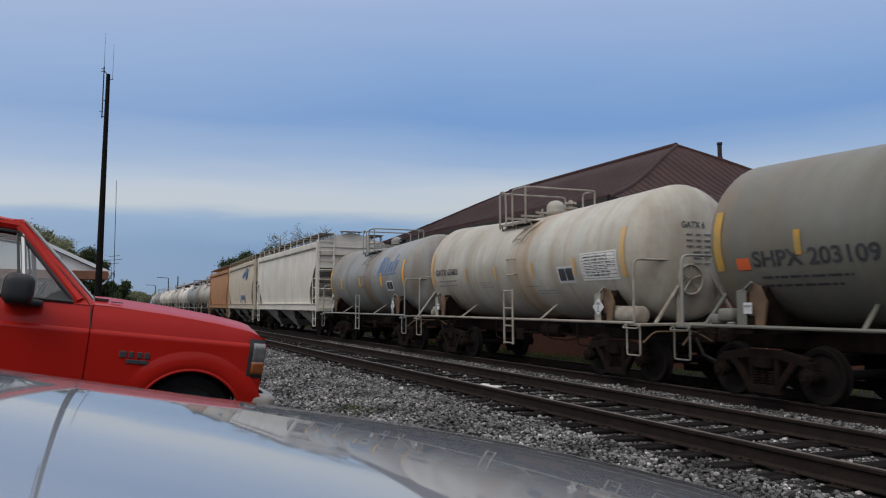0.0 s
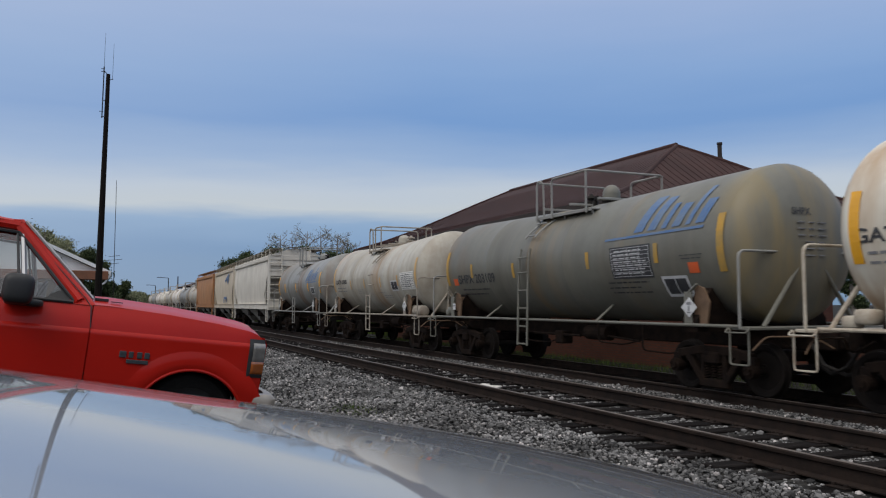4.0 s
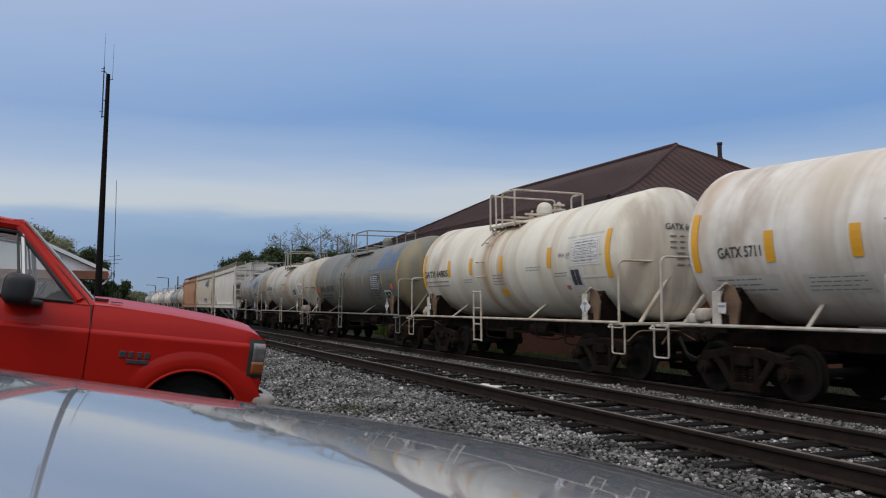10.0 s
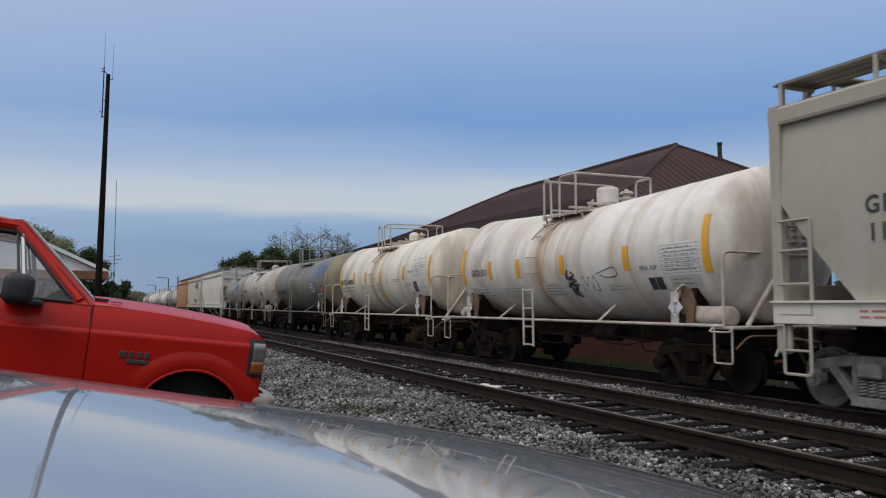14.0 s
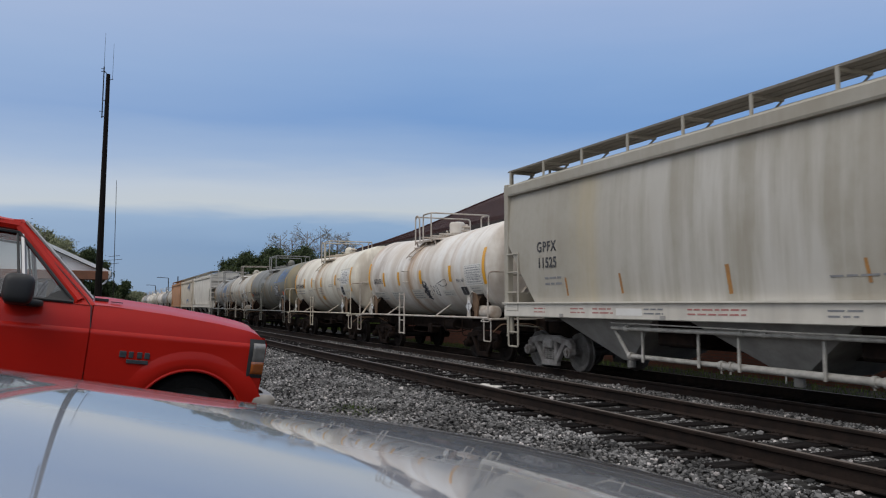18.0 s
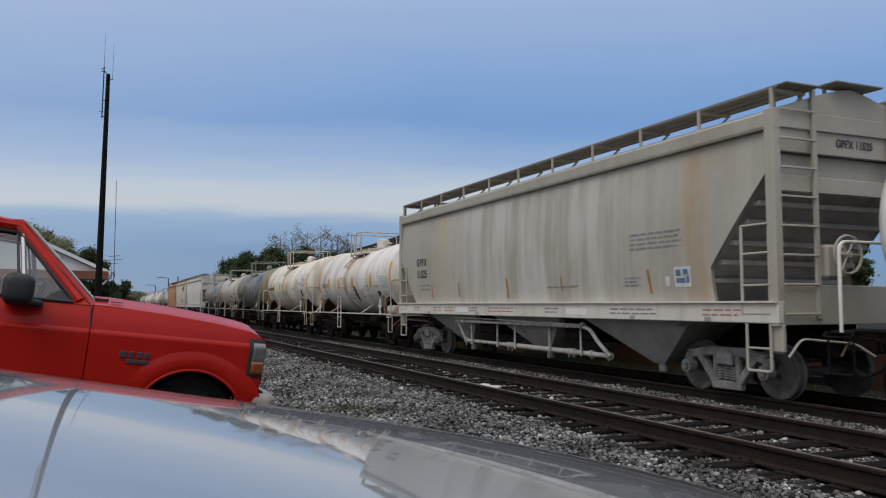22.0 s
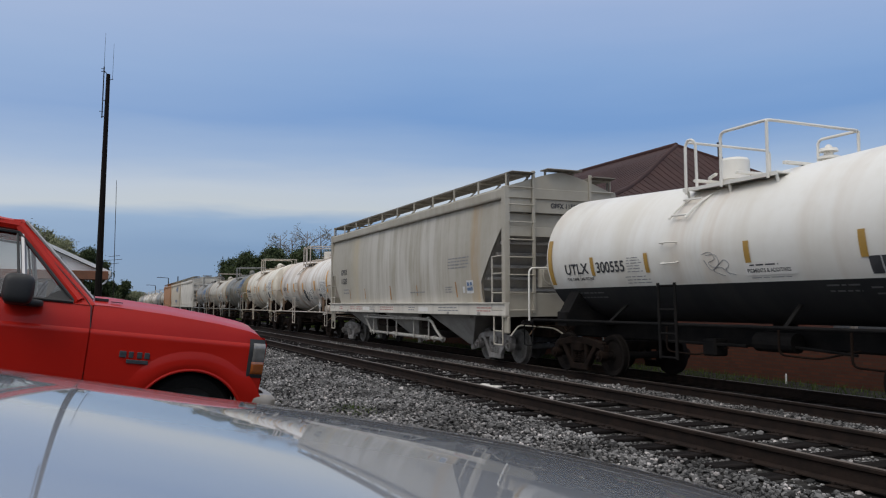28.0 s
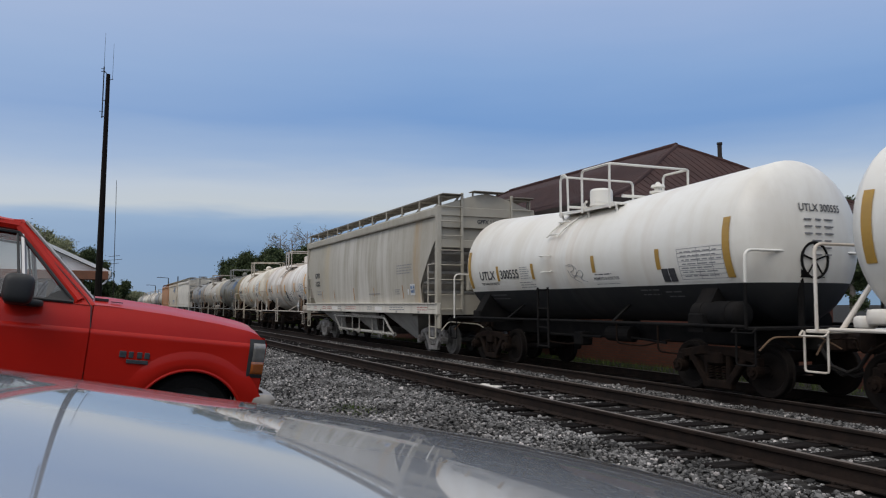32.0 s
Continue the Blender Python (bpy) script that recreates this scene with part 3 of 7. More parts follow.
bm = bmesh.new()
for z, w in ((4.1, 0.3), (3.9, 0.42), (3.7, 0.25)):
    rod(bm, side * -w + Vector((0, 0, z)), side * w + Vector((0, 0, z + 0.06)), 0.012, 5)
part("cross_arm", bm, M_DARK, mast)

# ---- rolling stock ----
def paint(name, base, dirt, amt=0.55, streak=(0.16, 0.10, 0.06), samt=0.35, rough=0.5, spots=()):
    return mat(name, base, rough, second=dirt, scale=0.8, amount=amt, streak=streak, streak_amt=samt, bump=0.05, bscale=9, spots=spots, bands=0.06)


PAINTS = {
    "olive": ("olive_grey_paint", (0.165, 0.162, 0.135), (0.115, 0.106, 0.084), 0.7, (0.21, 0.19, 0.15), 0.45),
    "grey": ("blue_grey_paint", (0.28, 0.28, 0.265), (0.18, 0.17, 0.15), 0.65, (0.14, 0.11, 0.08), 0.4),
    "dull": ("dull_white_paint", (0.50, 0.475, 0.41), (0.33, 0.285, 0.215), 0.75, (0.23, 0.16, 0.10), 0.45),
    "cream": ("cream_paint", (0.74, 0.70, 0.60), (0.57, 0.51, 0.40), 0.55, (0.36, 0.24, 0.14), 0.35),
    "white": ("white_paint", (0.78, 0.75, 0.70), (0.54, 0.46, 0.37), 0.7, (0.36, 0.26, 0.18), 0.5),
    "bright": ("bright_white_paint", (0.76, 0.745, 0.70), (0.64, 0.60, 0.52), 0.45, (0.5, 0.42, 0.32), 0.25, 0.4),
    "black": ("black_paint", (0.012, 0.013, 0.015), (0.026, 0.025, 0.025), 0.6, (0.04, 0.036, 0.032), 0.35, 0.75),
    "hopper": ("grey_beige_paint", (0.40, 0.372, 0.315), (0.315, 0.28, 0.215), 0.65, (0.56, 0.53, 0.49), 0.25, 0.65),
    "lime": ("chalky_white_paint", (0.68, 0.64, 0.565), (0.50, 0.455, 0.385), 0.5, (0.40, 0.37, 0.33), 0.4, 0.7),
    "tan": ("pale_tan_paint", (0.55, 0.47, 0.36), (0.42, 0.35, 0.26), 0.5, (0.62, 0.57, 0.48), 0.4, 0.7),
    "orange": ("orange_brown_paint", (0.42, 0.19, 0.07), (0.28, 0.13, 0.06), 0.6, (0.5, 0.36, 0.22), 0.35, 0.7),
}
M_TANK = {k: paint(*v) for k, v in PAINTS.items()}
M_TANK["hopper_side"] = paint(*PAINTS["hopper"], spots=[(5.35, 0.35, (0.40, 0.25, 0.10), 0.8, (1.8, 0.3, 0.3)), (-3.9, 0.6, (0.50, 0.40, 0.22), 0.4, (1.4, 0.3, 0.3)), (0.5, 5.2, (0.66, 0.64, 0.60), 0.5, (2.6, 0.3, 0.3))])
M_YELLOW = mat("yellow_reflective_sheet", (0.80, 0.39, 0.02), 0.45, second=(0.62, 0.30, 0.03), scale=3, amount=0.5)
M_OCHRE = mat("ochre_reflective_sheet", (0.42, 0.25, 0.05), 0.5, second=(0.3, 0.18, 0.05), scale=3, amount=0.5)
M_FADED = mat("faded_yellow_sheet", (0.60, 0.36, 0.12), 0.55, second=(0.5, 0.38, 0.22), scale=3, amount=0.6)
M_WEATHERED = mat("weathered_yellow_sheet", (0.52, 0.29, 0.04), 0.6, second=(0.30, 0.22, 0.09), scale=4, amount=0.7)
M_GHOST = mat("grey_stencil_ink", (0.12, 0.12, 0.12), 0.7, second=(0.06, 0.06, 0.06), scale=6, amount=0.5)
M_INK = mat("black_stencil_ink", (0.03, 0.03, 0.035), 0.6, second=(0.10, 0.10, 0.10), scale=6, amount=0.4)
M_INKG = mat("faded_stencil_ink", (0.20, 0.20, 0.21), 0.7, second=(0.32, 0.32, 0.32), scale=6, amount=0.5)
M_PALE = mat("white_stencil_ink", (0.62, 0.62, 0.62), 0.7, second=(0.4, 0.4, 0.4), scale=6, amount=0.5)
M_BLUE = mat("faded_blue_lettering", (0.075, 0.15, 0.31), 0.6, second=(0.17, 0.21, 0.25), scale=2.5, amount=0.6)
M_REDINK = mat("red_stencil_ink", (0.40, 0.14, 0.12), 0.6, second=(0.5, 0.34, 0.30), scale=6, amount=0.4)
M_ORANGE = mat("orange_square_paint", (0.72, 0.12, 0.03), 0.55, second=(0.5, 0.12, 0.05), scale=4, amount=0.4)
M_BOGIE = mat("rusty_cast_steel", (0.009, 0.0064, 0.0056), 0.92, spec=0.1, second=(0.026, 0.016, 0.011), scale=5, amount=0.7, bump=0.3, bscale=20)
M_BOGIE_PALE = mat("dusty_cast_steel", (0.28, 0.27, 0.26), 0.85, second=(0.10, 0.085, 0.075), scale=4, amount=0.85, bump=0.3, bscale=20)
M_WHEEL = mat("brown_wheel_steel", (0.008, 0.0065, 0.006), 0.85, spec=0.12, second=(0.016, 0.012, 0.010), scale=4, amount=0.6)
M_WHEEL_PALE = mat("dusty_wheel_steel", (0.11, 0.105, 0.10), 0.85, second=(0.04, 0.035, 0.03), scale=4, amount=0.7)

M_RUSTWEB = mat("rust_stained_plate", (0.17, 0.105, 0.062), 0.85, second=(0.085, 0.05, 0.03), scale=3.0, amount=0.9, bump=0.2, bscale=14)
M_BLACKGEAR = mat("black_frame_paint", (0.008, 0.008, 0.0085), 0.9, spec=0.08, second=(0.018, 0.016, 0.015), scale=3, amount=0.7)
M_WORN = {"cream": mat("worn_cream_handrail", (0.54, 0.49, 0.40), 0.6, second=(0.22, 0.14, 0.08), scale=3.5, amount=0.6, bump=0.1),
          "white": mat("worn_white_handrail", (0.52, 0.48, 0.43), 0.6, second=(0.24, 0.16, 0.10), scale=3.5, amount=0.6, bump=0.1),
          "dull": mat("worn_dull_handrail", (0.34, 0.31, 0.26), 0.65, second=(0.16, 0.11, 0.075), scale=3.5, amount=0.6, bump=0.1)}


def wheelset_mesh():
    bm = bmesh.new()
    prof = [(0.0, 0.0), (0.10, 0.0), (0.11, 0.03), (0.30, 0.06), (0.335, 0.02), (0.40, 0.0), (0.418, 0.01), (0.418, 0.10), (0.445, 0.115), (0.44, 0.14), (0.40, 0.14), (0.335, 0.12), (0.30, 0.12), (0.11, 0.13), (0.10, 0.17), (0.0, 0.17)]
    for s in (-1, 1):
        rings = []
        for r, w in prof:
            rings.append([(max(r, 0.001) * math.cos(2 * math.pi * j / 28), s * (0.81 - w), max(r, 0.001) * math.sin(2 * math.pi * j / 28)) for j in range(28)])
        loft(bm, rings)
    rod(bm, (0, -0.98, 0), (0, 0.98, 0), 0.075, 10)
    return bm


def side_frame_mesh():
    """A cast side frame: bowed top, two windows, spring seat, bearing adapters."""
    bm = bmesh.new()
    def bar(a, b, h, w=0.12):
        a, b = Vector((a[0], 0, a[1])), Vector((b[0], 0, b[1]))
        v = b - a
        m = Matrix.Translation((a + b) / 2) @ v.to_track_quat("X", "Z").to_matrix().to_4x4()
        r = bmesh.ops.create_cube(bm, size=1, matrix=m @ Matrix.Diagonal((v.length + 0.06, w, h, 1)))
        bmesh.ops.bevel(bm, geom=list({e for q in r["verts"] for e in q.link_edges}), offset=0.018, segments=1, affect="EDGES")
    bar((-0.84, 0.62), (-0.40, 0.69), 0.15)
    bar((-0.40, 0.70), (0.40, 0.70), 0.15)
    bar((0.40, 0.69), (0.84, 0.62), 0.15)
    bar((-0.60, 0.60), (-0.27, 0.20), 0.13)
    bar((0.60, 0.60), (0.27, 0.20), 0.13)
    bar((-0.30, 0.16), (0.30, 0.16), 0.14)
    bar((-0.25, 0.20), (-0.25, 0.68), 0.10, 0.10)
    bar((0.25, 0.20), (0.25, 0.68), 0.10, 0.10)
    box(bm, (-0.86, 0, 0.52), (0.16, 0.14, 0.24), bevel=0.02)
    box(bm, (0.86, 0, 0.52), (0.16, 0.14, 0.24), bevel=0.02)
    return bm


def bearing_mesh():
    bm = bmesh.new()
    rod(bm, (0, -0.13, 0), (0, 0.03, 0), 0.115, 14)
    rod(bm, (0, -0.16, 0), (0, -0.13, 0), 0.07, 10)
    for k in range(3):
        a = k * 2.094 + 0.5
        rod(bm, (0.055 * math.cos(a), -0.18, 0.055 * math.sin(a)), (0.055 * math.cos(a), -0.15, 0.055 * math.sin(a)), 0.018, 6)
    return bm


def bolster_mesh():
    bm = bmesh.new()
    box(bm, (0, 0, 0.58), (0.36, 2.2, 0.20), bevel=0.03)
    return bm


def brake_beam_mesh():
    bm = bmesh.new()
    tube(bm, [(0, -0.75, 0.38), (0, 0.75, 0.38)], 0.035, 6)
    for y in (-0.74, 0.74):
        box(bm, (-0.02, y, 0.40), (0.06, 0.10, 0.28), bevel=0.01)
    return bm


def coil_mesh():
    bm = bmesh.new()
    tube(bm, [(0.05 * math.cos(0.9 * i), 0.05 * math.sin(0.9 * i), 0.235 + 0.0062 * i) for i in range(41)], 0.016, 5)
    return bm


SHARED = {}


def bogie(car, x, pale=False, moving=True):
    key = "pale" if pale else "rust"
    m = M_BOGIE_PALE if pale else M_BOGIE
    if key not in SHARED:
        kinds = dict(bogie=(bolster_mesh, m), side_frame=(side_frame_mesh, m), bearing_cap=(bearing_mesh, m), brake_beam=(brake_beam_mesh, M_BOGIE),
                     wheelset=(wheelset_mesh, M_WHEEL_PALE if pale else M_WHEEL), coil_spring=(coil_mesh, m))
        SHARED[key] = {}
        for name, (make, mm) in kinds.items():
            o = part(name, make(), mm)
            SHARED[key][name] = o.data
            bpy.data.objects.remove(o)
    def add(name, parent, pl):
        o = new(name, SHARED[key][name])
        o.parent = parent
        o.matrix_basis = pl
        return o
    b = add("bogie", car, pose(x, 0, 0))
    for s in (-1, 1):
        add("side_frame", b, pose(0, s * 0.99, 0))
        add("brake_beam", b, pose(s * 0.42, 0, 0))
        for q in (-0.865, 0.865):
            add("bearing_cap", b, pose(q, s * 0.99, 0.42, 0, 0, 0 if s < 0 else 180))
    for q in (-0.15, 0.0, 0.15):
        add("coil_spring", b, pose(q, -0.99, 0))
    for q in (-0.865, 0.865):
        w = add("wheelset", b, pose(q, 0, 0.42))
        if moving:
            WHEELS.append((w, q))


WHEELS, CARS = [], []
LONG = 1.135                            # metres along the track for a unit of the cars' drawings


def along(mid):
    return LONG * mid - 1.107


TZ, TR = 2.49, 1.35                     # tank middle height, radius
DECAL = 0.005                           # sheets and paint clear the weld rings


def patch(bm, x0, x1, a0, a1, r, seg=6, y_off=0.0):
    """A sheet lying on the tank's near side; angles in degrees up from the middle."""
    vs = []
    r += DECAL
    for i in range(seg + 1):
        a = radians(a0 + (a1 - a0) * i / seg)
        vs.append((bm.verts.new((x0, -r * math.cos(a), TZ + r * math.sin(a))), bm.verts.new((x1, -r * math.cos(a), TZ + r * math.sin(a)))))
    for (a, b), (c, d) in zip(vs, vs[1:]):
        bm.faces.new((a, b, d, c))


def ang(z, r=TR):
    return math.degrees(math.asin(max(-1, min(1, (z - TZ) / r))))


def wrap_letters(name, words, size, x, z, material, parent, wide=1.0, r=TR + 0.004 + DECAL):
    ob = letters(name, words, size, Matrix(), material, parent, extrude=0.0)
    bm = bmesh.new()
    bm.from_mesh(ob.data)
    for k in range(1, 6):
        bmesh.ops.bisect_plane(bm, geom=bm.verts[:] + bm.edges[:] + bm.faces[:], plane_co=(0, size * 0.72 * k / 6, 0), plane_no=(0, 1, 0))
    bm.to_mesh(ob.data)
    bm.free()
    a0 = radians(ang(z, r))
    for v in ob.data.vertices:
        a = a0 + v.co.y / r
        v.co = Vector((x + v.co.x * wide, -r * math.cos(a), TZ + r * math.sin(a)))
    ob.matrix_basis = Matrix()
    return ob


def bars_on_tank(name, parent, x0, x1, z0, z1, rows, material, seed, r=TR + 0.004, gaps=True):
    """Unreadable small lettering as rows of bars."""
    q = random.Random(seed)
    bm = bmesh.new()
    a0, a1 = ang(z0), ang(z1)
    step = (a1 - a0) / rows
    for i in range(rows):
        x = x0 + q.uniform(0, 0.05)
        end = x1 - q.uniform(0, 0.25) * (x1 - x0)
        while x < end:
            w = q.uniform(0.06, 0.22) if gaps else end - x
            patch(bm, x, min(x + w, end), a0 + step * (i + 0.34), a0 + step * (i + 0.62), r, 1)
            x += w + 0.03
    return part(name, bm, material, parent)


def tank_car(name, label, mid, half, colour, frame_m, tidy=True, lad=-0.6, marks=(), mark_m=None, words="", words_x=None, words_z=2.35, words_size=0.27, words_wide=0.8,
             end_words="", dome=0.8, two_tone=False, rear_tank=False, flat_hatch=False, drum=0.17, bogie_in=0.62, rust=0.9, seams=(), moving=True, rails_m=None, sag=(2.32, 0.036), top_rail=(-0.86, -0.27, 0.34), hatch=(0.11, 0.24), stands=(0.72,), full_ladder=False, wheel_at=None):
    """A tank car; half: from its middle to the end bands."""
    car = thing(name, pose(along(mid), TRACK_B, RAIL_FAR), label, "tank car", "cars of the freight train")
    CARS.append((car, along(mid), sag))
    fm = frame_m
    rust_c = {"olive": (0.26, 0.17, 0.08), "grey": (0.2, 0.13, 0.08)}.get(colour, (0.40, 0.23, 0.10))
    soot = (0.235, 0.185, 0.095) if colour == "olive" else (0.17, 0.10, 0.055)
    body = paint(*PAINTS[colour], spots=[(lad + 0.35, 0.75, rust_c, rust, (3.5, 0.25, 0.25)), (half + 0.35, 0.75 if colour == "olive" else 0.5, soot, 0.75 if colour == "olive" else rust * 0.5, (1.2, 2.4, 0.45)), (-half - 0.3, 0.8, rust_c, rust, (1.6, 0.9, 0.4)), (-half + 0.85, 0.6, (0.20, 0.12, 0.06), rust * 0.5, (1.6, 0.8, 1.3)), (half * 0.55, 0.9, rust_c, rust * 0.3, (3.0, 0.3, 0.3)), (-half * 0.45, 0.5, PAINTS[colour][2], 0.6, (2.5, 0.3, 0.3))]) if rust else M_TANK[colour]
    rm = rails_m or M_WORN.get(colour, fm)
    lm = M_WORN.get(colour, fm) if not two_tone else M_BLACKGEAR          # lower gear
    L = half + 0.12
    seg = 48
    # tank shell with dished heads
    prof = [(-L - 0.42, 0.02), (-L - 0.415, 0.30), (-L - 0.37, 0.68), (-L - 0.29, 0.98), (-L - 0.17, 1.20), (-L - 0.06, 1.31), (-L, 1.345), (-L + 0.02, TR)]
    for s in sorted(seams):
        prof += [(s - 0.06, TR), (s - 0.045, TR + 0.005), (s + 0.045, TR + 0.005), (s + 0.06, TR)]
    prof += [(q * half, TR) for q in (-0.8, -0.6, -0.4, -0.2, -0.05, 0.0, 0.05, 0.2, 0.4, 0.6, 0.8)]
    prof = prof[:8] + sorted(prof[8:])
    prof += [(L - 0.02, TR), (L, 1.345), (L + 0.06, 1.31), (L + 0.17, 1.20), (L + 0.29, 0.98), (L + 0.37, 0.68), (L + 0.415, 0.30), (L + 0.42, 0.02)]

    def shell(a0, a1, n, closed):
        bm = bmesh.new()
        rings = [[(x, -r * math.cos(a), TZ + r * math.sin(a)) for a in [a0 + (a1 - a0) * j / n for j in range(n if closed else n + 1)]] for x, r in prof]
        loft(bm, rings, caps=closed, closed=closed)
        return bm
    if two_tone:
        for name, mm, text, up in (("tank_shell", body, "", True), ("lower_shell", M_TANK["black"], "black painted lower half", False)):
            bm = shell(0, 2 * math.pi, seg, True)
            bmesh.ops.bisect_plane(bm, geom=bm.verts[:] + bm.edges[:] + bm.faces[:], plane_co=(0, 0, 1.81), plane_no=(0, 0, 1), clear_inner=up, clear_outer=not up)
            part(name, bm, mm, car, text, smooth=30)
    else:
        part("tank_shell", shell(0, 2 * math.pi, seg, True), body, car, smooth=30)
    # reflective bands and marks
    mm = mark_m or M_YELLOW
    for x in (-half, half):
        bm = bmesh.new()
        patch(bm, x - 0.07, x + 0.07, ang(1.90 if two_tone else 2.0), ang(2.86 if two_tone else 2.97), TR + 0.006, 10)
        part("reflective_band", bm, mm, car)
    for x, z in marks:
        bm = bmesh.new()
        w, h = (0.05, 0.19) if mark_m else (0.078, 0.25)
        patch(bm, x - w, x + w, ang(z - h), ang(z + h), TR + 0.006, 4)
        part("reflective_band", bm, mm, car)
    if words:
        wrap_letters("lettering", words, words_size, words_x, words_z, M_INK, car, words_wide)
    if end_words:
        head = [(0.02, 0.42), (0.30, 0.415), (0.68, 0.37), (0.98, 0.29), (1.20, 0.17), (1.31, 0.06), (1.345, 0.0)]

        def on_head(y, z):
            q = math.hypot(y, z - TZ)
            for (r0, x0), (r1, x1) in zip(head, head[1:]):
                if q <= r1:
                    return L + x0 + (x1 - x0) * (q - r0) / (r1 - r0) + 0.014
            return L
        ob = letters("end_lettering", end_words, 0.165, Matrix(), M_INK, car, extrude=0.0)
        for v in ob.data.vertices:
            y, z = -0.40 + v.co.x * 0.95, 2.93 + v.co.y
            v.co = Vector((on_head(y, z), y, z))
        ob.matrix_basis = Matrix()
        for i in range(6):
            y = -0.32 + (0.15 if i > 2 else 0)
            for w in ((0.16, 0.12, 0.2) if i < 3 else (0.2, 0.14)):
                z = 2.80 - i * 0.11
                bm = bmesh.new()
                box(bm, (on_head(y + w / 2, z) - 0.004, y + w / 2, z), (0.02, w * 0.9, 0.022), Matrix.Rotation(0.25 - 0.04 * i, 4, "Y"))
                part("end_lettering", bm, M_INKG, car)
                y += w + 0.07
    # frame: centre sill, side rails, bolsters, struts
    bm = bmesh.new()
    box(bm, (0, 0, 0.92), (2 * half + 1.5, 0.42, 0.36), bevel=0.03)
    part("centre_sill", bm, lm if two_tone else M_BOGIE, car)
    for s in (-1, 1):
        bm = bmesh.new()
        y = s * 1.48
        rod(bm, (-half - 0.45, y, 1.13), (half + 0.45, y, 1.13), 0.028, 8)
        part("side_rail", bm, lm, car)
        if s < 0:
            for k in (-half * 0.5, half * 0.39):
                bm = bmesh.new()
                v = Vector((-0.22, 0.60, 0.33))
                box(bm, Vector((k, y, 1.13)) + v / 2, (0.055, v.length, 0.03), v.to_track_quat("Y", "Z").to_matrix().to_4x4(), 0.004)
                part("side_strut", bm, lm, car)
    for k in (-1, 1):
        x = k * (half - 0.55)
        bm = bmesh.new()
        prism(bm, [(-1.45, 1.02), (1.45, 1.02), (1.45, 1.22), (1.12, 1.75), (0.8, 1.35), (0, 1.2), (-0.8, 1.35), (-1.12, 1.75), (-1.45, 1.22)], x - 0.16, x + 0.16, "x")
        part("bolster", bm, lm if two_tone else M_BOGIE, car)
        bm = bmesh.new()
        if two_tone:
            box(bm, (x, -1.40, 1.22), (0.30, 0.14, 0.20), bevel=0.02)
        else:
            box(bm, (x - 0.02, -1.46, 1.40), (0.17, 0.022, 0.56), bevel=0.006)
            box(bm, (x + 0.07, -1.45, 1.73), (0.035, 0.05, 0.24), Matrix.Rotation(radians(52), 4, "Y"), 0.006)
            box(bm, (x + 0.02, -1.38, 1.13), (0.44, 0.22, 0.05), bevel=0.008)
        part("jacking_bracket", bm, lm, car)
        if not two_tone:
            bm = bmesh.new()
            prism(bm, [(x + 0.05, 1.14), (x + 0.30, 1.14), (x + 0.36, 1.50), (x + 0.24, 1.74), (x + 0.07, 1.80)], -1.40, -1.36, "y")
            box(bm, (x + 0.10, -1.20, 1.42), (0.03, 0.36, 0.52))
            part("bracket_gusset", bm, M_RUSTWEB, car, "rust-brown plate behind the bracket")
        if not two_tone:
            bm = bmesh.new()
            if k > 0:
                box(bm, (x + 0.02, -1.482, 1.42), (0.235, 0.010, 0.235), Matrix.Rotation(radians(45), 4, "Y"))
                plc = part("placard", bm, M_PALE, car, "white diamond hazard placard")
                bm = bmesh.new()
                box(bm, (x + 0.02, -1.489, 1.485), (0.10, 0.004, 0.05))
                box(bm, (x + 0.02, -1.489, 1.40), (0.03, 0.004, 0.09))
                box(bm, (x + 0.02, -1.489, 1.335), (0.07, 0.004, 0.025))
            else:
                box(bm, (x + 0.10, -1.478, 1.41), (0.15, 0.010, 0.17), bevel=0.004)
                plc = part("placard", bm, M_PALE, car, "small white plate in a bracket")
                bm = bmesh.new()
                box(bm, (x + 0.10, -1.485, 1.44), (0.12, 0.004, 0.035))
            part("symbol", bm, M_INKG, plc)
        # end platform, hoop rail, steps, braces
        e = half + 0.46 if k > 0 else -half - 0.63
        bm = bmesh.new()
        box(bm, (e, 0, 1.10), (0.34, 2.95, 0.05), bevel=0.01)
        part("end_platform", bm, lm, car)
        bm = bmesh.new()
        foot = 1.80 if two_tone and k > 0 else 1.1
        tube(bm, bend([(e, -1.48, foot), (e, -1.48, 2.30), (e, 1.48, 2.30), (e, 1.48, foot)], 0.14), 0.022, 8)
        part("end_handrail", bm, rm, car, smooth=40)
        if foot > 1.5:
            for q in (-1.48, 1.48):
                bm = bmesh.new()
                rod(bm, (e, q, 1.1), (e, q, foot), 0.024, 8)
                part("handrail_post", bm, lm, car, "black lower post of the end handrail")
        for s in (-1, 1):
            bm = bmesh.new()
            tube(bm, bend([(e - 0.17, s * 1.5, 1.1), (e - 0.17, s * 1.5, 0.55), (e + 0.17, s * 1.5, 0.55), (e + 0.17, s * 1.5, 1.1)], 0.04, 2), 0.015, 6)
            part("stirrup_step", bm, lm, car)
            bm = bmesh.new()
            tube(bm, bend([(e - 0.19, s * 1.5, 1.11), (e - 0.19, s * 1.58, 1.04), (e + 0.19, s * 1.58, 1.04), (e + 0.19, s * 1.5, 1.11)], 0.03, 2), 0.012, 6)
            part("step_handle", bm, lm, car)
            bm = bmesh.new()
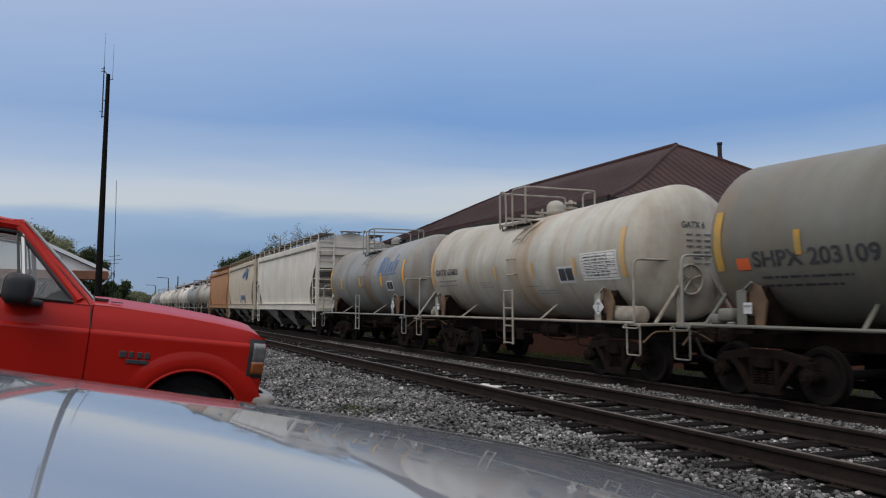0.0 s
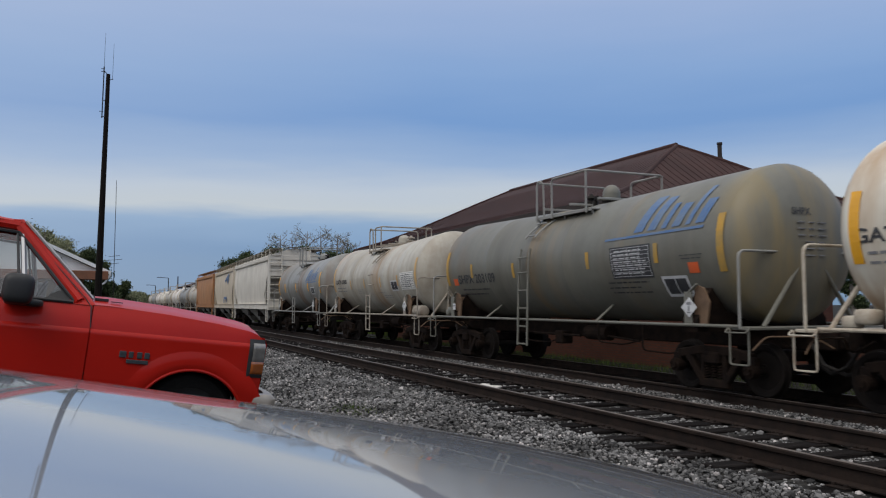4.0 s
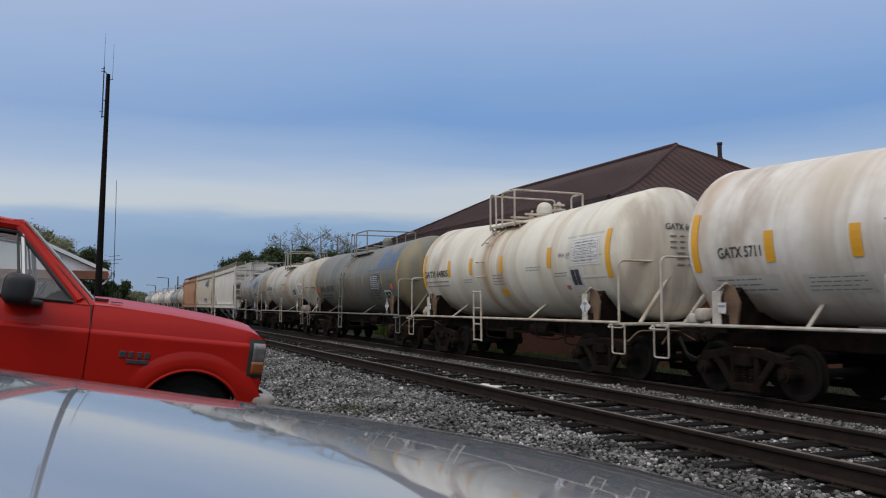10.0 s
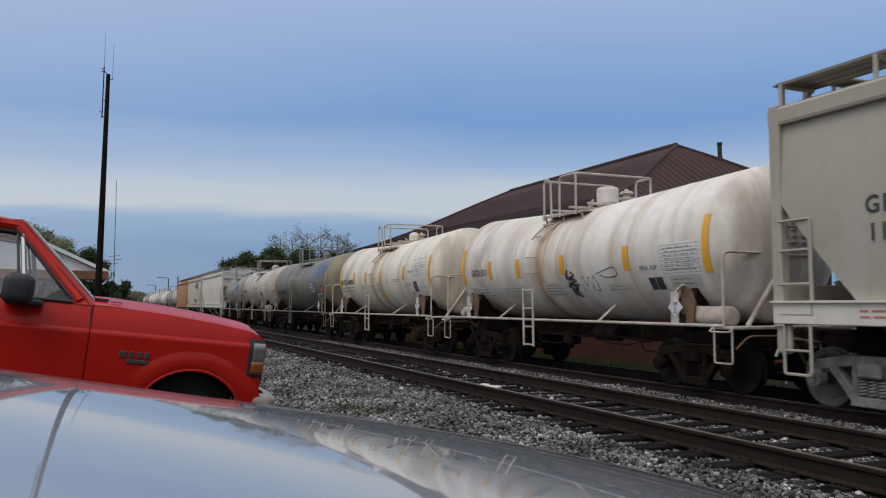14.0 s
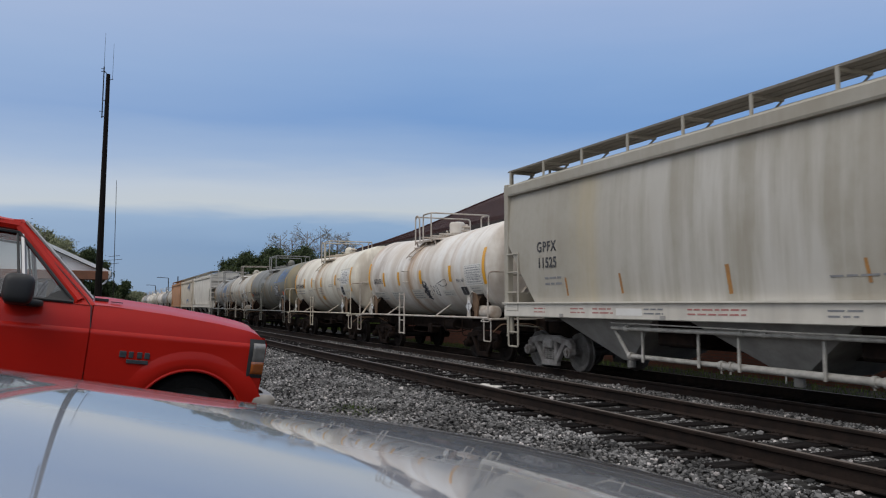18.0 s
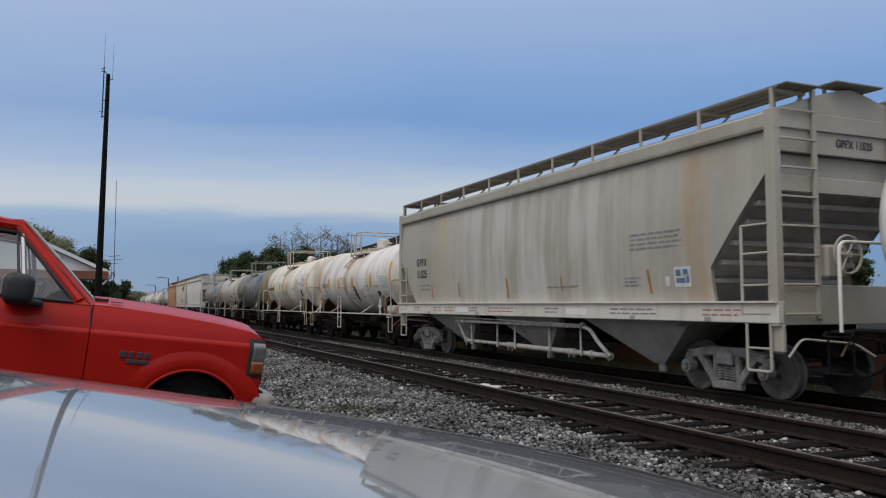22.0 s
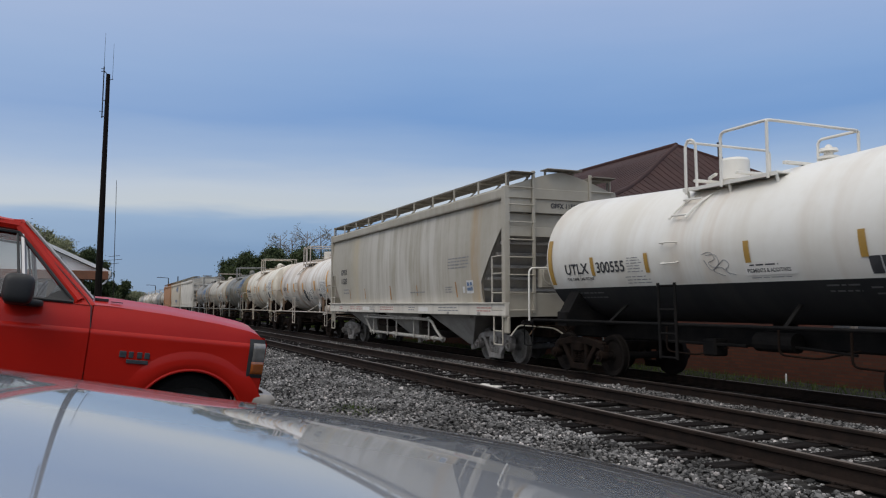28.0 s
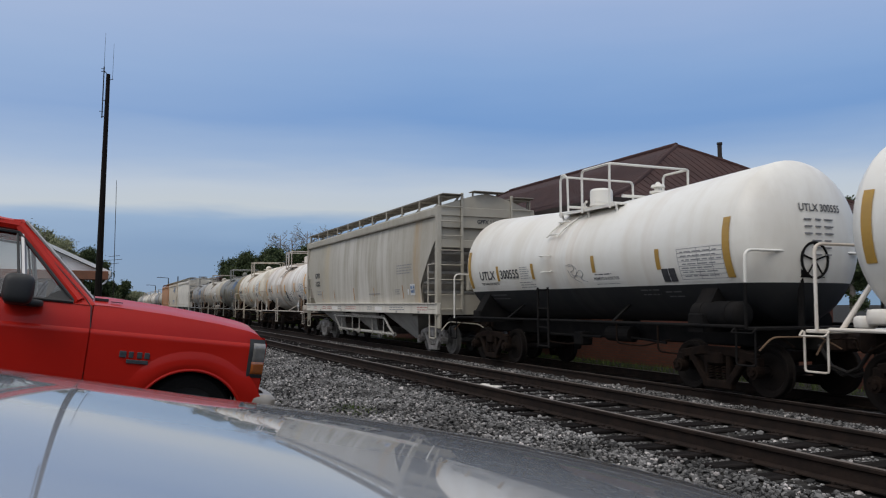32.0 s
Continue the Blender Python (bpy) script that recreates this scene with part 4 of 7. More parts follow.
            if not two_tone:
                rod(bm, (e, s * 1.0, 1.12), (k * (L + 0.36), s * 0.12, 2.25), 0.035, 8)
                part("head_brace", bm, lm, car)
                bm = bmesh.new()
            tube(bm, [(k * (half + 0.3), s * 0.6, 0.95), (k * (half + 0.55), s * 0.62, 0.80)], 0.02, 6)
            part("pipe_bracket", bm, M_BOGIE, car)
        bm = bmesh.new()
        box(bm, (k * (half + 0.75), 0, 0.92), (0.5, 0.34, 0.34), bevel=0.03)
        rod(bm, (k * (half + 0.9), 0, 0.9), (k * (half + 1.3), 0, 0.9), 0.09, 8)
        box(bm, (k * (half + 1.25), 0.05, 0.9), (0.26, 0.3, 0.28), bevel=0.05)
        part("coupler", bm, M_BOGIE, car)
        bm = bmesh.new()
        tube(bm, [(k * (half + 0.7), -0.3, 0.85), (k * (half + 0.9), -0.32, 0.55), (k * (half + 1.2), -0.25, 0.42), (k * (half + 1.4), -0.18, 0.5)], 0.03, 6)
        part("air_hose", bm, M_DARK, car)
        bm = bmesh.new()
        tube(bm, bend([(k * (half + 0.66), -1.46, 0.78), (k * (half + 0.70), -1.25, 0.98), (k * (half + 0.84), -0.45, 0.98), (k * (half + 0.98), -0.2, 0.80)], 0.1), 0.014, 6)
        part("uncoupling_lever", bm, M_RUSTWEB, car, "rusty uncoupling lever")
        bogie(car, k * (half - bogie_in), moving=moving)
    # ladder on the near side: lower ladder, grab irons, short curved ladder at the top
    for dx in (-0.19, 0.19):
        bm = bmesh.new()
        tube(bm, [(lad + dx, -1.53, 0.54), (lad + dx - (0 if full_ladder else 0.07), -1.50, 1.84)] + ([(lad + dx, -1.47, 2.5), (lad + dx, -1.42, 2.85)] if full_ladder else []), 0.026, 6)
        part("ladder_stringer", bm, lm, car)
        bm = bmesh.new()
        tube(bm, [(lad + dx + 0.05 * q, -(TR + 0.10 - 0.03 * q) * math.cos(radians(26 + 8 * q)), TZ + (TR + 0.10 - 0.03 * q) * math.sin(radians(26 + 8 * q))) for q in range(5)], 0.022, 6)
        part("ladder_stringer", bm, rm, car)
    bm = bmesh.new()
    rod(bm, (-0.21, 0, 0), (0.21, 0, 0), 0.019, 6)
    rung = part("ladder_rung", bm, lm, car)
    rung.location = (lad, -1.525, 0.57)
    for z in (0.97, 1.38, 1.79) + ((2.2, 2.6) if full_ladder else ()):
        again("ladder_rung", rung, car, pose(lad - (0 if full_ladder else 0.07 * (z - 0.54) / 1.3), -1.51, z))
    for a, dx in ((29, 0.02), (43, 0.10)):
        bm = bmesh.new()
        r = TR + 0.085
        rod(bm, (lad + dx - 0.2, -r * math.cos(radians(a)), TZ + r * math.sin(radians(a))), (lad + dx + 0.2, -r * math.cos(radians(a)), TZ + r * math.sin(radians(a))), 0.018, 6)
        part("ladder_rung", bm, rm, car)
    for z in () if full_ladder else (2.2, 2.62):
        bm = bmesh.new()
        a = radians(ang(z))
        c, n_ = (TR + 0.085) / TR, math.sin(a)
        y0, y1, za, zb = -TR * math.cos(a), -TR * c * math.cos(a), TZ + TR * n_, TZ + TR * c * n_
        tube(bm, bend([(lad - 0.31, y0, za), (lad - 0.31, y1, zb), (lad + 0.02, y1, zb), (lad + 0.02, y0, za)], 0.03, 2), 0.015, 6)
        part("grab_iron", bm, rm, car)
    # platform and railing on top, in true metres
    top = sag[0] + TR
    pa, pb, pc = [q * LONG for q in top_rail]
    zt = 4.33
    bm = bmesh.new()
    box(bm, ((pa + pc) / 2, -0.80, 3.50), (pc - pa + 0.24, 0.32, 0.035), bevel=0.006)
    box(bm, ((pa + pc) / 2, -0.965, 3.485), (pc - pa + 0.24, 0.02, 0.06))
    part("top_platform", bm, rm, car, "narrow steel walkway along the tank top")
    bm = bmesh.new()
    box(bm, ((pa + pc) / 2, 0.84, 3.50), (pc - pa + 0.24, 0.30, 0.035), bevel=0.006)
    part("top_platform", bm, rm, car)
    for x in (pa - 0.06, (pa + pc) / 2, pc + 0.06):
        bm = bmesh.new()
        box(bm, (x, 0, top + 0.03), (0.08, 1.5, 0.05), bevel=0.006)
        for q in (-1, 1):
            rod(bm, (x, q * 0.92, 3.49), (x, q * 0.86, top - 0.36), 0.025, 6)
        part("platform_bracket", bm, rm, car)
    for pts in ([(pa, -1.0, 3.40), (pa, -1.0, zt), (pa, 0.98, zt), (pa, 0.98, 3.86)],
                [(pa + 0.03, -1.0, zt - 0.04), (pa + 0.06, -1.0, zt + 0.02), (pa + 0.16, -0.98, zt + 0.02), (pa + 0.19, -0.94, zt - 0.06), (pa + 0.19, -0.92, 3.45)],
                [(pb, -1.0, 3.42), (pb, -1.0, zt), (pc, -1.0, zt), (pc, 1.0, zt), (pc * 0.2 + pb * 0.8, 1.0, zt), (pc * 0.2 + pb * 0.8, 1.0, 3.86)],
                [(pc - 0.03, -1.0, 3.42), (pc - 0.03, -1.0, zt)], [(pc - 0.02, 1.0, 3.5), (pc - 0.02, 1.0, zt)]):
        bm = bmesh.new()
        tube(bm, bend(pts, 0.11), 0.025, 8)
        part("top_railing", bm, rm, car, smooth=40)
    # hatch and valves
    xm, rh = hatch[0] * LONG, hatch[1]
    bm = bmesh.new()
    rod(bm, (xm, 0, top - 0.10), (xm, 0, top + 0.10), rh * 0.9, 24)
    rod(bm, (xm, 0, top + 0.06), (xm, 0, top + 0.10), rh * 1.06, 24)
    part("hatch_base", bm, M_DARK if not tidy else rm, car, smooth=40)
    bm = bmesh.new()
    if flat_hatch:
        for z0, z1, q0, q1 in ((0.10, 0.40, 1.0, 1.0), (0.40, 0.445, 1.0, 0.88), (0.445, 0.46, 0.88, 0.6)):
            rod(bm, (xm, 0, top + z0), (xm, 0, top + z1), rh * q0, 28, rh * q1)
    else:
        rod(bm, (xm, 0, top + 0.10), (xm, 0, top + 0.22), rh * 0.94, 24)
        sphere(bm, (xm, 0, top + 0.22), rh * 0.94, 24, 12, (1, 1, dome))
    part("hatch_dome", bm, M_TANK[colour], car, smooth=40)
    for dx in stands:
        bm = bmesh.new()
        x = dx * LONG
        for z0, z1, q0, q1 in ((-0.05, 0.10, 0.11, 0.11), (0.10, 0.14, 0.17, 0.17), (0.14, 0.22, 0.08, 0.07), (0.22, 0.27, 0.15, 0.13), (0.27, 0.33, 0.07, 0.03)):
            rod(bm, (x, 0.0, top + z0), (x, 0.0, top + z1), q0, 12, q1)
        part("valve", bm, rm if tidy else M_DARK, car, "small relief valve", smooth=40)
    bm = bmesh.new()
    rod(bm, (xm - rh - 0.28, -0.1, top - 0.05), (xm - rh - 0.28, -0.1, top + 0.12), 0.06, 10)
    tube(bm, bend([(xm - rh - 0.28, -0.1, top + 0.12), (xm - rh - 0.28, -0.1, top + 0.17), (xm - rh + 0.1, -0.3, top + 0.17)], 0.05), 0.03, 6)
    part("vapour_pipe", bm, rm if tidy else M_DARK, car, smooth=40)
    if not two_tone and moving:
        bm = bmesh.new()
        pillow(bm, (-half + 0.05, -1.2, 1.30), (0.30, 0.26, 0.22), 0.5, 12, 8)
        pillow(bm, (-half - 0.18, -1.18, 1.23), (0.24, 0.20, 0.18), 0.5, 12, 8)
        rod(bm, (-half - 0.1, -1.2, 1.12), (-half - 0.1, -1.2, 1.4), 0.03, 6)
        part("brake_valve", bm, lm, car, smooth=60)
    # underside gear
    bm = bmesh.new()
    rod(bm, (0.3, -0.45, 0.86), (1.0, -0.45, 0.86), 0.16, 14)
    tube(bm, [(-1.6, -0.6, 0.78), (0.2, -0.6, 0.78)], 0.03, 6)
    tube(bm, [(1.0, -0.5, 0.8), (2.0, -0.55, 0.74)], 0.025, 6)
    box(bm, (-0.55, -0.5, 0.72), (0.3, 0.3, 0.3), bevel=0.03)
    part("brake_gear", bm, lm if two_tone else M_BOGIE, car)
    for x, z in ((-half * 0.30, 0.62), (half * 0.25, 0.70), (half * 0.52, 0.60)):
        bm = bmesh.new()
        tube(bm, bend([(x, -0.9, 1.1), (x, -0.9, z), (x + 0.5, -0.7, z - 0.04), (x + 0.9, -0.4, z + 0.1)], 0.1), 0.018, 6)
        part("brake_rod", bm, M_BOGIE, car)
    bm = bmesh.new()
    rod(bm, (half * 0.1, 0, 0.75), (half * 0.1, 0, 1.15), 0.18, 12)
    part("outlet_nozzle", bm, M_BOGIE, car)
    # air tank at the rear end of the near side
    if rear_tank:
        bm = bmesh.new()
        x = half - (0.3 if two_tone else 0.1)
        zd = 1.10 + drum
        rod(bm, (x - 0.42, -1.18, zd), (x + 0.42, -1.18, zd), drum, 20)
        for sx in (-0.42, 0.42):
            sphere(bm, (x + sx, -1.18, zd), drum, 16, 8, (0.4, 1, 1))
        for sx in (-0.25, 0.25):
            rod(bm, (x + sx - 0.02, -1.18, zd), (x + sx + 0.02, -1.18, zd), drum + 0.008, 20)
        part("air_reservoir", bm, lm, car, "round air reservoir on the deck", smooth=40)
    # brake wheel at the rear
    if wheel_at is None:
        return car
    bx, (by, bz), n = half + 0.44, wheel_at, 22
    bm = bmesh.new()
    tube(bm, [(bx + 0.1, by + 0.28 * math.cos(6.2832 * i / n), bz + 0.28 * math.sin(6.2832 * i / n)) for i in range(n + 1)], 0.02, 6)
    for i in range(5):
        a = 6.2832 * i / 5 + 0.3
        rod(bm, (bx + 0.1, by, bz), (bx + 0.1, by + 0.28 * math.cos(a), bz + 0.28 * math.sin(a)), 0.014, 5)
    part("brake_wheel", bm, lm, car)
    bm = bmesh.new()
    box(bm, (bx - 0.02, by, bz - 0.18), (0.16, 0.66, 0.34), bevel=0.08, seg=2)
    rod(bm, (bx, by - 0.2, 1.1), (bx, by - 0.2, bz - 0.2), 0.05, 8)
    part("brake_housing", bm, lm, car, "brake gear housing below the wheel")
    return car


def table_panel(car, x0, x1, z0, z1, seed, pale=True, ink=None, sheet_m=None):
    """A stencilled data table: pale sheet, ruled lines, rows of bars."""
    if pale:
        bm = bmesh.new()
        patch(bm, x0 - 0.04, x1 + 0.04, ang(z0 - 0.04), ang(z1 + 0.04), TR + 0.003, 4)
        part("data_sheet", bm, sheet_m or M_SHEET, car)
    bm = bmesh.new()
    n = 7
    for i in range(n + 1):
        z = z0 + (z1 - z0) * i / n
        patch(bm, x0, x1, ang(z - 0.004), ang(z + 0.004), TR + 0.007, 1)
    for x in (x0, x0 + (x1 - x0) * 0.45, x0 + (x1 - x0) * 0.75, x1):
        patch(bm, x - 0.004, x + 0.004, ang(z0), ang(z1), TR + 0.0065, 4)
    part("table_lettering", bm, ink or M_INKG, car)
    bars_on_tank("data_lettering", car, x0 + 0.05, x1 - 0.02, z0 + 0.02, z1 - 0.02, n, ink or M_INKG, seed)


def squares(car, x, z, w=0.42, h=0.28, pale_frame=False):
    """Dark square stencil with a pale cross-line."""
    if pale_frame:
        bm = bmesh.new()
        patch(bm, x - 0.05, x + w + 0.05, ang(z - 0.05), ang(z + h + 0.05), TR + 0.003, 3)
        part("stencil_sheet", bm, M_PALE, car)
    bm = bmesh.new()
    patch(bm, x, x + w, ang(z), ang(z + h), TR + 0.005, 3)
    part("stencil_square", bm, M_INK, car)
    bm = bmesh.new()
    patch(bm, x + w * 0.49, x + w * 0.53, ang(z), ang(z + h), TR + 0.008, 3)
    part("stencil_block", bm, M_PALE, car)


def sheet(name, car, x0, x1, z0, z1, material, off=0.004):
    bm = bmesh.new()
    patch(bm, x0, x1, ang(z0), ang(z1), TR + off, 3)
    return part(name, bm, material, car)


def script_sign(car, x0, x1, z0, z1, under):
    """A faded blue sign in plain slanted shapes, with its underline."""
    r, slant = TR + 0.005 + DECAL, 0.10

    def quad(name, xa, xb, za, zb):
        bm = bmesh.new()
        vs = []
        for i in range(5):
            z = za + (zb - za) * i / 4
            a, sx = radians(ang(z)), slant * (z - z0) / (z1 - z0) * 2.4
            vs.append((bm.verts.new((xa + sx, -r * math.cos(a), TZ + r * math.sin(a))), bm.verts.new((xb + sx, -r * math.cos(a), TZ + r * math.sin(a)))))
        for (a, b), (c, d) in zip(vs, vs[1:]):
            bm.faces.new((a, b, d, c))
        part(name, bm, M_BLUE, car, "faded blue painted sign shape")
    w, h = (x1 - x0), z1 - z0
    for f0, f1, g0, g1 in ((0.0, 0.15, 0.0, 1.0), (0.22, 0.35, 0.0, 0.92), (0.43, 0.51, 0.0, 0.68), (0.59, 0.71, 0.0, 0.62), (0.78, 0.85, 0.0, 1.0), (0.92, 1.04, 0.0, 0.62)):
        quad("sign_shape", x0 + w * f0, x0 + w * f1, z0 + h * g0, z0 + h * g1)
    quad("sign_underline", under[0], under[1], under[2], under[2] + 0.05)


def scrawl(car, material, paths, width=0.018):
    """Spray-paint lines that lie on the tank."""
    for pts in paths:
        bm = bmesh.new()
        out = []
        for (x, z) in pts:
            a = radians(ang(z))
            out.append((x, -(TR + DECAL) * math.cos(a), TZ + (TR + DECAL) * math.sin(a)))
        tube(bm, bend(out, 0.12), width, 5)
        part("graffiti", bm, material, car, "sprayed graffiti line")


M_SHEET = mat("pale_stencil_sheet", (0.76, 0.74, 0.70), 0.6, second=(0.66, 0.63, 0.58), scale=4, amount=0.4)

cream, white, grey_p, dull = M_TANK["cream"], M_TANK["white"], M_TANK["grey"], M_TANK["dull"]
# olive car with the blue sign
c = tank_car("tank_car", "olive-grey weathered tank car with yellow marks and a blue sign", -2.96, 4.77, "olive", M_TANK["olive"], lad=-0.67, tidy=False, rust=0.5, full_ladder=True,
             marks=[(-3.38, 2.37), (-1.36, 2.3), (1.44, 2.38), (3.35, 2.40)], mark_m=M_WEATHERED, words="SHPX 203109", words_x=-4.17, words_z=2.04, words_size=0.34, words_wide=1.0, bogie_in=0.50, sag=(2.35, 0.024), top_rail=(-0.84, -0.25, 1.0), hatch=(0.55, 0.21), dome=1.1, stands=(-0.15,), end_words="SHPX", seams=(-2.6, -0.75, 0.6, 2.4), rails_m=M_TANK["grey"])
bars_on_tank("small_lettering", c, -4.12, -2.5, 1.70, 1.94, 2, M_INK, 1)
script_sign(c, 2.75, 4.35, 2.86, 3.52, (2.0, 4.45, 2.76))
table_panel(c, 2.17, 3.18, 2.0, 2.56, 21, ink=M_PALE, sheet_m=M_INK)
bars_on_tank("small_lettering", c, 1.9, 3.05, 1.66, 1.94, 3, M_INK, 22)
squares(c, 3.42, 1.66, 0.5, 0.26, True)
bars_on_tank("small_lettering", c, 3.88, 4.5, 2.22, 2.34, 2, M_INK, 23)
sheet("orange_square", c, -4.46, -4.22, 2.0, 2.18, M_ORANGE)
sheet("orange_square", c, 4.06, 4.28, 2.0, 2.18, M_ORANGE)
# dull white car
c = tank_car("tank_car", "dull white weathered tank car with rust stains", -14.1, 4.12, "dull", M_TANK["dull"], lad=0.4, wheel_at=(-0.23, 1.94), rust=0.55, marks=[(-2.08, 2.26), (-0.55, 2.27), (1.08, 2.27), (2.64, 2.28)], mark_m=M_FADED,
             words="GATX 65683", words_x=-3.88, words_z=2.30, words_size=0.26, words_wide=0.95, end_words="GATX 6", seams=(-3.1, -1.9, -0.3, 1.4, 2.9), rear_tank=True)
table_panel(c, 2.9, 3.92, 2.0, 2.5, 2, ink=M_INK)
squares(c, 2.08, 1.98, 0.48, 0.26, True)
bars_on_tank("small_lettering", c, -3.8, -2.5, 1.95, 2.2, 2, M_INKG, 3)
bars_on_tank("small_lettering", c, -1.44, -0.8, 1.88, 2.06, 3, M_INKG, 4)
bars_on_tank("small_lettering", c, 0.65, 1.4, 1.86, 1.93, 1, M_INKG, 24)
bars_on_tank("small_lettering", c, 1.1, 2.1, 1.70, 1.82, 2, M_INKG, 25)
M_REPAINT = mat("grey_white_touch_up", (0.60, 0.58, 0.53), 0.5, second=(0.50, 0.46, 0.38), scale=2, amount=0.6)
# cream car
c = tank_car("tank_car", "cream tank car with yellow reflective marks and rust below the hatch", 8.18, 4.20, "cream", cream, lad=-0.60, sag=(2.34, 0.033), marks=[(-2.57, 2.5), (-1.31, 2.52), (0.22, 2.51), (2.25, 2.53)],
             words="GATX 64805", words_x=-4.22, words_z=2.27, words_size=0.27, words_wide=1.06, dome=0.9, hatch=(0.11, 0.215), end_words="GATX 64805", seams=(-3.2, 0.9, 3.2))
sheet("touched_up_patch", c, 2.86, 4.04, 1.62, 2.95, M_REPAINT, 0.0)
table_panel(c, 3.05, 3.9, 2.32, 2.84, 5)
squares(c, 2.98, 1.88, 0.27, 0.32, True)
bars_on_tank("small_lettering", c, -4.1, -2.3, 1.95, 2.2, 2, M_INKG, 6)
bars_on_tank("small_lettering", c, -1.8, -1.3, 2.04, 2.17, 2, M_INKG, 26)
bars_on_tank("small_lettering", c, -0.25, 0.34, 1.94, 2.24, 4, M_INKG, 7)
bars_on_tank("small_lettering", c, 1.32, 2.08, 2.22, 2.36, 2, M_INKG, 8)
bars_on_tank("small_lettering", c, 2.35, 2.9, 2.05, 2.18, 2, M_INKG, 27)
wrap_letters("lettering", "FRA AF", 0.13, 2.6, 2.50, M_INKG, c)
sheet("yellow_label", c, 0.0, 0.28, 1.69, 1.85, M_YELLOW)
sheet("red_label", c, 2.70, 2.83, 1.79, 1.88, M_REDINK)
# white car with graffiti
c = tank_car("tank_car", "white tank car with bright yellow marks and a scrawl of graffiti", 18.72, 4.16, "white", white, lad=-0.72, sag=(2.29, 0.044), hatch=(0.11, 0.245), rust=0.8, marks=[(-2.76, 2.35), (-1.46, 2.35), (0.26, 2.36), (2.25, 2.37)],
             words="GATX 5711", words_x=-3.70, words_z=2.2, words_size=0.25, words_wide=0.66, end_words="GATX 5711", flat_hatch=True, seams=(-0.5, 2.9), rear_tank=True)
table_panel(c, 3.14, 4.0, 2.02, 2.52, 9)
squares(c, 2.74, 1.74, 0.34, 0.22)
wrap_letters("lettering", "FRA AIP", 0.13, 2.58, 2.09, M_INKG, c)
for k, (x0, x1, z0, z1, n) in enumerate(((-3.9, -2.75, 1.66, 1.9, 3), (-2.3, -1.42, 1.65, 1.88, 4), (-0.55, 0.2, 1.67, 1.93, 4), (1.6, 2.2, 1.74, 1.86, 2), (3.3, 3.9, 1.8, 1.95, 2))):
    sheet("pale_sheet", c, x0 - 0.05, x1 + 0.05, z0 - 0.02, z1 + 0.02, M_REPAINT, 0.002)
    bars_on_tank("small_lettering", c, x0, x1, z0, z1, n, M_INKG, 30 + k)
scrawl(c, M_INK, [[(0.35, 2.14), (0.5, 1.95), (0.3, 1.85), (0.6, 1.78), (0.38, 1.7), (0.62, 1.64)], [(0.42, 2.2), (0.3, 2.0), (0.62, 2.02), (0.46, 1.9), (0.7, 1.88)], [(0.5, 2.16), (0.62, 2.08), (0.42, 2.04), (0.68, 1.96), (0.34, 1.92), (0.66, 1.82), (0.36, 1.78), (0.6, 1.7)]], 0.022)
scrawl(c, M_INK, [[(0.78, 1.75), (0.86, 2.1), (0.95, 1.8), (1.05, 2.08), (1.12, 1.76)], [(1.12, 1.8), (1.2, 2.1), (1.3, 1.85), (1.26, 1.72), (1.18, 1.78)], [(1.3, 2.08), (1.9, 2.22), (1.95, 2.02), (1.6, 2.0), (1.42, 2.06)]], 0.007)
# two-tone car
c = tank_car("tank_car", "tank car with a bright white top and a black lower half", 43.65, 4.18, "bright", M_DARK, lad=-0.53, sag=(2.29, 0.047), top_rail=(-0.62, 0.14, 1.05), hatch=(-0.5, 0.255), stands=(1.26,), rust=0.25, marks=[(-2.78, 2.24), (-1.26, 2.24), (0.9, 2.3), (2.68, 2.28)], mark_m=M_OCHRE,
             wheel_at=(-0.12, 2.16), words="UTLX", words_x=-3.68, words_z=2.10, words_size=0.31, words_wide=0.96, end_words="UTLX 300555", two_tone=True, rails_m=M_TANK["bright"], flat_hatch=True, bogie_in=0.54, drum=0.21, seams=(0.0,), rear_tank=True)
wrap_letters("lettering", "300555", 0.31, -2.68, 2.10, M_INK, c, 0.90)
table_panel(c, 3.15, 4.1, 1.9, 2.42, 10)
squares(c, 2.72, 1.87, 0.32, 0.23)
wrap_letters("lettering", "THE TANK CAR PEOPLE", 0.088, -3.66, 1.965, M_INK, c, 0.9)
bars_on_tank("small_lettering", c, -1.81, -1.36, 2.06, 2.38, 6, M_INKG, 41)
bars_on_tank("small_lettering", c, -1.9, -1.25, 1.85, 2.02, 3, M_INKG, 42)
sheet("pale_sheet", c, 0.80, 1.68, 1.915, 2.115, M_SHEET, 0.002)
bars_on_tank("small_lettering", c, 0.90, 1.5, 2.03, 2.11, 1, M_INK, 43)
wrap_letters("lettering", "PIGMENTS & ADDITIVES", 0.085, 0.84, 1.955, M_INK, c, 0.82)
bars_on_tank("small_lettering", c, 0.85, 1.6, 1.86, 1.90, 1, M_INKG, 48)
for k, (x0, x1, z0, z1) in enumerate(((-3.7, -2.5, 1.58, 1.76), (2.01, 2.54, 1.62, 1.78), (2.6, 3.04, 1.58, 1.74))):
    bars_on_tank("small_lettering", c, x0, x1, z0, z1, 2, M_GHOST, 44 + k)
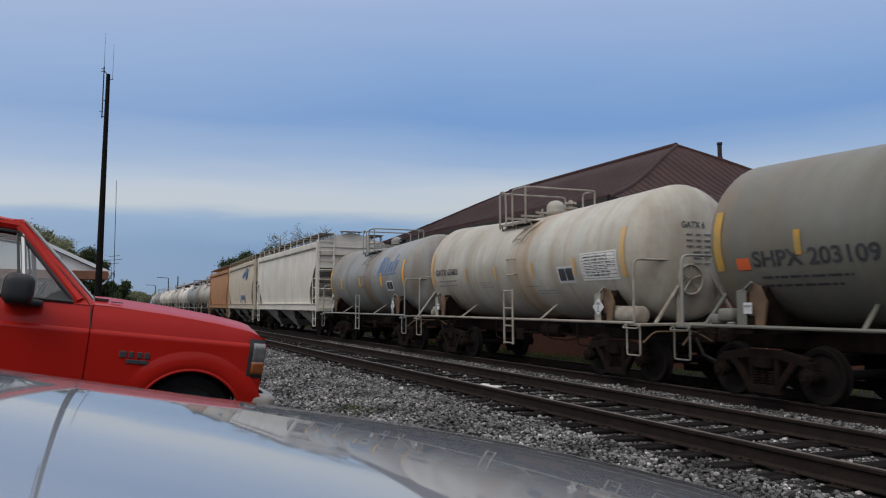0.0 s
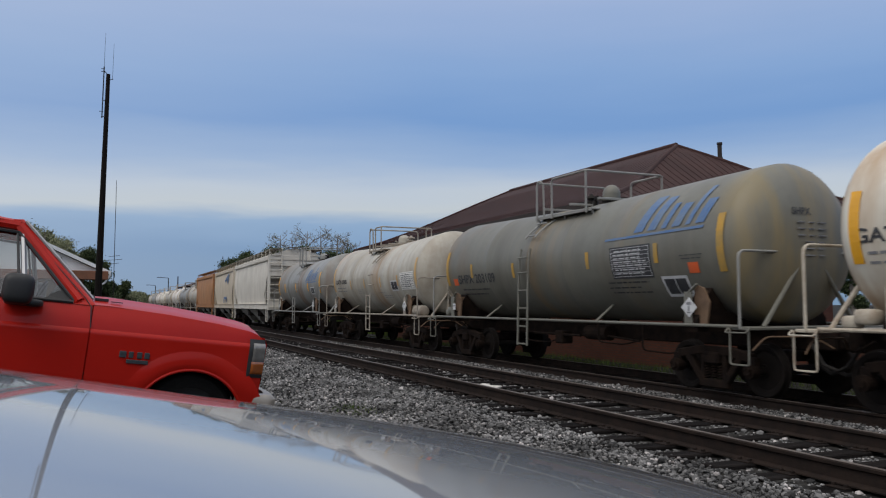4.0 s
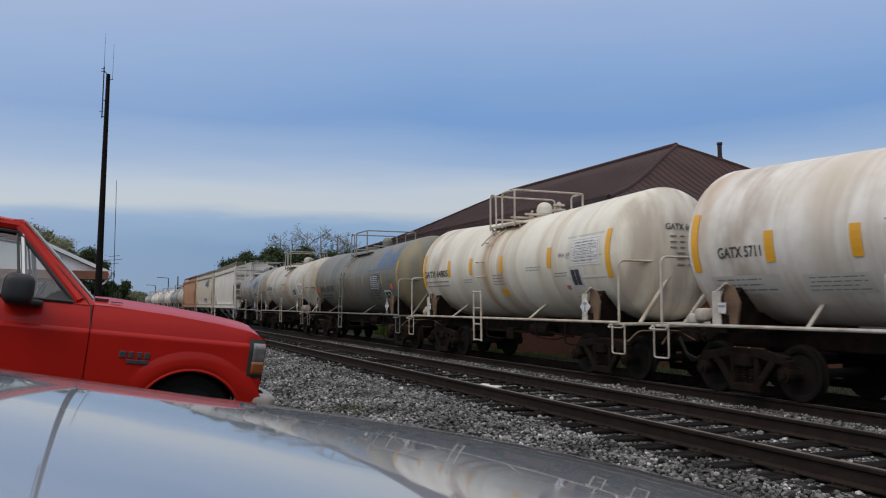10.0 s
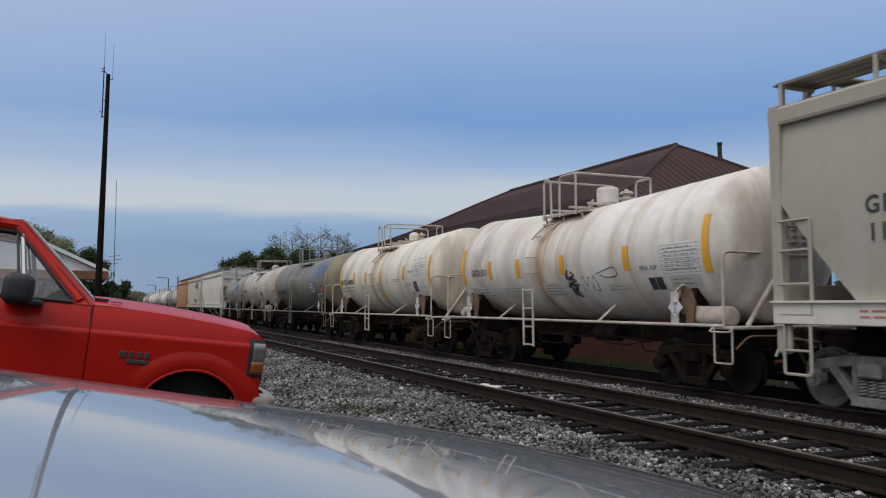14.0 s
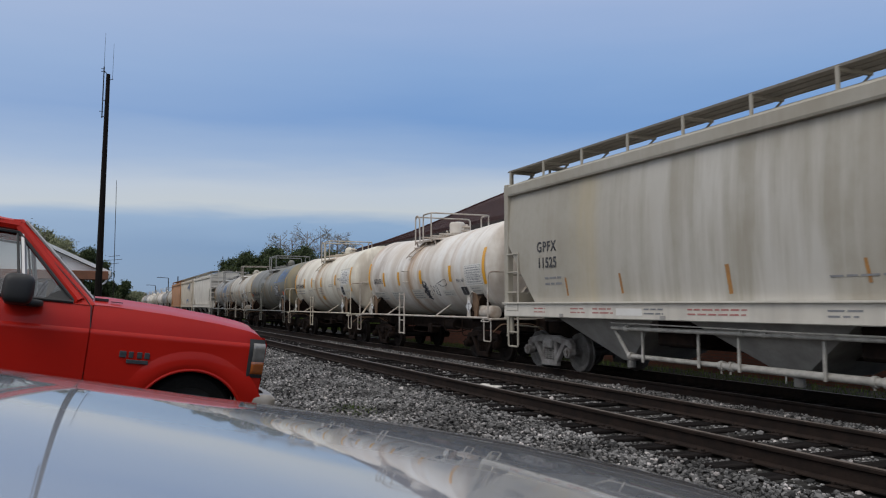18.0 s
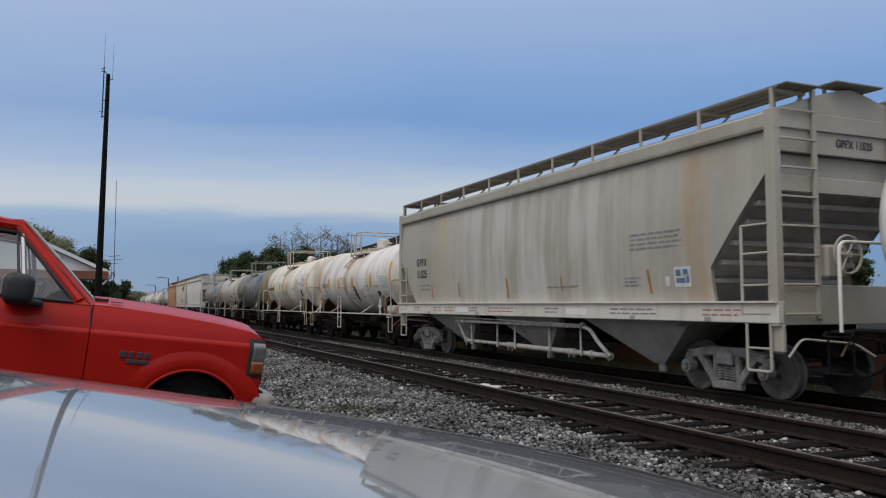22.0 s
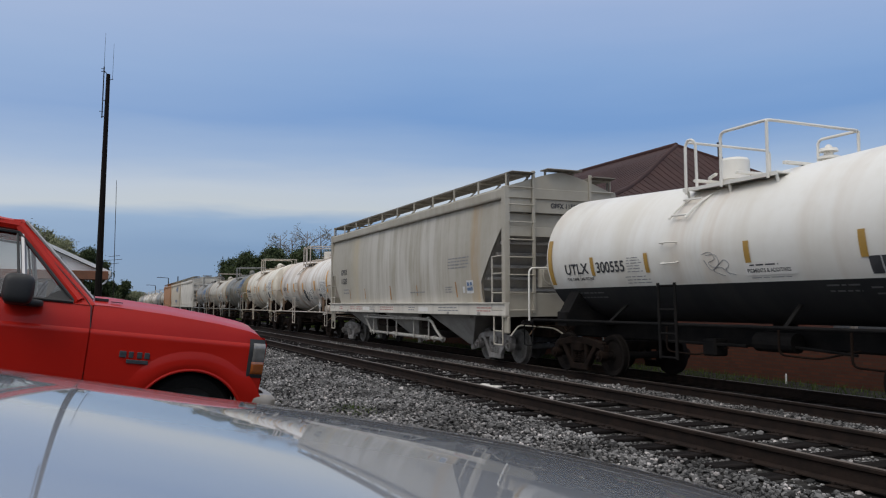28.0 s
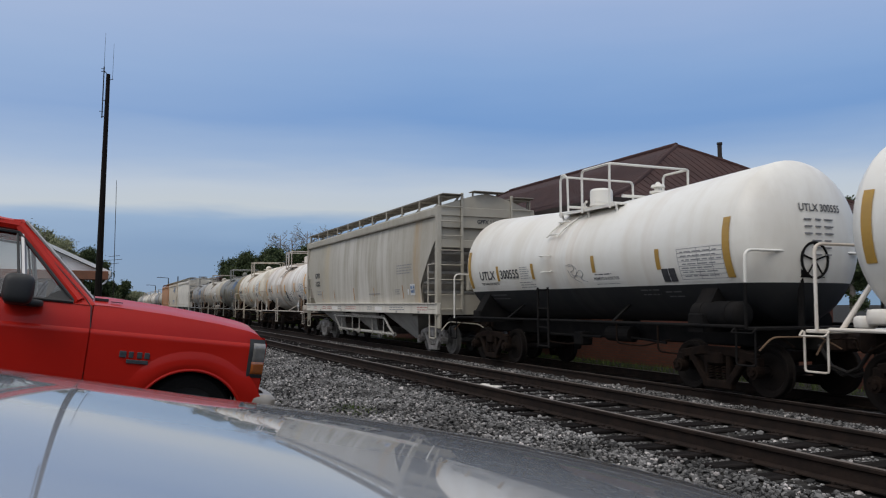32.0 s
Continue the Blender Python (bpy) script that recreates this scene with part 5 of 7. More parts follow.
scrawl(c, M_INKG, [[(0.02, 2.3), (0.2, 2.36), (0.3, 2.2), (0.1, 2.15), (0.25, 2.05), (0.45, 2.2), (0.55, 2.1), (0.4, 2.0), (0.6, 1.94)], [(0.05, 2.2), (0.15, 2.0), (0.35, 2.1), (0.5, 1.95)], [(0.1, 2.28), (0.3, 2.3), (0.36, 2.12), (0.16, 2.02), (0.4, 1.93)]], 0.005)
c = tank_car("tank_car", "white tank car with a dull orange end band", 54.35, 4.30, "bright", white, lad=-0.6, rust=0.0, mark_m=M_OCHRE, seams=(0.0,))
c = tank_car("tank_car", "blue-grey weathered tank car with a blue sign", -24.3, 3.85, "grey", M_TANK["grey"], lad=0.0, marks=[(-2.5, 2.35), (-0.3, 2.35), (1.9, 2.36)], seams=(-2, 0.5, 2), tidy=False)
script_sign(c, 1.5, 3.1, 2.62, 3.24, (1.6, 3.3, 2.52))
squares(c, 2.4, 2.0, 0.48, 0.24, True)


M_BOARD = mat("walkway_steel", (0.21, 0.19, 0.16), 0.8, second=(0.14, 0.125, 0.10), scale=3, amount=0.6)
M_CHUTE = mat("grey_chute_steel", (0.36, 0.345, 0.32), 0.75, second=(0.22, 0.205, 0.185), scale=2.5, amount=0.7)
M_PIPE = mat("dusty_pipe_paint", (0.50, 0.475, 0.43), 0.6, second=(0.26, 0.24, 0.21), scale=5, amount=0.8, bump=0.15, bscale=18)


def hopper_car(name, label, mid, half, colour, detail=True, words="", tall=0.0):
    car = thing(name, pose(along(mid), TRACK_B, RAIL_FAR), label, "hopper car", "cars of the freight train")
    CARS.append((car, along(mid), None))
    body = M_TANK[colour]
    ze = 4.20 + tall
    # curved side sheets from sill to eave, ends cut back
    def side_y(z):
        t = (z - 1.5) / (ze - 1.5)
        return 1.50 + 0.10 * math.sin(math.pi * min(1, t * 0.95 + 0.03)) - 0.03 * t
    zs = sorted([1.5 + (ze - 1.5) * i / 24 for i in range(25)] + [2.06, 2.10, 2.87, 3.37, 3.46])
    def cut(z, k):
        """How far the side reaches towards an end (k: 1 the rear, -1 the front) at a height."""
        if k < 0:
            return min(half - 0.12, half - 0.17 - 0.717 * (2.87 - z))
        return min(half - 0.12, half - 0.19 - 0.784 * (3.37 - max(z, 2.06)) + (0.30 * (2.2 - z) ** 2 if z < 2.2 else 0.0) * 0.3)
    for s in (-1, 1):
        bm = bmesh.new()
        n = 24
        rows = []
        for z in zs:
            w0, w1 = -cut(z, -1), cut(z, 1)
            rows.append([(w0 + (w1 - w0) * i / n, s * side_y(z), z) for i in range(n + 1)])
        loft(bm, rows, caps=False, closed=False)
        inner = [[(x, y - s * 0.05, z) for x, y, z in r] for r in rows]
        loft(bm, inner, caps=False, closed=False)
        part("side_sheet", bm, M_TANK["hopper_side"] if colour == "hopper" else body, car, smooth=40)
        # sill and eave beam
        bm = bmesh.new()
        box(bm, (0, s * 1.55, 1.35), (2 * half, 0.12, 0.32), bevel=0.015)
        box(bm, (0, s * 1.57, 1.505), (2 * half, 0.18, 0.03))
        part("side_sill", bm, M_TANK["lime"] if colour == "hopper" else body, car)
        bm = bmesh.new()
        prism(bm, [(s * 1.48, ze - 0.18), (s * 1.585, ze - 0.17), (s * 1.60, ze - 0.13), (s * 1.60, ze + 0.05), (s * 1.57, ze + 0.09), (s * 1.45, ze + 0.12)], -half, half, "x")
        part("eave_beam", bm, body, car)
    # roof
    bm = bmesh.new()
    out = [(1.56 * q / 10, ze + 0.08 + 0.46 * (1 - abs(q / 10) ** 1.3)) for q in range(-10, 11)]
    prism(bm, out, -half + 0.02, half - 0.02, "x")
    part("roof", bm, body, car, smooth=30)
    # slope sheets at the ends; the darker chute grey paints in the recess's shade
    for k in (-1, 1):
        bm = bmesh.new()
        def slope_x(z):
            return half - 0.22 - (0.784 * (3.37 - z) if k > 0 else 0.717 * (2.87 - z)) if z < (3.37 if k > 0 else 2.87) else half - 0.22
        loft(bm, [[(k * slope_x(z), -side_y(max(z, 1.5)) + 0.03, z), (k * slope_x(z), side_y(max(z, 1.5)) - 0.03, z)] for z in [1.1, 1.3] + zs], caps=False, closed=False)
        part("end_slope_sheet", bm, M_CHUTE, car, "grey sloping end sheet, the shade of its recess put into the colour", smooth=40)
        for z in (1.85, 2.13, 2.42, 2.72, 2.98):
            bm = bmesh.new()
            box(bm, (k * (slope_x(z) + 0.06), 0, z), (0.13, 2.9, 0.08), bevel=0.01)
            part("slope_rib", bm, M_CHUTE, car)
        for z, h, back in ((3.88, 0.36, 0.0), (4.17, 0.26, -0.04), (3.53, 0.34, 0.12), (3.23, 0.24, -0.02)):
            bm = bmesh.new()
            box(bm, (k * (half - 0.08 - back), 0, z), (0.06, 2.96, h), bevel=0.01)
            part("end_sheet", bm, body, car)
        for s in (-1, 1):
            bm = bmesh.new()
            box(bm, (k * (half - 0.085), s * 1.53, (1.15 + ze + 0.12) / 2), (0.16, 0.145, ze - 1.03), bevel=0.012)
            part("corner_post", bm, body, car)
        # end platform
        bm = bmesh.new()
        box(bm, (k * (half - 0.06), 0, 1.46), (0.09, 2.98, 0.58), bevel=0.01)
        box(bm, (k * (half - 0.9), 0, 1.48), (1.7, 2.9, 0.05))
        part("end_sill", bm, body, car)
        # ladders: on the end and on the side at the corner
        for s in (-1, 1):
            bm = bmesh.new()
            box(bm, (k * (half + 0.01), s * 0.82, (1.26 + ze + 0.52) / 2), (0.045, 0.08, ze + 0.52 - 1.26), bevel=0.006)
            part("ladder_stringer", bm, body, car)
            for i in range(8):
                bm = bmesh.new()
                rod(bm, (k * (half + 0.03), s * 0.82, 1.33 + i * 0.424), (k * (half + 0.03), s * 1.5, 1.33 + i * 0.424), 0.018, 6)
                part("ladder_rung", bm, body, car)
            bm = bmesh.new()
            box(bm, (k * (half - 0.60), s * 1.6, 1.98), (0.045, 0.03, 1.34), bevel=0.006)
            part("grab_iron_post", bm, body, car)
            for z in (1.33, 1.75, 2.22, 2.64):
                bm = bmesh.new()
                rod(bm, (k * (half - 0.60), s * 1.6, z), (k * (half - 0.12), s * 1.6, z), 0.018, 6)
                part("grab_iron", bm, body, car)
            bm = bmesh.new()
            tube(bm, bend([(k * (half - 0.55), s * 1.58, 1.2), (k * (half - 0.55), s * 1.58, 0.5), (k * (half - 0.15), s * 1.58, 0.5), (k * (half - 0.15), s * 1.58, 1.2)], 0.04, 2), 0.022, 6)
            rod(bm, (k * (half - 0.55), s * 1.58, 0.83), (k * (half - 0.15), s * 1.58, 0.83), 0.018, 6)
            part("stirrup_step", bm, body, car)
        bm = bmesh.new()
        box(bm, (k * (half + 0.1), 0, 0.92), (0.5, 0.34, 0.34), bevel=0.03)
        rod(bm, (k * (half + 0.3), 0, 0.9), (k * (half + 0.6), 0, 0.9), 0.09, 8)
        box(bm, (k * (half + 0.58), 0.05, 0.9), (0.26, 0.3, 0.28), bevel=0.05)
        part("coupler", bm, M_BOGIE, car)
        bogie(car, half - 1.47 if k > 0 else -half + 0.96, pale=detail and colour == "hopper", moving=detail)
    # running boards along the roof: open grating on angle brackets
    for y in (-1.17, 1.17):
        o = 0.33 if y > 0 else -0.33
        bm = bmesh.new()
        for q in (-0.32, -0.11, 0.11, 0.32):
            box(bm, (0.06, y + q, ze + 0.44), (2 * half - 0.12, 0.016, 0.04))
        if detail:
            count = int(2 * half / 0.036)
            for i in range(count):
                box(bm, (-half + (i + 0.5) * 2 * half / count, y, ze + 0.442), (0.020, 0.64, 0.022))
        else:
            box(bm, (0, y, ze + 0.445), (2 * half, 0.62, 0.012))
        part("running_board", bm, M_BOARD, car, "grey-brown metal grating walkway")
        n = 11
        sup = None
        for i in range(n):
            m = pose(-half + 0.14 + (2 * half - 0.24) * i / (n - 1), y + o, ze + 0.02)
            if sup is None:
                bm = bmesh.new()
                box(bm, (0, 0, 0.20), (0.055, 0.03, 0.44))
                box(bm, (0, -o, 0.385), (0.05, 0.64, 0.05))
                rod(bm, (0, -o * 1.9, 0.37), (0, -o * 1.2, 0.16), 0.02, 6)
                sup = part("board_support", bm, body, car)
                sup.matrix_basis = m
            else:
                again("board_support", sup, car, m)
    for k in (-1, 1):
        for y, w, z in ((-1.17, 0.66, 0.45), (0.0, 1.0, 0.575), (1.17, 0.66, 0.45)):
            bm = bmesh.new()
            box(bm, (half - 0.02 if k > 0 else -half + 0.22, y, ze + z), (0.34, w, 0.03), bevel=0.008)
            for q in (-0.4, 0.4):
                box(bm, (k * (half - 0.12), y + q * w, ze + z / 2 + 0.03), (0.04, 0.04, z - 0.06))
            part("roof_crossing", bm, M_BOARD, car, "grey-brown crossing board at the roof end")
    n = 5
    for i in range(n):
        bm = bmesh.new()
        box(bm, (-half + 1.4 + (2 * half - 2.8) * i / (n - 1), 0, ze + 0.42), (1.1, 0.55, 0.08), bevel=0.03)
        part("roof_hatch", bm, body, car)
    # centre sill, and dark blocks added as the shadow between the hoppers
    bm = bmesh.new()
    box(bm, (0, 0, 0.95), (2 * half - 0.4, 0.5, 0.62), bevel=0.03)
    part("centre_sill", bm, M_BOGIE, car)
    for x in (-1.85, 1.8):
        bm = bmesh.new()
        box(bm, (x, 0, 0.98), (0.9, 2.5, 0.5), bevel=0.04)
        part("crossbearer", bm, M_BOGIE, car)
    # hoppers below
    for x in (-3.65, 0.0, 3.6):
        bm = bmesh.new()
        loft(bm, [[(x - 1.5, -1.42, 1.25), (x + 1.5, -1.42, 1.25), (x + 1.5, 1.42, 1.25), (x - 1.5, 1.42, 1.25)], [(x - 0.12, -0.75, 0.36), (x + 0.12, -0.75, 0.36), (x + 0.12, 0.75, 0.36), (x - 0.12, 0.75, 0.36)]])
        rod(bm, (x, -0.66, 0.22), (x, -0.66, 0.40), 0.08, 10)
        part("hopper_chute", bm, M_CHUTE, car)
    if detail:
        bm = bmesh.new()
        tube(bm, bend([(-3.3, -1.40, 1.02), (2.15, -1.40, 1.02), (2.42, -1.4, 0.98), (2.62, -1.36, 0.72), (2.85, -1.26, 0.46)], 0.2), 0.040, 10)
        part("air_pipe", bm, M_PIPE, car, "pale upper air pipe", smooth=40)
        bm = bmesh.new()
        tube(bm, bend([(-3.25, -1.38, 1.0), (-3.05, -1.24, 0.52)], 0.1), 0.034, 8)
        part("air_pipe", bm, M_PIPE, car, smooth=40)
        for x0, x1, q in ((-3.05, -0.9, 0.044), (-0.9, 1.62, 0.058), (1.62, 2.80, 0.050)):
            bm = bmesh.new()
            tube(bm, [(x0, -1.22, 0.50 - 0.007 * (x0 + 3)), (x1, -1.22, 0.50 - 0.007 * (x1 + 3))], q, 12)
            part("discharge_pipe", bm, M_PIPE, car, "pale lower discharge pipe", smooth=40)
        for x in (-3.0, -0.9, -0.72, 1.52, 1.68, 2.25, 2.78):
            bm = bmesh.new()
            rod(bm, (x - 0.03, -1.22, 0.50 - 0.007 * (x + 3)), (x + 0.03, -1.22, 0.50 - 0.007 * (x + 3)), 0.078, 12)
            rod(bm, (x, -1.24, 0.42 - 0.007 * (x + 3)), (x, -1.24, 0.36), 0.014, 6)
            part("pipe_clamp", bm, M_PIPE, car, smooth=40)
        for x in (-2.6, -1.3, -0.5, 0.9, 2.0):
            bm = bmesh.new()
            box(bm, (x, -1.30, 0.72), (0.045, 0.035, 0.62), bevel=0.006)
            part("pipe_hanger", bm, M_PIPE, car)
        bm = bmesh.new()
        tube(bm, [(-3.2, -1.50, 1.12), (-1.2, -1.50, 1.10), (0.6, -1.50, 1.07), (2.3, -1.46, 1.06)], 0.012, 6)
        part("brake_line", bm, M_PIPE, car)
        # ball valves and clamps along the pipes
        for x, z in ((-0.35, 1.03), (0.05, 1.03), (-2.9, 1.02), (2.2, 1.04)):
            bm = bmesh.new()
            sphere(bm, (x, -1.40, z), 0.066, 12, 8)
            rod(bm, (x, -1.40, z), (x + 0.12, -1.5, z + 0.05), 0.015, 6)
            part("pipe_valve", bm, M_PIPE, car, smooth=40)
        bm = bmesh.new()
        n = 22
        bx = half + 0.12
        tube(bm, [(bx, -0.35 + 0.28 * math.cos(6.2832 * i / n), 2.2 + 0.28 * math.sin(6.2832 * i / n)) for i in range(n + 1)], 0.02, 6)
        for i in range(6):
            a = 6.2832 * i / 6
            rod(bm, (bx, -0.35, 2.2), (bx, -0.35 + 0.28 * math.cos(a), 2.2 + 0.28 * math.sin(a)), 0.013, 5)
        rod(bm, (bx - 0.12, -0.35, 2.2), (bx + 0.04, -0.35, 2.2), 0.05, 8)
        part("brake_wheel", bm, body, car)
        bm = bmesh.new()
        box(bm, (bx - 0.16, -0.45, 2.1), (0.14, 0.42, 0.5), bevel=0.04)
        part("brake_housing", bm, body, car)
        for k in (-1, 1):
            bm = bmesh.new()
            tube(bm, bend([(k * (half + 0.06), -1.5, 0.72), (k * (half + 0.1), -1.3, 0.98), (k * (half + 0.22), -0.4, 0.9), (k * (half + 0.36), -0.2, 0.72)], 0.1), 0.018, 6)
            part("uncoupling_lever", bm, body, car)
            bm = bmesh.new()
            box(bm, (k * (half - 0.1), -1.5, 0.98), (0.22, 0.10, 0.42), bevel=0.03)
            part("corner_gusset", bm, body, car)
    return car


M_RUSTY = mat("rusty_reflective_strip", (0.42, 0.20, 0.05), 0.6, second=(0.24, 0.13, 0.06), scale=7, amount=0.8)
hop = hopper_car("hopper_car", "tall grey-beige covered hopper car streaked with pale dust", 31.17, 6.85, "hopper")


def side_face(x, z, out=1.605):
    """Pose on a hopper's near side for lettering."""
    return Matrix.Translation((x, -out, z)) @ Matrix.Rotation(radians(90), 4, "X")


def side_bars(car, x0, x1, z0, z1, rows, material, seed, out=1.612):
    q = random.Random(seed)
    bm = bmesh.new()
    step = (z1 - z0) / rows
    for i in range(rows):
        x, end = x0, x1 - q.uniform(0, 0.2) * (x1 - x0)
        while x < end:
            w = q.uniform(0.08, 0.25)
            box(bm, ((x + min(x + w, end)) / 2, -out, z0 + step * (i + 0.5)), (min(x + w, end) - x, 0.004, step * 0.36))
            x += w + 0.04
    return part("small_lettering", bm, material, car)


letters("lettering", "GPFX", 0.31, side_face(-5.5, 2.62, 1.594), M_INK, hop, wide=0.92, space=1.22)
letters("lettering", "11525", 0.31, side_face(-5.48, 2.27, 1.589), M_INK, hop, wide=0.92, space=1.12)
side_bars(hop, -5.25, -4.6, 1.85, 2.1, 2, M_INKG, 60, 1.585)
side_bars(hop, 3.84, 5.2, 2.42, 2.76, 4, M_INKG, 62, 1.614)
side_bars(hop, 3.62, 4.05, 1.78, 1.98, 3, M_INKG, 63, 1.585)
side_bars(hop, 1.2, 2.4, 1.80, 1.88, 1, M_INKG, 64, 1.58)
for k, (x0, x1, m) in enumerate(((-5.6, -5.1, M_REDINK), (-4.3, -3.8, M_REDINK), (-3.6, -3.0, M_REDINK), (-1.2, 0.0, M_REDINK), (1.2, 1.7, M_INKG), (3.3, 4.6, M_INKG), (-2.2, -1.7, M_INKG), (5.5, 6.3, M_REDINK))):
    side_bars(hop, x0, x1, 1.27, 1.42, 2, m, 70 + k, 1.613)
for x0, x1 in ((-2.92, -2.25), (1.95, 2.6)):
    bm = bmesh.new()
    box(bm, ((x0 + x1) / 2, -1.613, 1.33), (x1 - x0, 0.005, 0.13))
    part("white_panel", bm, M_SHEET, hop)
for x, z, w, h, tilt in ((4.27, 1.87, 0.06, 0.42, -8), (1.71, 1.9, 0.045, 0.32, -8), (-0.42, 1.86, 0.075, 0.46, -5), (-2.85, 1.86, 0.06, 0.38, -8), (-4.5, 1.84, 0.055, 0.38, -7)):
    bm = bmesh.new()
    box(bm, (x, -1.588, z), (w, 0.006, h), Matrix.Rotation(radians(tilt), 4, "Y"), 0.002)
    part("reflective_strip", bm, M_RUSTY, hop, "rusty orange worn reflective strip")
bm = bmesh.new()
box(bm, (5.04, -1.586, 1.93), (0.36, 0.008, 0.34), Matrix.Rotation(radians(-3), 4, "X"))
sign = part("sign_plate", bm, M_PALE, hop, "small white sign with blue blocks")
for dx, dz, w, h in ((-0.09, 0.07, 0.11, 0.10), (0.07, 0.08, 0.10, 0.08), (-0.04, -0.06, 0.2, 0.08), (0.11, -0.05, 0.06, 0.1)):
    bm = bmesh.new()
    box(bm, (5.04 + dx, -1.592, 1.93 + dz), (w, 0.008, h), Matrix.Rotation(radians(-3), 4, "X"))
    part("sign_block", bm, M_BLUE, sign)
bm = bmesh.new()
box(bm, (4.70, -1.584, 1.86), (0.10, 0.008, 0.17))
part("sign_plate", bm, M_PALE, hop, "small blank white plate")
for x in (-4.6, -1.75, 3.9, 5.6):
    bm = bmesh.new()
    box(bm, (x, -1.616, 1.24), (0.13, 0.01, 0.07), bevel=0.004)
    part("dark_vent_plate", bm, M_CHUTE, hop)
letters("end_lettering", "GPFX 11525", 0.17, Matrix.Translation((6.812, -0.30, 3.84)) @ Matrix.Rotation(radians(90), 4, "Z") @ Matrix.Rotation(radians(90), 4, "X"), M_INK, hop, wide=0.9)
for o in hop.children_recursive:
    if o.name.split(".")[0] in ("small_lettering", "reflective_strip", "sign_plate", "sign_block") and min(v.co.z for v in o.data.vertices) > 1.52:
        for v in o.data.vertices:           # lay the sheets on the bowed side
            t = (v.co.z - 1.5) / 2.7
            lift = {"sign_block": 0.012, "small_lettering": 0.008}.get(o.name.split(".")[0], 0.006)
            v.co.y = -(1.50 + 0.10 * math.sin(math.pi * min(1, t * 0.95 + 0.03)) - 0.03 * t + lift)
hopper_car("hopper_car", "chalky white covered hopper car with a roof walkway", -35.9, 6.35, "lime", detail=False)
tan = hopper_car("hopper_car", "pale tan covered hopper car with faded blue marks", -49.3, 6.0, "tan", detail=False)
for x0, x1, z0, z1, tilt in ((1.2, 3.6, 3.5, 3.7, -12), (2.6, 3.3, 3.2, 3.6, -30), (0.6, 2.2, 1.9, 2.1, 0), (2.0, 2.3, 1.6, 2.1, 0), (0.5, 0.8, 1.6, 1.9, 0)):
    bm = bmesh.new()
    box(bm, ((x0 + x1) / 2, -1.615, (z0 + z1) / 2), (x1 - x0, 0.006, z1 - z0), Matrix.Rotation(radians(tilt), 4, "Y"))
    part("blue_mark", bm, M_BLUE, tan)
hopper_car("hopper_car", "orange-brown covered hopper car", -62.2, 5.9, "orange", detail=False)
for x, colour, note in ((-73.6, "dull", "dull white"), (-84.5, "grey", "blue-grey"), (-95.4, "white", "white"), (-106.3, "dull", "dull white"), (-117.2, "cream", "cream"),
                        (-128.1, "white", "white"), (-139.0, "grey", "blue-grey"), (-149.9, "dull", "dull white")):
    tank_car("tank_car", "distant weathered " + note + " tank car down the line", x, 4.1, colour, M_TANK[colour], mark_m=M_FADED, moving=False)


# ---- red pickup ----
M_RED = mat("red_car_paint", (0.42, 0.012, 0.006), 0.5, second=(0.35, 0.010, 0.005), scale=1.5, amount=0.5, coat=0.34, coat_rough=0.05, spec=0.10)
M_TRIM = mat("black_trim", (0.012, 0.012, 0.013), 0.55, second=(0.02, 0.02, 0.02), scale=5, amount=0.4)
M_CHROME = mat("dull_bumper", (0.40, 0.36, 0.31), 0.45, 0.5, second=(0.26, 0.20, 0.15), scale=3, amount=0.6)
M_LENS = mat("clear_lamp_lens", (0.20, 0.19, 0.175), 0.2, second=(0.09, 0.085, 0.08), scale=14, amount=0.5, coat=1.0)
M_AMBER = mat("amber_lamp_lens", (0.32, 0.085, 0.012), 0.2, second=(0.16, 0.04, 0.012), scale=9, amount=0.5, coat=1.0)
M_TYRE = mat("tyre_rubber", (0.006, 0.006, 0.006), 0.95, spec=0.1, second=(0.012, 0.011, 0.01), scale=6, amount=0.5, bump=0.3)
M_RIM = mat("steel_rim", (0.35, 0.35, 0.36), 0.4, 0.7)
# rims in a much darker tone than the trim's steel
M_WHEELRIM = mat("dark_wheel_rim", (0.05, 0.05, 0.05), 0.6, 0.3, second=(0.03, 0.027, 0.025), scale=6, amount=0.6)
M_SEAT = mat("grey_upholstery", (0.16, 0.16, 0.17), 0.9, second=(0.22, 0.22, 0.23), scale=6, amount=0.5)
M_BADGE = mat("dark_badge", (0.05, 0.055, 0.06), 0.35, 0.4)


def glass(name, tint=(0.9, 0.95, 0.94), ior=1.5):
    m = bpy.data.materials.new(name)
    m.use_nodes = True
    n, l = m.node_tree.nodes, m.node_tree.links
    n.clear()
    o, mx, tr, gl, fr = n.new("ShaderNodeOutputMaterial"), n.new("ShaderNodeMixShader"), n.new("ShaderNodeBsdfTransparent"), n.new("ShaderNodeBsdfGlossy"), n.new("ShaderNodeFresnel")
    tr.inputs["Color"].default_value = (*tint, 1)
    gl.inputs["Roughness"].default_value = 0.01
    fr.inputs["IOR"].default_value = ior
    l.new(fr.outputs[0], mx.inputs[0])
    l.new(tr.outputs[0], mx.inputs[1])
    l.new(gl.outputs[0], mx.inputs[2])
    l.new(mx.outputs[0], o.inputs["Surface"])
    return m


M_GLASS = glass("window_glass", (0.94, 0.97, 0.96), 2.1)


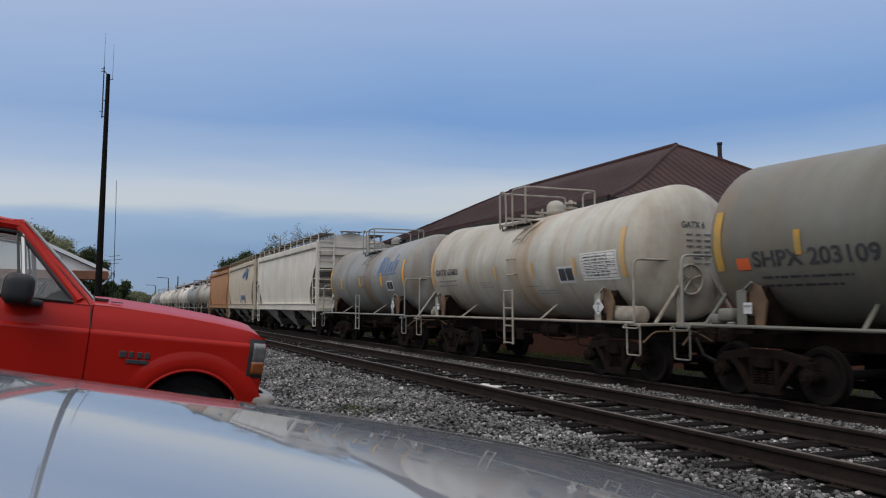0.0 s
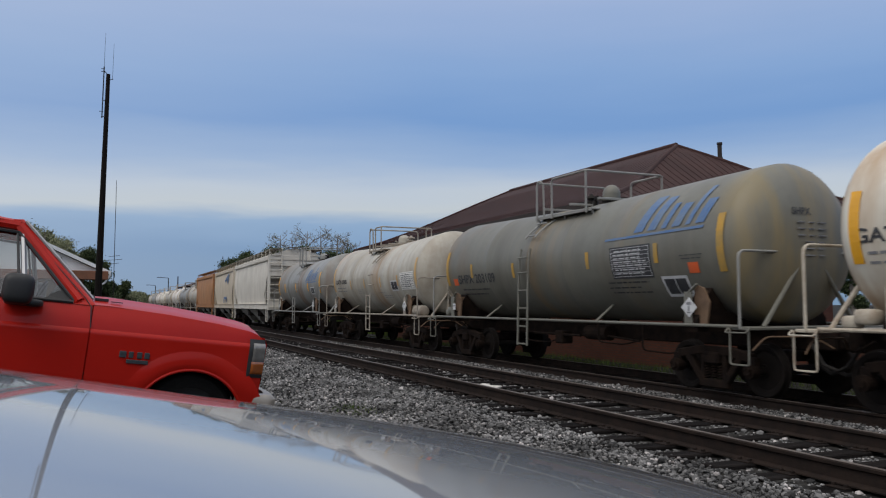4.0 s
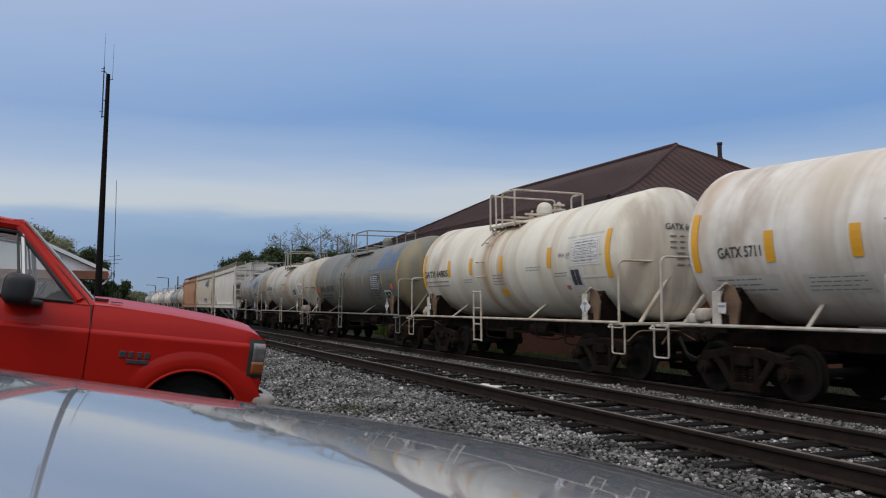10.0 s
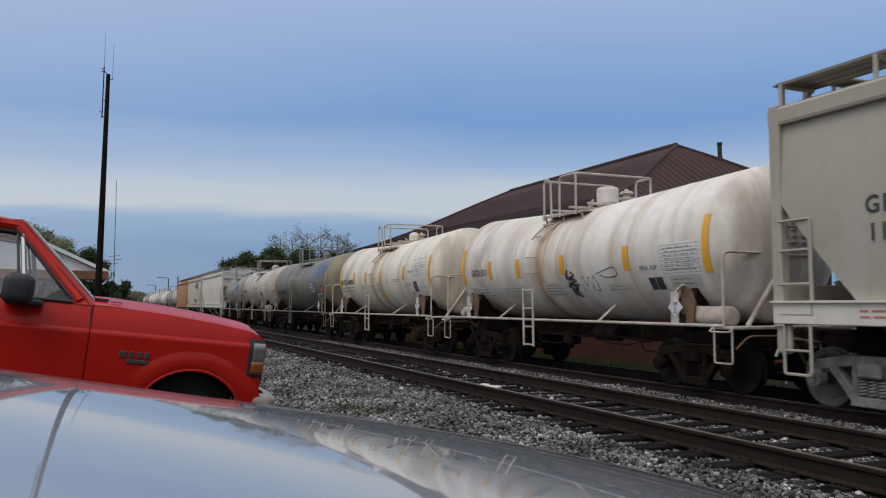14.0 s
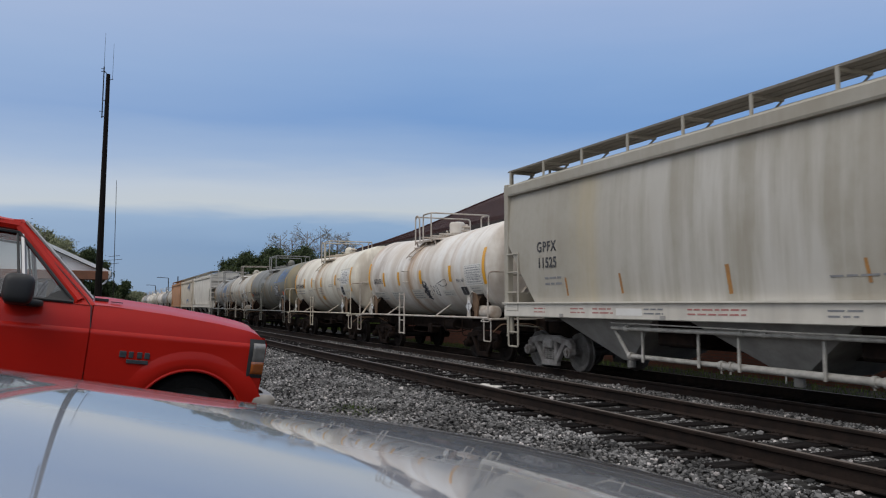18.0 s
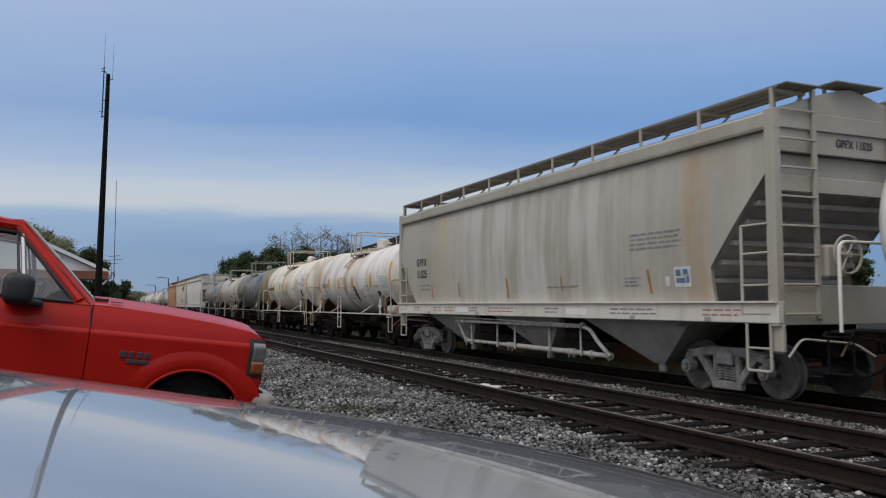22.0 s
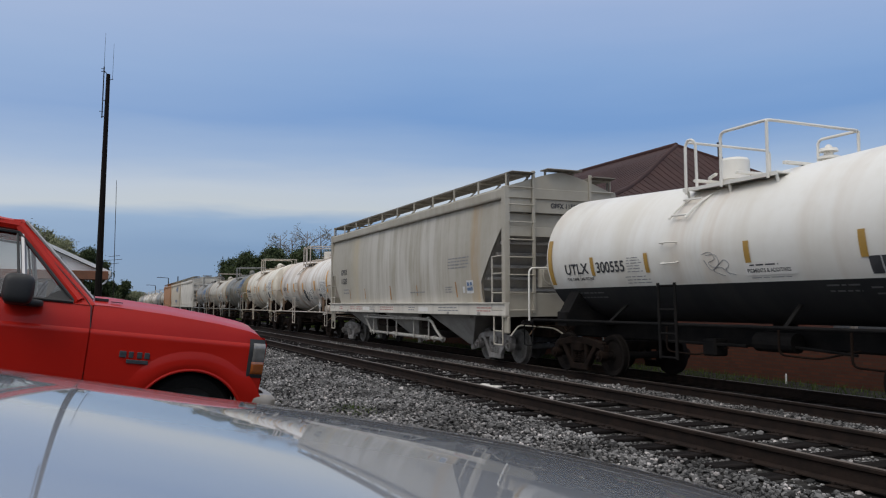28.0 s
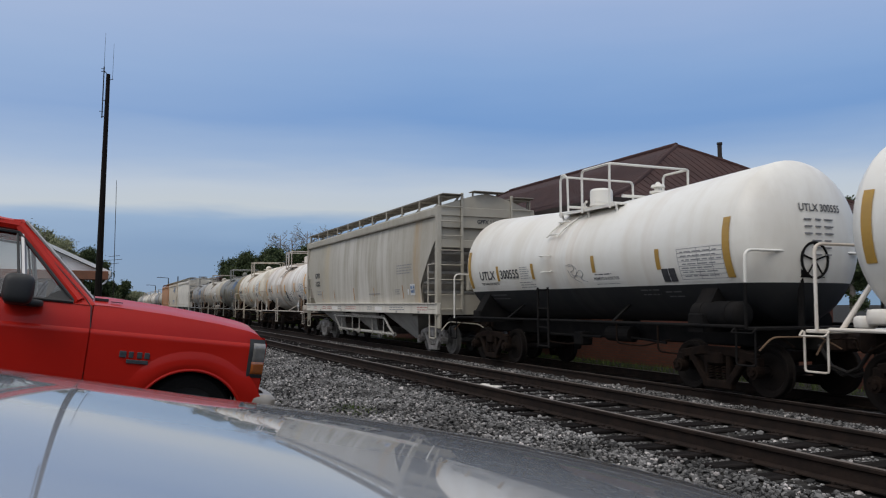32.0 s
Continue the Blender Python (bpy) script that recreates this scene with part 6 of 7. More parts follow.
def car_wheel(parent, m, r=0.355, w=0.24):
    bm = bmesh.new()
    prof = [(0.24, -w / 2), (r - 0.03, -w / 2), (r - 0.005, -w / 2 + 0.03), (r, 0), (r - 0.005, w / 2 - 0.03), (r - 0.03, w / 2), (0.24, w / 2)]
    loft(bm, [[(q * math.cos(6.2832 * j / 32), y, q * math.sin(6.2832 * j / 32)) for j in range(32)] for q, y in prof], caps=False)
    tyre = part("wheel", bm, M_TYRE, parent, "black rubber tyre on a steel rim", smooth=40)
    tyre.matrix_basis = m
    bm = bmesh.new()
    prof = [(0.245, -w / 2 + 0.01), (0.225, -w / 2 + 0.03), (0.17, -w / 2 + 0.06), (0.09, -w / 2 + 0.02), (0.001, -w / 2 + 0.01), ]
    loft(bm, [[(q * math.cos(6.2832 * j / 32), y, q * math.sin(6.2832 * j / 32)) for j in range(32)] for q, y in prof], caps=False)
    part("rim", bm, M_WHEELRIM, tyre, smooth=40)
    return tyre


def pickup():
    t = thing("pickup_truck", pose(-7.606, 0.456, 0.211) @ Matrix.Rotation(radians(91.3), 4, "Z") @ Matrix.Rotation(0.112, 4, "Y"), "red pickup truck parked nose down towards the tracks", "pickup truck")
    def side_y(z):
        pts = [(0.30, 0.90), (0.45, 0.94), (0.60, 0.962), (0.90, 0.974), (0.950, 0.979), (0.966, 0.980), (0.976, 0.977), (0.992, 0.964), (1.06, 0.955), (1.15, 0.925), (1.19, 0.90), (1.22, 0.87), (1.35, 0.81), (1.75, 0.665)]
        for (a, p), (b, q) in zip(pts, pts[1:]):
            if z <= b:
                return p + (q - p) * (z - a) / (b - a)
        return pts[-1][1]
    AX, AZ, AR = 0.15, 0.306, 0.434
    def hood_z(x):
        pts = [(-0.70, 1.205), (-0.53, 1.208), (-0.1, 1.188), (0.3, 1.155), (0.55, 1.12), (0.64, 1.09), (0.69, 1.045)]
        for (a, p), (b, q) in zip(pts, pts[1:]):
            if x <= b:
                return p + (q - p) * (x - a) / (b - a)
        return pts[-1][1]
    def low(x, ax=AX, base=0.48):
        d = abs(x - ax)
        z = base
        if d < AR:
            z = max(z, AZ + math.sqrt(AR * AR - d * d))
        return z
    def panel(x0, x1, top, bottom, s, n=40, zn=(0.0, 0.12, 0.25, 0.4, 0.5, 0.58, 0.66, 0.72, 0.80, 0.9, 1.0), crease=True):
        """Side panel between two heights, following the body's section."""
        rows = []
        for i in range(n + 1):
            x = x0 + (x1 - x0) * i / n
            zl, zt = bottom(x), top(x)
            zz = sorted(set([zl + (zt - zl) * q for q in zn]))
            keys = (0.962, 0.976, 0.992)
            # snap three rows to the body crease
            idx = [6, 7, 8]
            if crease and zl < 0.95 and zt > 1.0:
                lowz = [zl + (0.95 - zl) * q / 5 for q in range(6)]
                hi = [1.0 + (zt - 1.0) * q / 3 for q in range(1, 4)]
                zz = lowz + list(keys) + hi
            nose = 0.0 if x < 0.5 else (x - 0.5) ** 2 * 1.4
            rows.append([(x, s * (side_y(z) - nose), z) for z in zz])
        bm = bmesh.new()
        loft(bm, rows, caps=False, closed=False)
        return bm
    for s in (-1, 1):
        bm = panel(-0.654, 0.69, lambda x: hood_z(x) - 0.03, low, s)
        f = part("front_fender", bm, M_RED, t, smooth=30)
        bm = bmesh.new()
        pts = []
        for a in range(4, 177, 6):
            x, z = AX + AR * math.cos(radians(a)), AZ + AR * math.sin(radians(a))
            pts.append((x, s * (side_y(z) - 0.006), z))
        tube(bm, pts, 0.013, 8)
        part("wheel_arch_lip", bm, M_RED, f, smooth=40)
        bm = bmesh.new()
        rows = []
        for a in range(20, 161, 5):
            swell = 0.013 * min(1.0, (a - 20) / 25, (160 - a) / 25)
            row = []
            for i in range(9):
                q = AR + 0.004 + 0.17 * i / 8
                x, z = AX + q * math.cos(radians(a)), AZ + q * math.sin(radians(a))
                row.append((x, s * (side_y(z) - 0.004 + swell * math.sin(math.pi * (i / 8) ** 0.7)), z))
            rows.append(row)
        loft(bm, rows, caps=False, closed=False)
        part("wheel_arch_flare", bm, M_RED, f, smooth=50)
        bm = bmesh.new()
        loft(bm, [[(AX + (AR + 0.02) * math.cos(radians(a)), s * y, AZ + (AR + 0.02) * math.sin(radians(a))) for a in range(-5, 186, 10)] for y in (0.94, 0.45)], caps=False, closed=False)
        part("wheel_liner", bm, M_TYRE, f)
        # door: lower panel with the window frame above
        bm = panel(-1.86, -0.661, lambda x: 1.175, lambda x: 0.42, s, n=16)
        d = part("door", bm, M_RED, t, smooth=30)
        bm = bmesh.new()
        def at(x, z, o=0.0):
            return (x, s * (side_y(z) + o), z)
        frame_out = [(-0.745, 1.175), (-1.245, 1.735), (-1.86, 1.755), (-1.86, 1.175)]
        for a, b, r in (((-0.76, 1.185), (-1.255, 1.72), 0.045), ((-1.255, 1.725), (-1.86, 1.75), 0.045), ((-1.83, 1.74), (-1.83, 1.18), 0.04)):
            tube(bm, [at(a[0] + (b[0] - a[0]) * k / 6, a[1] + (b[1] - a[1]) * k / 6, -0.02) for k in range(7)], r, 8)
        part("window_frame", bm, M_RED, d, smooth=40)
        bm = bmesh.new()
        tri = [at(-0.79, 1.18, 0.0), at(-1.02, 1.18, 0.0), at(-0.975, 1.21, 0.0), at(-0.945, 1.27, 0.0), at(-0.91, 1.33, 0.0)]
        vs = [bm.verts.new(p) for p in tri]
        bm.faces.new(vs)
        rodpts = [at(-1.172, 1.18), at(-1.262, 1.66)]
        tube(bm, rodpts, 0.010, 6)
        tube(bm, [at(-0.80, 1.19, 0.004), at(-1.25, 1.67, 0.004), at(-1.82, 1.69, 0.004)], 0.012, 6)
        tube(bm, [at(-0.80, 1.18, 0.006), at(-1.84, 1.175, 0.006)], 0.014, 6)
        part("window_seal", bm, M_TRIM, d, "black rubber window seal")
        bm = bmesh.new()
        tube(bm, [at(-1.135, 1.19, -0.004), at(-1.225, 1.66, -0.004)], 0.020, 6)
        part("vent_divider", bm, M_RIM, d, "pale metal vent window divider")
        bm = bmesh.new()
        vs = [bm.verts.new(at(x, z, -0.015)) for x, z in ((-0.82, 1.18), (-1.27, 1.70), (-1.83, 1.72), (-1.83, 1.18))]
        bm.faces.new(vs)
        pane = part("window_pane", bm, M_GLASS, d)
        pane.visible_shadow = False
        bm = bmesh.new()
        box(bm, (-1.70, s * 0.985, 0.90), (0.2, 0.03, 0.07), bevel=0.01)
        part("door_handle", bm, M_TRIM, d)
        bm = bmesh.new()
        mx = -1.20
        pillow(bm, (mx + 0.03, s * 1.13, 1.235), (0.205, 0.20, 0.225), 0.55)
        pillow(bm, (mx + 0.07, s * 1.0, 1.145), (0.26, 0.22, 0.06), 0.5)
        part("side_mirror", bm, M_TRIM, t, "large black plastic door mirror", smooth=60)
        # lamps at the corner
        def lamp(name, x0, x1, z0, z1, off, material, parent, label=""):
            """A lamp glass wrapped round the corner of the fender."""
            bm = panel(x0, x1, lambda x: z1, lambda x: z0, s, n=12, zn=(0.0, 0.08, 0.2, 0.35, 0.5, 0.65, 0.8, 0.92, 1.0), crease=False)
            zm, h, xm, w = (z0 + z1) / 2, (z1 - z0) / 2, (x0 + x1) / 2, (x1 - x0) / 2
            for v in bm.verts:
                round_off = max(abs(v.co.z - zm) / h, abs(v.co.x - xm) / w if v.co.x < xm else 0.0)
                v.co.y += s * (off - 0.010 * max(0.0, round_off - 0.7) / 0.3)
            bmesh.ops.solidify(bm, geom=bm.faces[:], thickness=0.025)
            return part(name, bm, material, parent, label, smooth=50)
        hl = lamp("headlight", 0.560, 0.694, 0.715, 1.030, 0.014, M_TRIM, t, "headlight with clear lens over an amber lens in a black bezel")
        lamp("clear_lens", 0.592, 0.697, 0.848, 0.998, 0.024, M_LENS, hl)
        lamp("amber_lens", 0.588, 0.697, 0.745, 0.846, 0.024, M_AMBER, hl)
        # badge, unlettered
        bm = bmesh.new()
        for k, w in ((-0.43, 0.06), (-0.36, 0.04), (-0.30, 0.045), (-0.245, 0.045)):
            box(bm, (k + w / 2, s * 0.974, 0.822), (w * 0.85, 0.012, 0.05), bevel=0.004)
        box(bm, (-0.29, s * 0.973, 0.77), (0.16, 0.012, 0.03), bevel=0.003)
        part("badge", bm, M_BADGE, t, "small dark fender badge")
        # bed side
        bm = panel(-4.05, -1.90, lambda x: 1.17, lambda x: low(x, -2.82, 0.46), s, n=40)
        part("bed_side", bm, M_RED, t, smooth=30)
        for x in (AX, -2.82):
            car_wheel(t, pose(x, s * 0.80, 0.36, 0, 0, 0 if s < 0 else 180))
    # hood
    bm = bmesh.new()
    rows = []
    for i in range(25):
        x = -0.70 + 1.39 * i / 24
        z = hood_z(x)
        nose = 0.0 if x < 0.5 else (x - 0.5) ** 2 * 1.4
        w = 0.915 - nose
        rows.append([(x + 0.02 * (1 - abs(v)) * (i / 24), w * v, z - 0.03 * abs(v) ** 6 + 0.035 * (1 - v * v) + (0.012 if abs(v) < 0.45 else 0)) for v in [-1, -0.97, -0.9, -0.75, -0.5, -0.44, -0.2, 0, 0.2, 0.44, 0.5, 0.75, 0.9, 0.97, 1]])
    loft(bm, rows, caps=False, closed=False)
    part("hood", bm, M_RED, t, smooth=40)
    # nose panel, grille, bumper
    bm = bmesh.new()
    loft(bm, [[(0.69, -0.90, 1.045), (0.69, 0.90, 1.045)], [(0.715, -0.9, 1.0), (0.715, 0.9, 1.0)], [(0.70, -0.90, 0.66), (0.70, 0.90, 0.66)], [(0.64, -0.9, 0.60), (0.64, 0.9, 0.60)]], caps=False, closed=False)
    part("nose_panel", bm, M_RED, t)
    bm = bmesh.new()
    box(bm, (0.705, 0, 0.87), (0.05, 1.26, 0.25), bevel=0.01)
    g = part("grille", bm, M_TRIM, t)
    for k in range(4):
        bm = bmesh.new()
        box(bm, (0.735, 0, 0.78 + k * 0.06), (0.02, 1.24, 0.015))
        part("grille_bar", bm, M_CHROME, g)
    bm = bmesh.new()
    path = [(0.60, -0.93), (0.65, -0.955), (0.72, -0.962), (0.79, -0.94), (0.84, -0.88), (0.86, -0.78), (0.88, -0.6), (0.885, 0), (0.88, 0.6), (0.86, 0.78), (0.84, 0.88), (0.79, 0.94), (0.72, 0.962), (0.65, 0.955), (0.60, 0.93)]
    loft(bm, [[(x - 0.05, y * 0.96, 0.44), (x, y, 0.465), (x + 0.005, y * 1.0, 0.545), (x - 0.03, y * 0.985, 0.580), (x - 0.09, y * 0.93, 0.583), (x - 0.10, y * 0.92, 0.465)] for x, y in path])
    part("front_bumper", bm, M_CHROME, t, "dull scratched chrome front bumper", smooth=40)
    # cab top
    bm = bmesh.new()
    rows = []
    for x, z, k in ((-1.235, 1.745, 0.93), (-1.29, 1.79, 0.97), (-1.45, 1.812, 1), (-1.75, 1.815, 1), (-1.88, 1.80, 0.98), (-1.93, 1.75, 0.95)):
        rows.append([(x, 0.70 * k * v, z - 0.045 * abs(v) ** 4) for v in (-1, -0.95, -0.8, -0.4, 0, 0.4, 0.8, 0.95, 1)])
    loft(bm, rows, caps=False, closed=False)
    part("cab_roof", bm, M_RED, t, smooth=40)
    for s in (-1, 1):
        bm = bmesh.new()
        rows = []
        for i in range(13):
            k = i / 12
            z = 1.17 + 0.60 * k
            xf, xb, y = -0.64 - 0.60 * k, -0.825 - 0.50 * k, side_y(z) + 0.006
            rows.append([(xf, s * (y - 0.05), z + 0.012), (xf - 0.006, s * (y - 0.012), z + 0.008), (xf - 0.02, s * y, z), ((xf + xb) / 2, s * (y + 0.003), z), (xb + 0.02, s * y, z), (xb, s * (y - 0.03), z)])
        loft(bm, rows)
        part("windscreen_pillar", bm, M_RED, t, smooth=50)
        bm = bmesh.new()
        tube(bm, [(-0.657, s * (side_y(0.9) + 0.002), 1.0), (-0.672, s * (side_y(1.16) + 0.004), 1.16), (-0.72, s * (side_y(1.21) + 0.009), 1.22), (-1.0, s * (side_y(1.48) + 0.009), 1.49), (-1.245, s * (side_y(1.71) + 0.009), 1.715)], 0.004, 5)
        part("door_seam", bm, M_TRIM, t)
        bm = bmesh.new()
        tube(bm, [(-0.665, s * 0.80, 1.22), (-0.945, s * 0.74, 1.50), (-1.22, s * 0.66, 1.765)], 0.014, 6)
        part("windscreen_trim", bm, M_RIM, t, "pale strip along the windscreen")
    bm = bmesh.new()
    vs = [bm.verts.new(p) for p in ((-0.68, -0.79, 1.21), (-0.68, 0.79, 1.21), (-1.24, 0.66, 1.745), (-1.24, -0.66, 1.745))]
    bm.faces.new(vs)
    ws = part("windscreen", bm, M_GLASS, t)
    ws.visible_shadow = False
    bm = bmesh.new()
    loft(bm, [[(-1.91, -0.93, 0.5), (-1.91, 0.93, 0.5)], [(-1.91, -0.88, 1.2), (-1.91, 0.88, 1.2)]], caps=False, closed=False)
    for y in (-0.62, 0.62):
        box(bm, (-1.91, y, 1.48), (0.03, 0.16, 0.56))
    box(bm, (-1.91, 0, 1.72), (0.03, 1.2, 0.1))
    part("cab_back", bm, M_RED, t)
    bm = bmesh.new()
    box(bm, (-1.91, 0, 1.44), (0.01, 1.08, 0.48))
    rw = part("rear_window", bm, M_GLASS, t)
    rw.visible_shadow = False
    bm = bmesh.new()
    box(bm, (-1.55, 0, 0.86), (0.5, 1.5, 0.16), bevel=0.05)
    box(bm, (-1.80, 0, 1.13), (0.14, 1.5, 0.55), Matrix.Rotation(radians(-8), 4, "Y"), 0.05)
    part("bench_seat", bm, M_SEAT, t)
    bm = bmesh.new()
    box(bm, (-0.86, 0, 1.10), (0.36, 1.6, 0.18), bevel=0.04)
    part("dashboard", bm, M_SEAT, t)
    bm = bmesh.new()
    tube(bm, [(-1.12 + 0.07 * math.sin(6.2832 * k / 20), 0.42 + 0.19 * math.cos(6.2832 * k / 20), 1.17 + 0.17 * math.sin(6.2832 * k / 20)) for k in range(21)], 0.014, 6)
    part("steering_wheel", bm, M_TRIM, t)
    bm = bmesh.new()
    box(bm, (-1.15, 0.0, 1.60), (0.03, 0.22, 0.06), bevel=0.01)
    part("rear_view_mirror", bm, M_TRIM, t)
    # wipers and washer
    for y in (-0.45, 0.25):
        bm = bmesh.new()
        tube(bm, [(-0.66, y - 0.28, 1.235), (-0.74, y, 1.28), (-0.70, y + 0.3, 1.25)], 0.010, 5)
        part("wiper", bm, M_TRIM, t)
    bm = bmesh.new()
    box(bm, (-0.60, 0, 1.222), (0.10, 1.5, 0.02))
    part("cowl_grille", bm, M_TRIM, t)
    bm = bmesh.new()
    box(bm, (-0.49, -0.80, 1.213), (0.09, 0.02, 0.008), bevel=0.002)
    part("washer_nozzle", bm, M_TRIM, t)
    # bed floor and tailgate, chassis
    bm = bmesh.new()
    box(bm, (-2.98, 0, 0.72), (2.1, 1.8, 0.04))
    box(bm, (-1.94, 0, 0.95), (0.03, 1.8, 0.44))
    part("bed_floor", bm, M_RED, t)
    bm = bmesh.new()
    box(bm, (-4.05, 0, 0.92), (0.05, 1.86, 0.5), bevel=0.02)
    part("tailgate", bm, M_RED, t)
    bm = bmesh.new()
    for y in (-0.42, 0.42):
        box(bm, (-1.7, y, 0.48), (4.5, 0.09, 0.16))
    box(bm, (0.2, 0, 0.72), (0.7, 0.8, 0.5), bevel=0.05)
    box(bm, (-2.82, 0, 0.36), (0.15, 1.4, 0.15), bevel=0.04)
    box(bm, (0.15, 0, 0.36), (0.15, 1.4, 0.12), bevel=0.04)
    part("chassis", bm, M_TRIM, t)
    return t


pickup()

# ---- silver car under the camera ----
M_SILVER = mat("silver_car_paint", (0.25, 0.255, 0.265), 0.45, 0.3, second=(0.235, 0.24, 0.25), scale=2, amount=0.4, coat=1.0, coat_rough=0.028, coat_ior=2.35)
HK = 0.8


def hood_height(x, y):
    """Crowned hood sheet, falling away towards the nose and the far fender."""
    u, v = y / 1.028 / HK, (x + 0.1242 * y) / 1.135 / HK
    z = 1.22531 - 0.09929 * u - 0.04444 * v - 0.04492 * u * u + 0.04189 * u * v - 0.00085 * v * v - 0.01126 * u**3 - 0.02084 * u * u * v - 0.00013 * u * v * v + 0.0083 * v**3
    return EYE.z + HK * (z - EYE.z)


def silver_car():
    t = thing("silver_car", pose(-1.47, 0, 0), "silver-grey car with a glossy clean hood facing the tracks", "car")
    cx = -1.47
    y0, y1, hw = -0.50, 1.46, 1.02
    def z_at(x, y):
        return hood_height(x + cx, y)
    bm = bmesh.new()
    nxh, nyh = 130, 130
    rows = []
    for i in range(nyh + 1):
        y = y0 + (y1 - y0) * i / nyh
        rows.append([(-hw + 2 * hw * j / nxh, y, z_at(-hw + 2 * hw * j / nxh, y)) for j in range(nxh + 1)])
    # nose rolls over
    for a in range(1, 8):
        k = a / 7
        rows.append([(x, y + 0.22 * math.sin(k * 1.57), z - 0.09 * k - 0.22 * (1 - math.cos(k * 1.57))) for x, y, z in rows[nyh]])
    loft(bm, rows, caps=False, closed=False)
    for f in bm.faces:
        if f.normal.z < 0 and f.calc_center_median().y < y1 - 0.1:
            f.normal_flip()
    part("hood", bm, M_SILVER, t, "smooth glossy silver hood mirroring the sky", smooth=180)
    def gz(y):
        return 0.26 - 0.112 * max(-4.0, min(y, 2.75))
    for s in (-1, 1):
        # fender and side in one sweep from nose to tail, wheel openings left in the lower edge
        bm = bmesh.new()
        rows = []
        n = 90
        for i in range(n + 1):
            y = 1.63 - 4.75 * i / n
            g = gz(y)
            top = z_at(s * hw, max(min(y, y1), y0)) - (0.0 if y > y0 else 0.0) - (max(0, y - y1) * 0.9)
            if y < y0:
                top = z_at(s * hw, y0) + 0.112 * (y0 - y)
            lo = g + 0.22
            for wy in (0.80, -1.90):
                d = abs(y - wy)
                if d < 0.37:
                    lo = max(lo, g + 0.32 + math.sqrt(0.37 ** 2 - d * d))
            nose = 0.0 if y < 1.1 else (y - 1.1) ** 2 * 0.5
            tail = 0.0 if y > -2.6 else (y + 2.6) ** 2 * 0.4
            w = hw - nose - tail
            prof = [(w - 0.0, 1.0), (w + 0.018, 0.93), (w + 0.035, 0.8), (w + 0.045, 0.55), (w + 0.03, 0.25), (w + 0.0, 0.0)]
            rows.append([(s * p, y, lo + (top - lo) * q) for p, q in prof])
        loft(bm, rows, caps=False, closed=False)
        part("body_side", bm, M_SILVER, t, smooth=40)
        for wy in (0.80, -1.90):
            car_wheel(t, pose(s * (hw - 0.11), wy, gz(wy) + 0.32, 0, 0, 90 if s > 0 else -90), 0.32, 0.21)
        # headlamp
        bm = bmesh.new()
        box(bm, (s * 0.66, 1.58, z_at(0, y1) - 0.22), (0.40, 0.14, 0.15), bevel=0.05)
        part("headlight", bm, M_LENS, t)
        # side glass
        bm = bmesh.new()
        zb = z_at(s * hw, y0)
        vs = [bm.verts.new(p) for p in ((s * 0.88, -0.55, zb + 0.03), (s * 0.70, -1.35, zb + 0.47), (s * 0.68, -2.1, zb + 0.55), (s * 0.86, -2.6, zb + 0.28))]
        bm.faces.new(vs)
        part("side_window", bm, M_TRIM, t)
        bm = bmesh.new()
        box(bm, (s * 1.0, -0.85, zb + 0.1), (0.2, 0.1, 0.14), bevel=0.04)
        part("side_mirror", bm, M_SILVER, t, smooth=40)
    zb = z_at(0, y0)
    bm = bmesh.new()
    loft(bm, [[(-0.86, y0, zb - 0.02), (0.86, y0, zb - 0.02)], [(-0.70, -1.35, zb + 0.46), (0.70, -1.35, zb + 0.46)]], caps=False, closed=False)
    part("windscreen", bm, M_TRIM, t)
    bm = bmesh.new()
    loft(bm, [[(0.70 * v, y, zb + h - 0.04 * v * v) for v in (-1, -0.8, -0.4, 0, 0.4, 0.8, 1)] for y, h in ((-1.33, 0.46), (-1.5, 0.52), (-1.8, 0.57), (-2.1, 0.56), (-2.3, 0.52))], caps=False, closed=False)
    part("roof", bm, M_SILVER, t, smooth=40)
    bm = bmesh.new()
    loft(bm, [[(-0.70, -2.28, zb + 0.50), (0.70, -2.28, zb + 0.50)], [(-0.84, -2.75, zb + 0.24), (0.84, -2.75, zb + 0.24)]], caps=False, closed=False)
    part("rear_window", bm, M_TRIM, t)
    bm = bmesh.new()
    loft(bm, [[(0.9 * v, y, z) for v in (-1, -0.5, 0, 0.5, 1)] for y, z in ((-2.7, zb + 0.26), (-3.05, zb + 0.24), (-3.12, zb + 0.1), (-3.14, zb - 0.35))], caps=False, closed=False)
    part("trunk_lid", bm, M_SILVER, t, smooth=40)
    bm = bmesh.new()
    box(bm, (0, 1.60, 0.48), (1.70, 0.18, 0.30), bevel=0.07)
    part("front_bumper", bm, M_SILVER, t, smooth=40)
    bm = bmesh.new()
    box(bm, (0, 1.60, z_at(0, y1) - 0.23), (0.86, 0.10, 0.13), bevel=0.02)
    part("grille", bm, M_TRIM, t)
    bm = bmesh.new()
    box(bm, (0, -0.8, 0.52), (1.5, 4.2, 0.12))
    part("underbody", bm, M_TRIM, t)
    return t


silver_car()


# ---- white house beyond the lot ----
RIGHT = Vector((math.sin(radians(YAW)), math.cos(radians(YAW)), 0))
AHEAD = Vector((FWD.x, FWD.y, 0)).normalized()


def spot(depth, px, z=0.0):
    """A place by its distance ahead and its bearing (px: sideways slope times 1000)."""
    p = AHEAD * depth + RIGHT * depth * px / 1000
    return Vector((p.x, p.y, z))


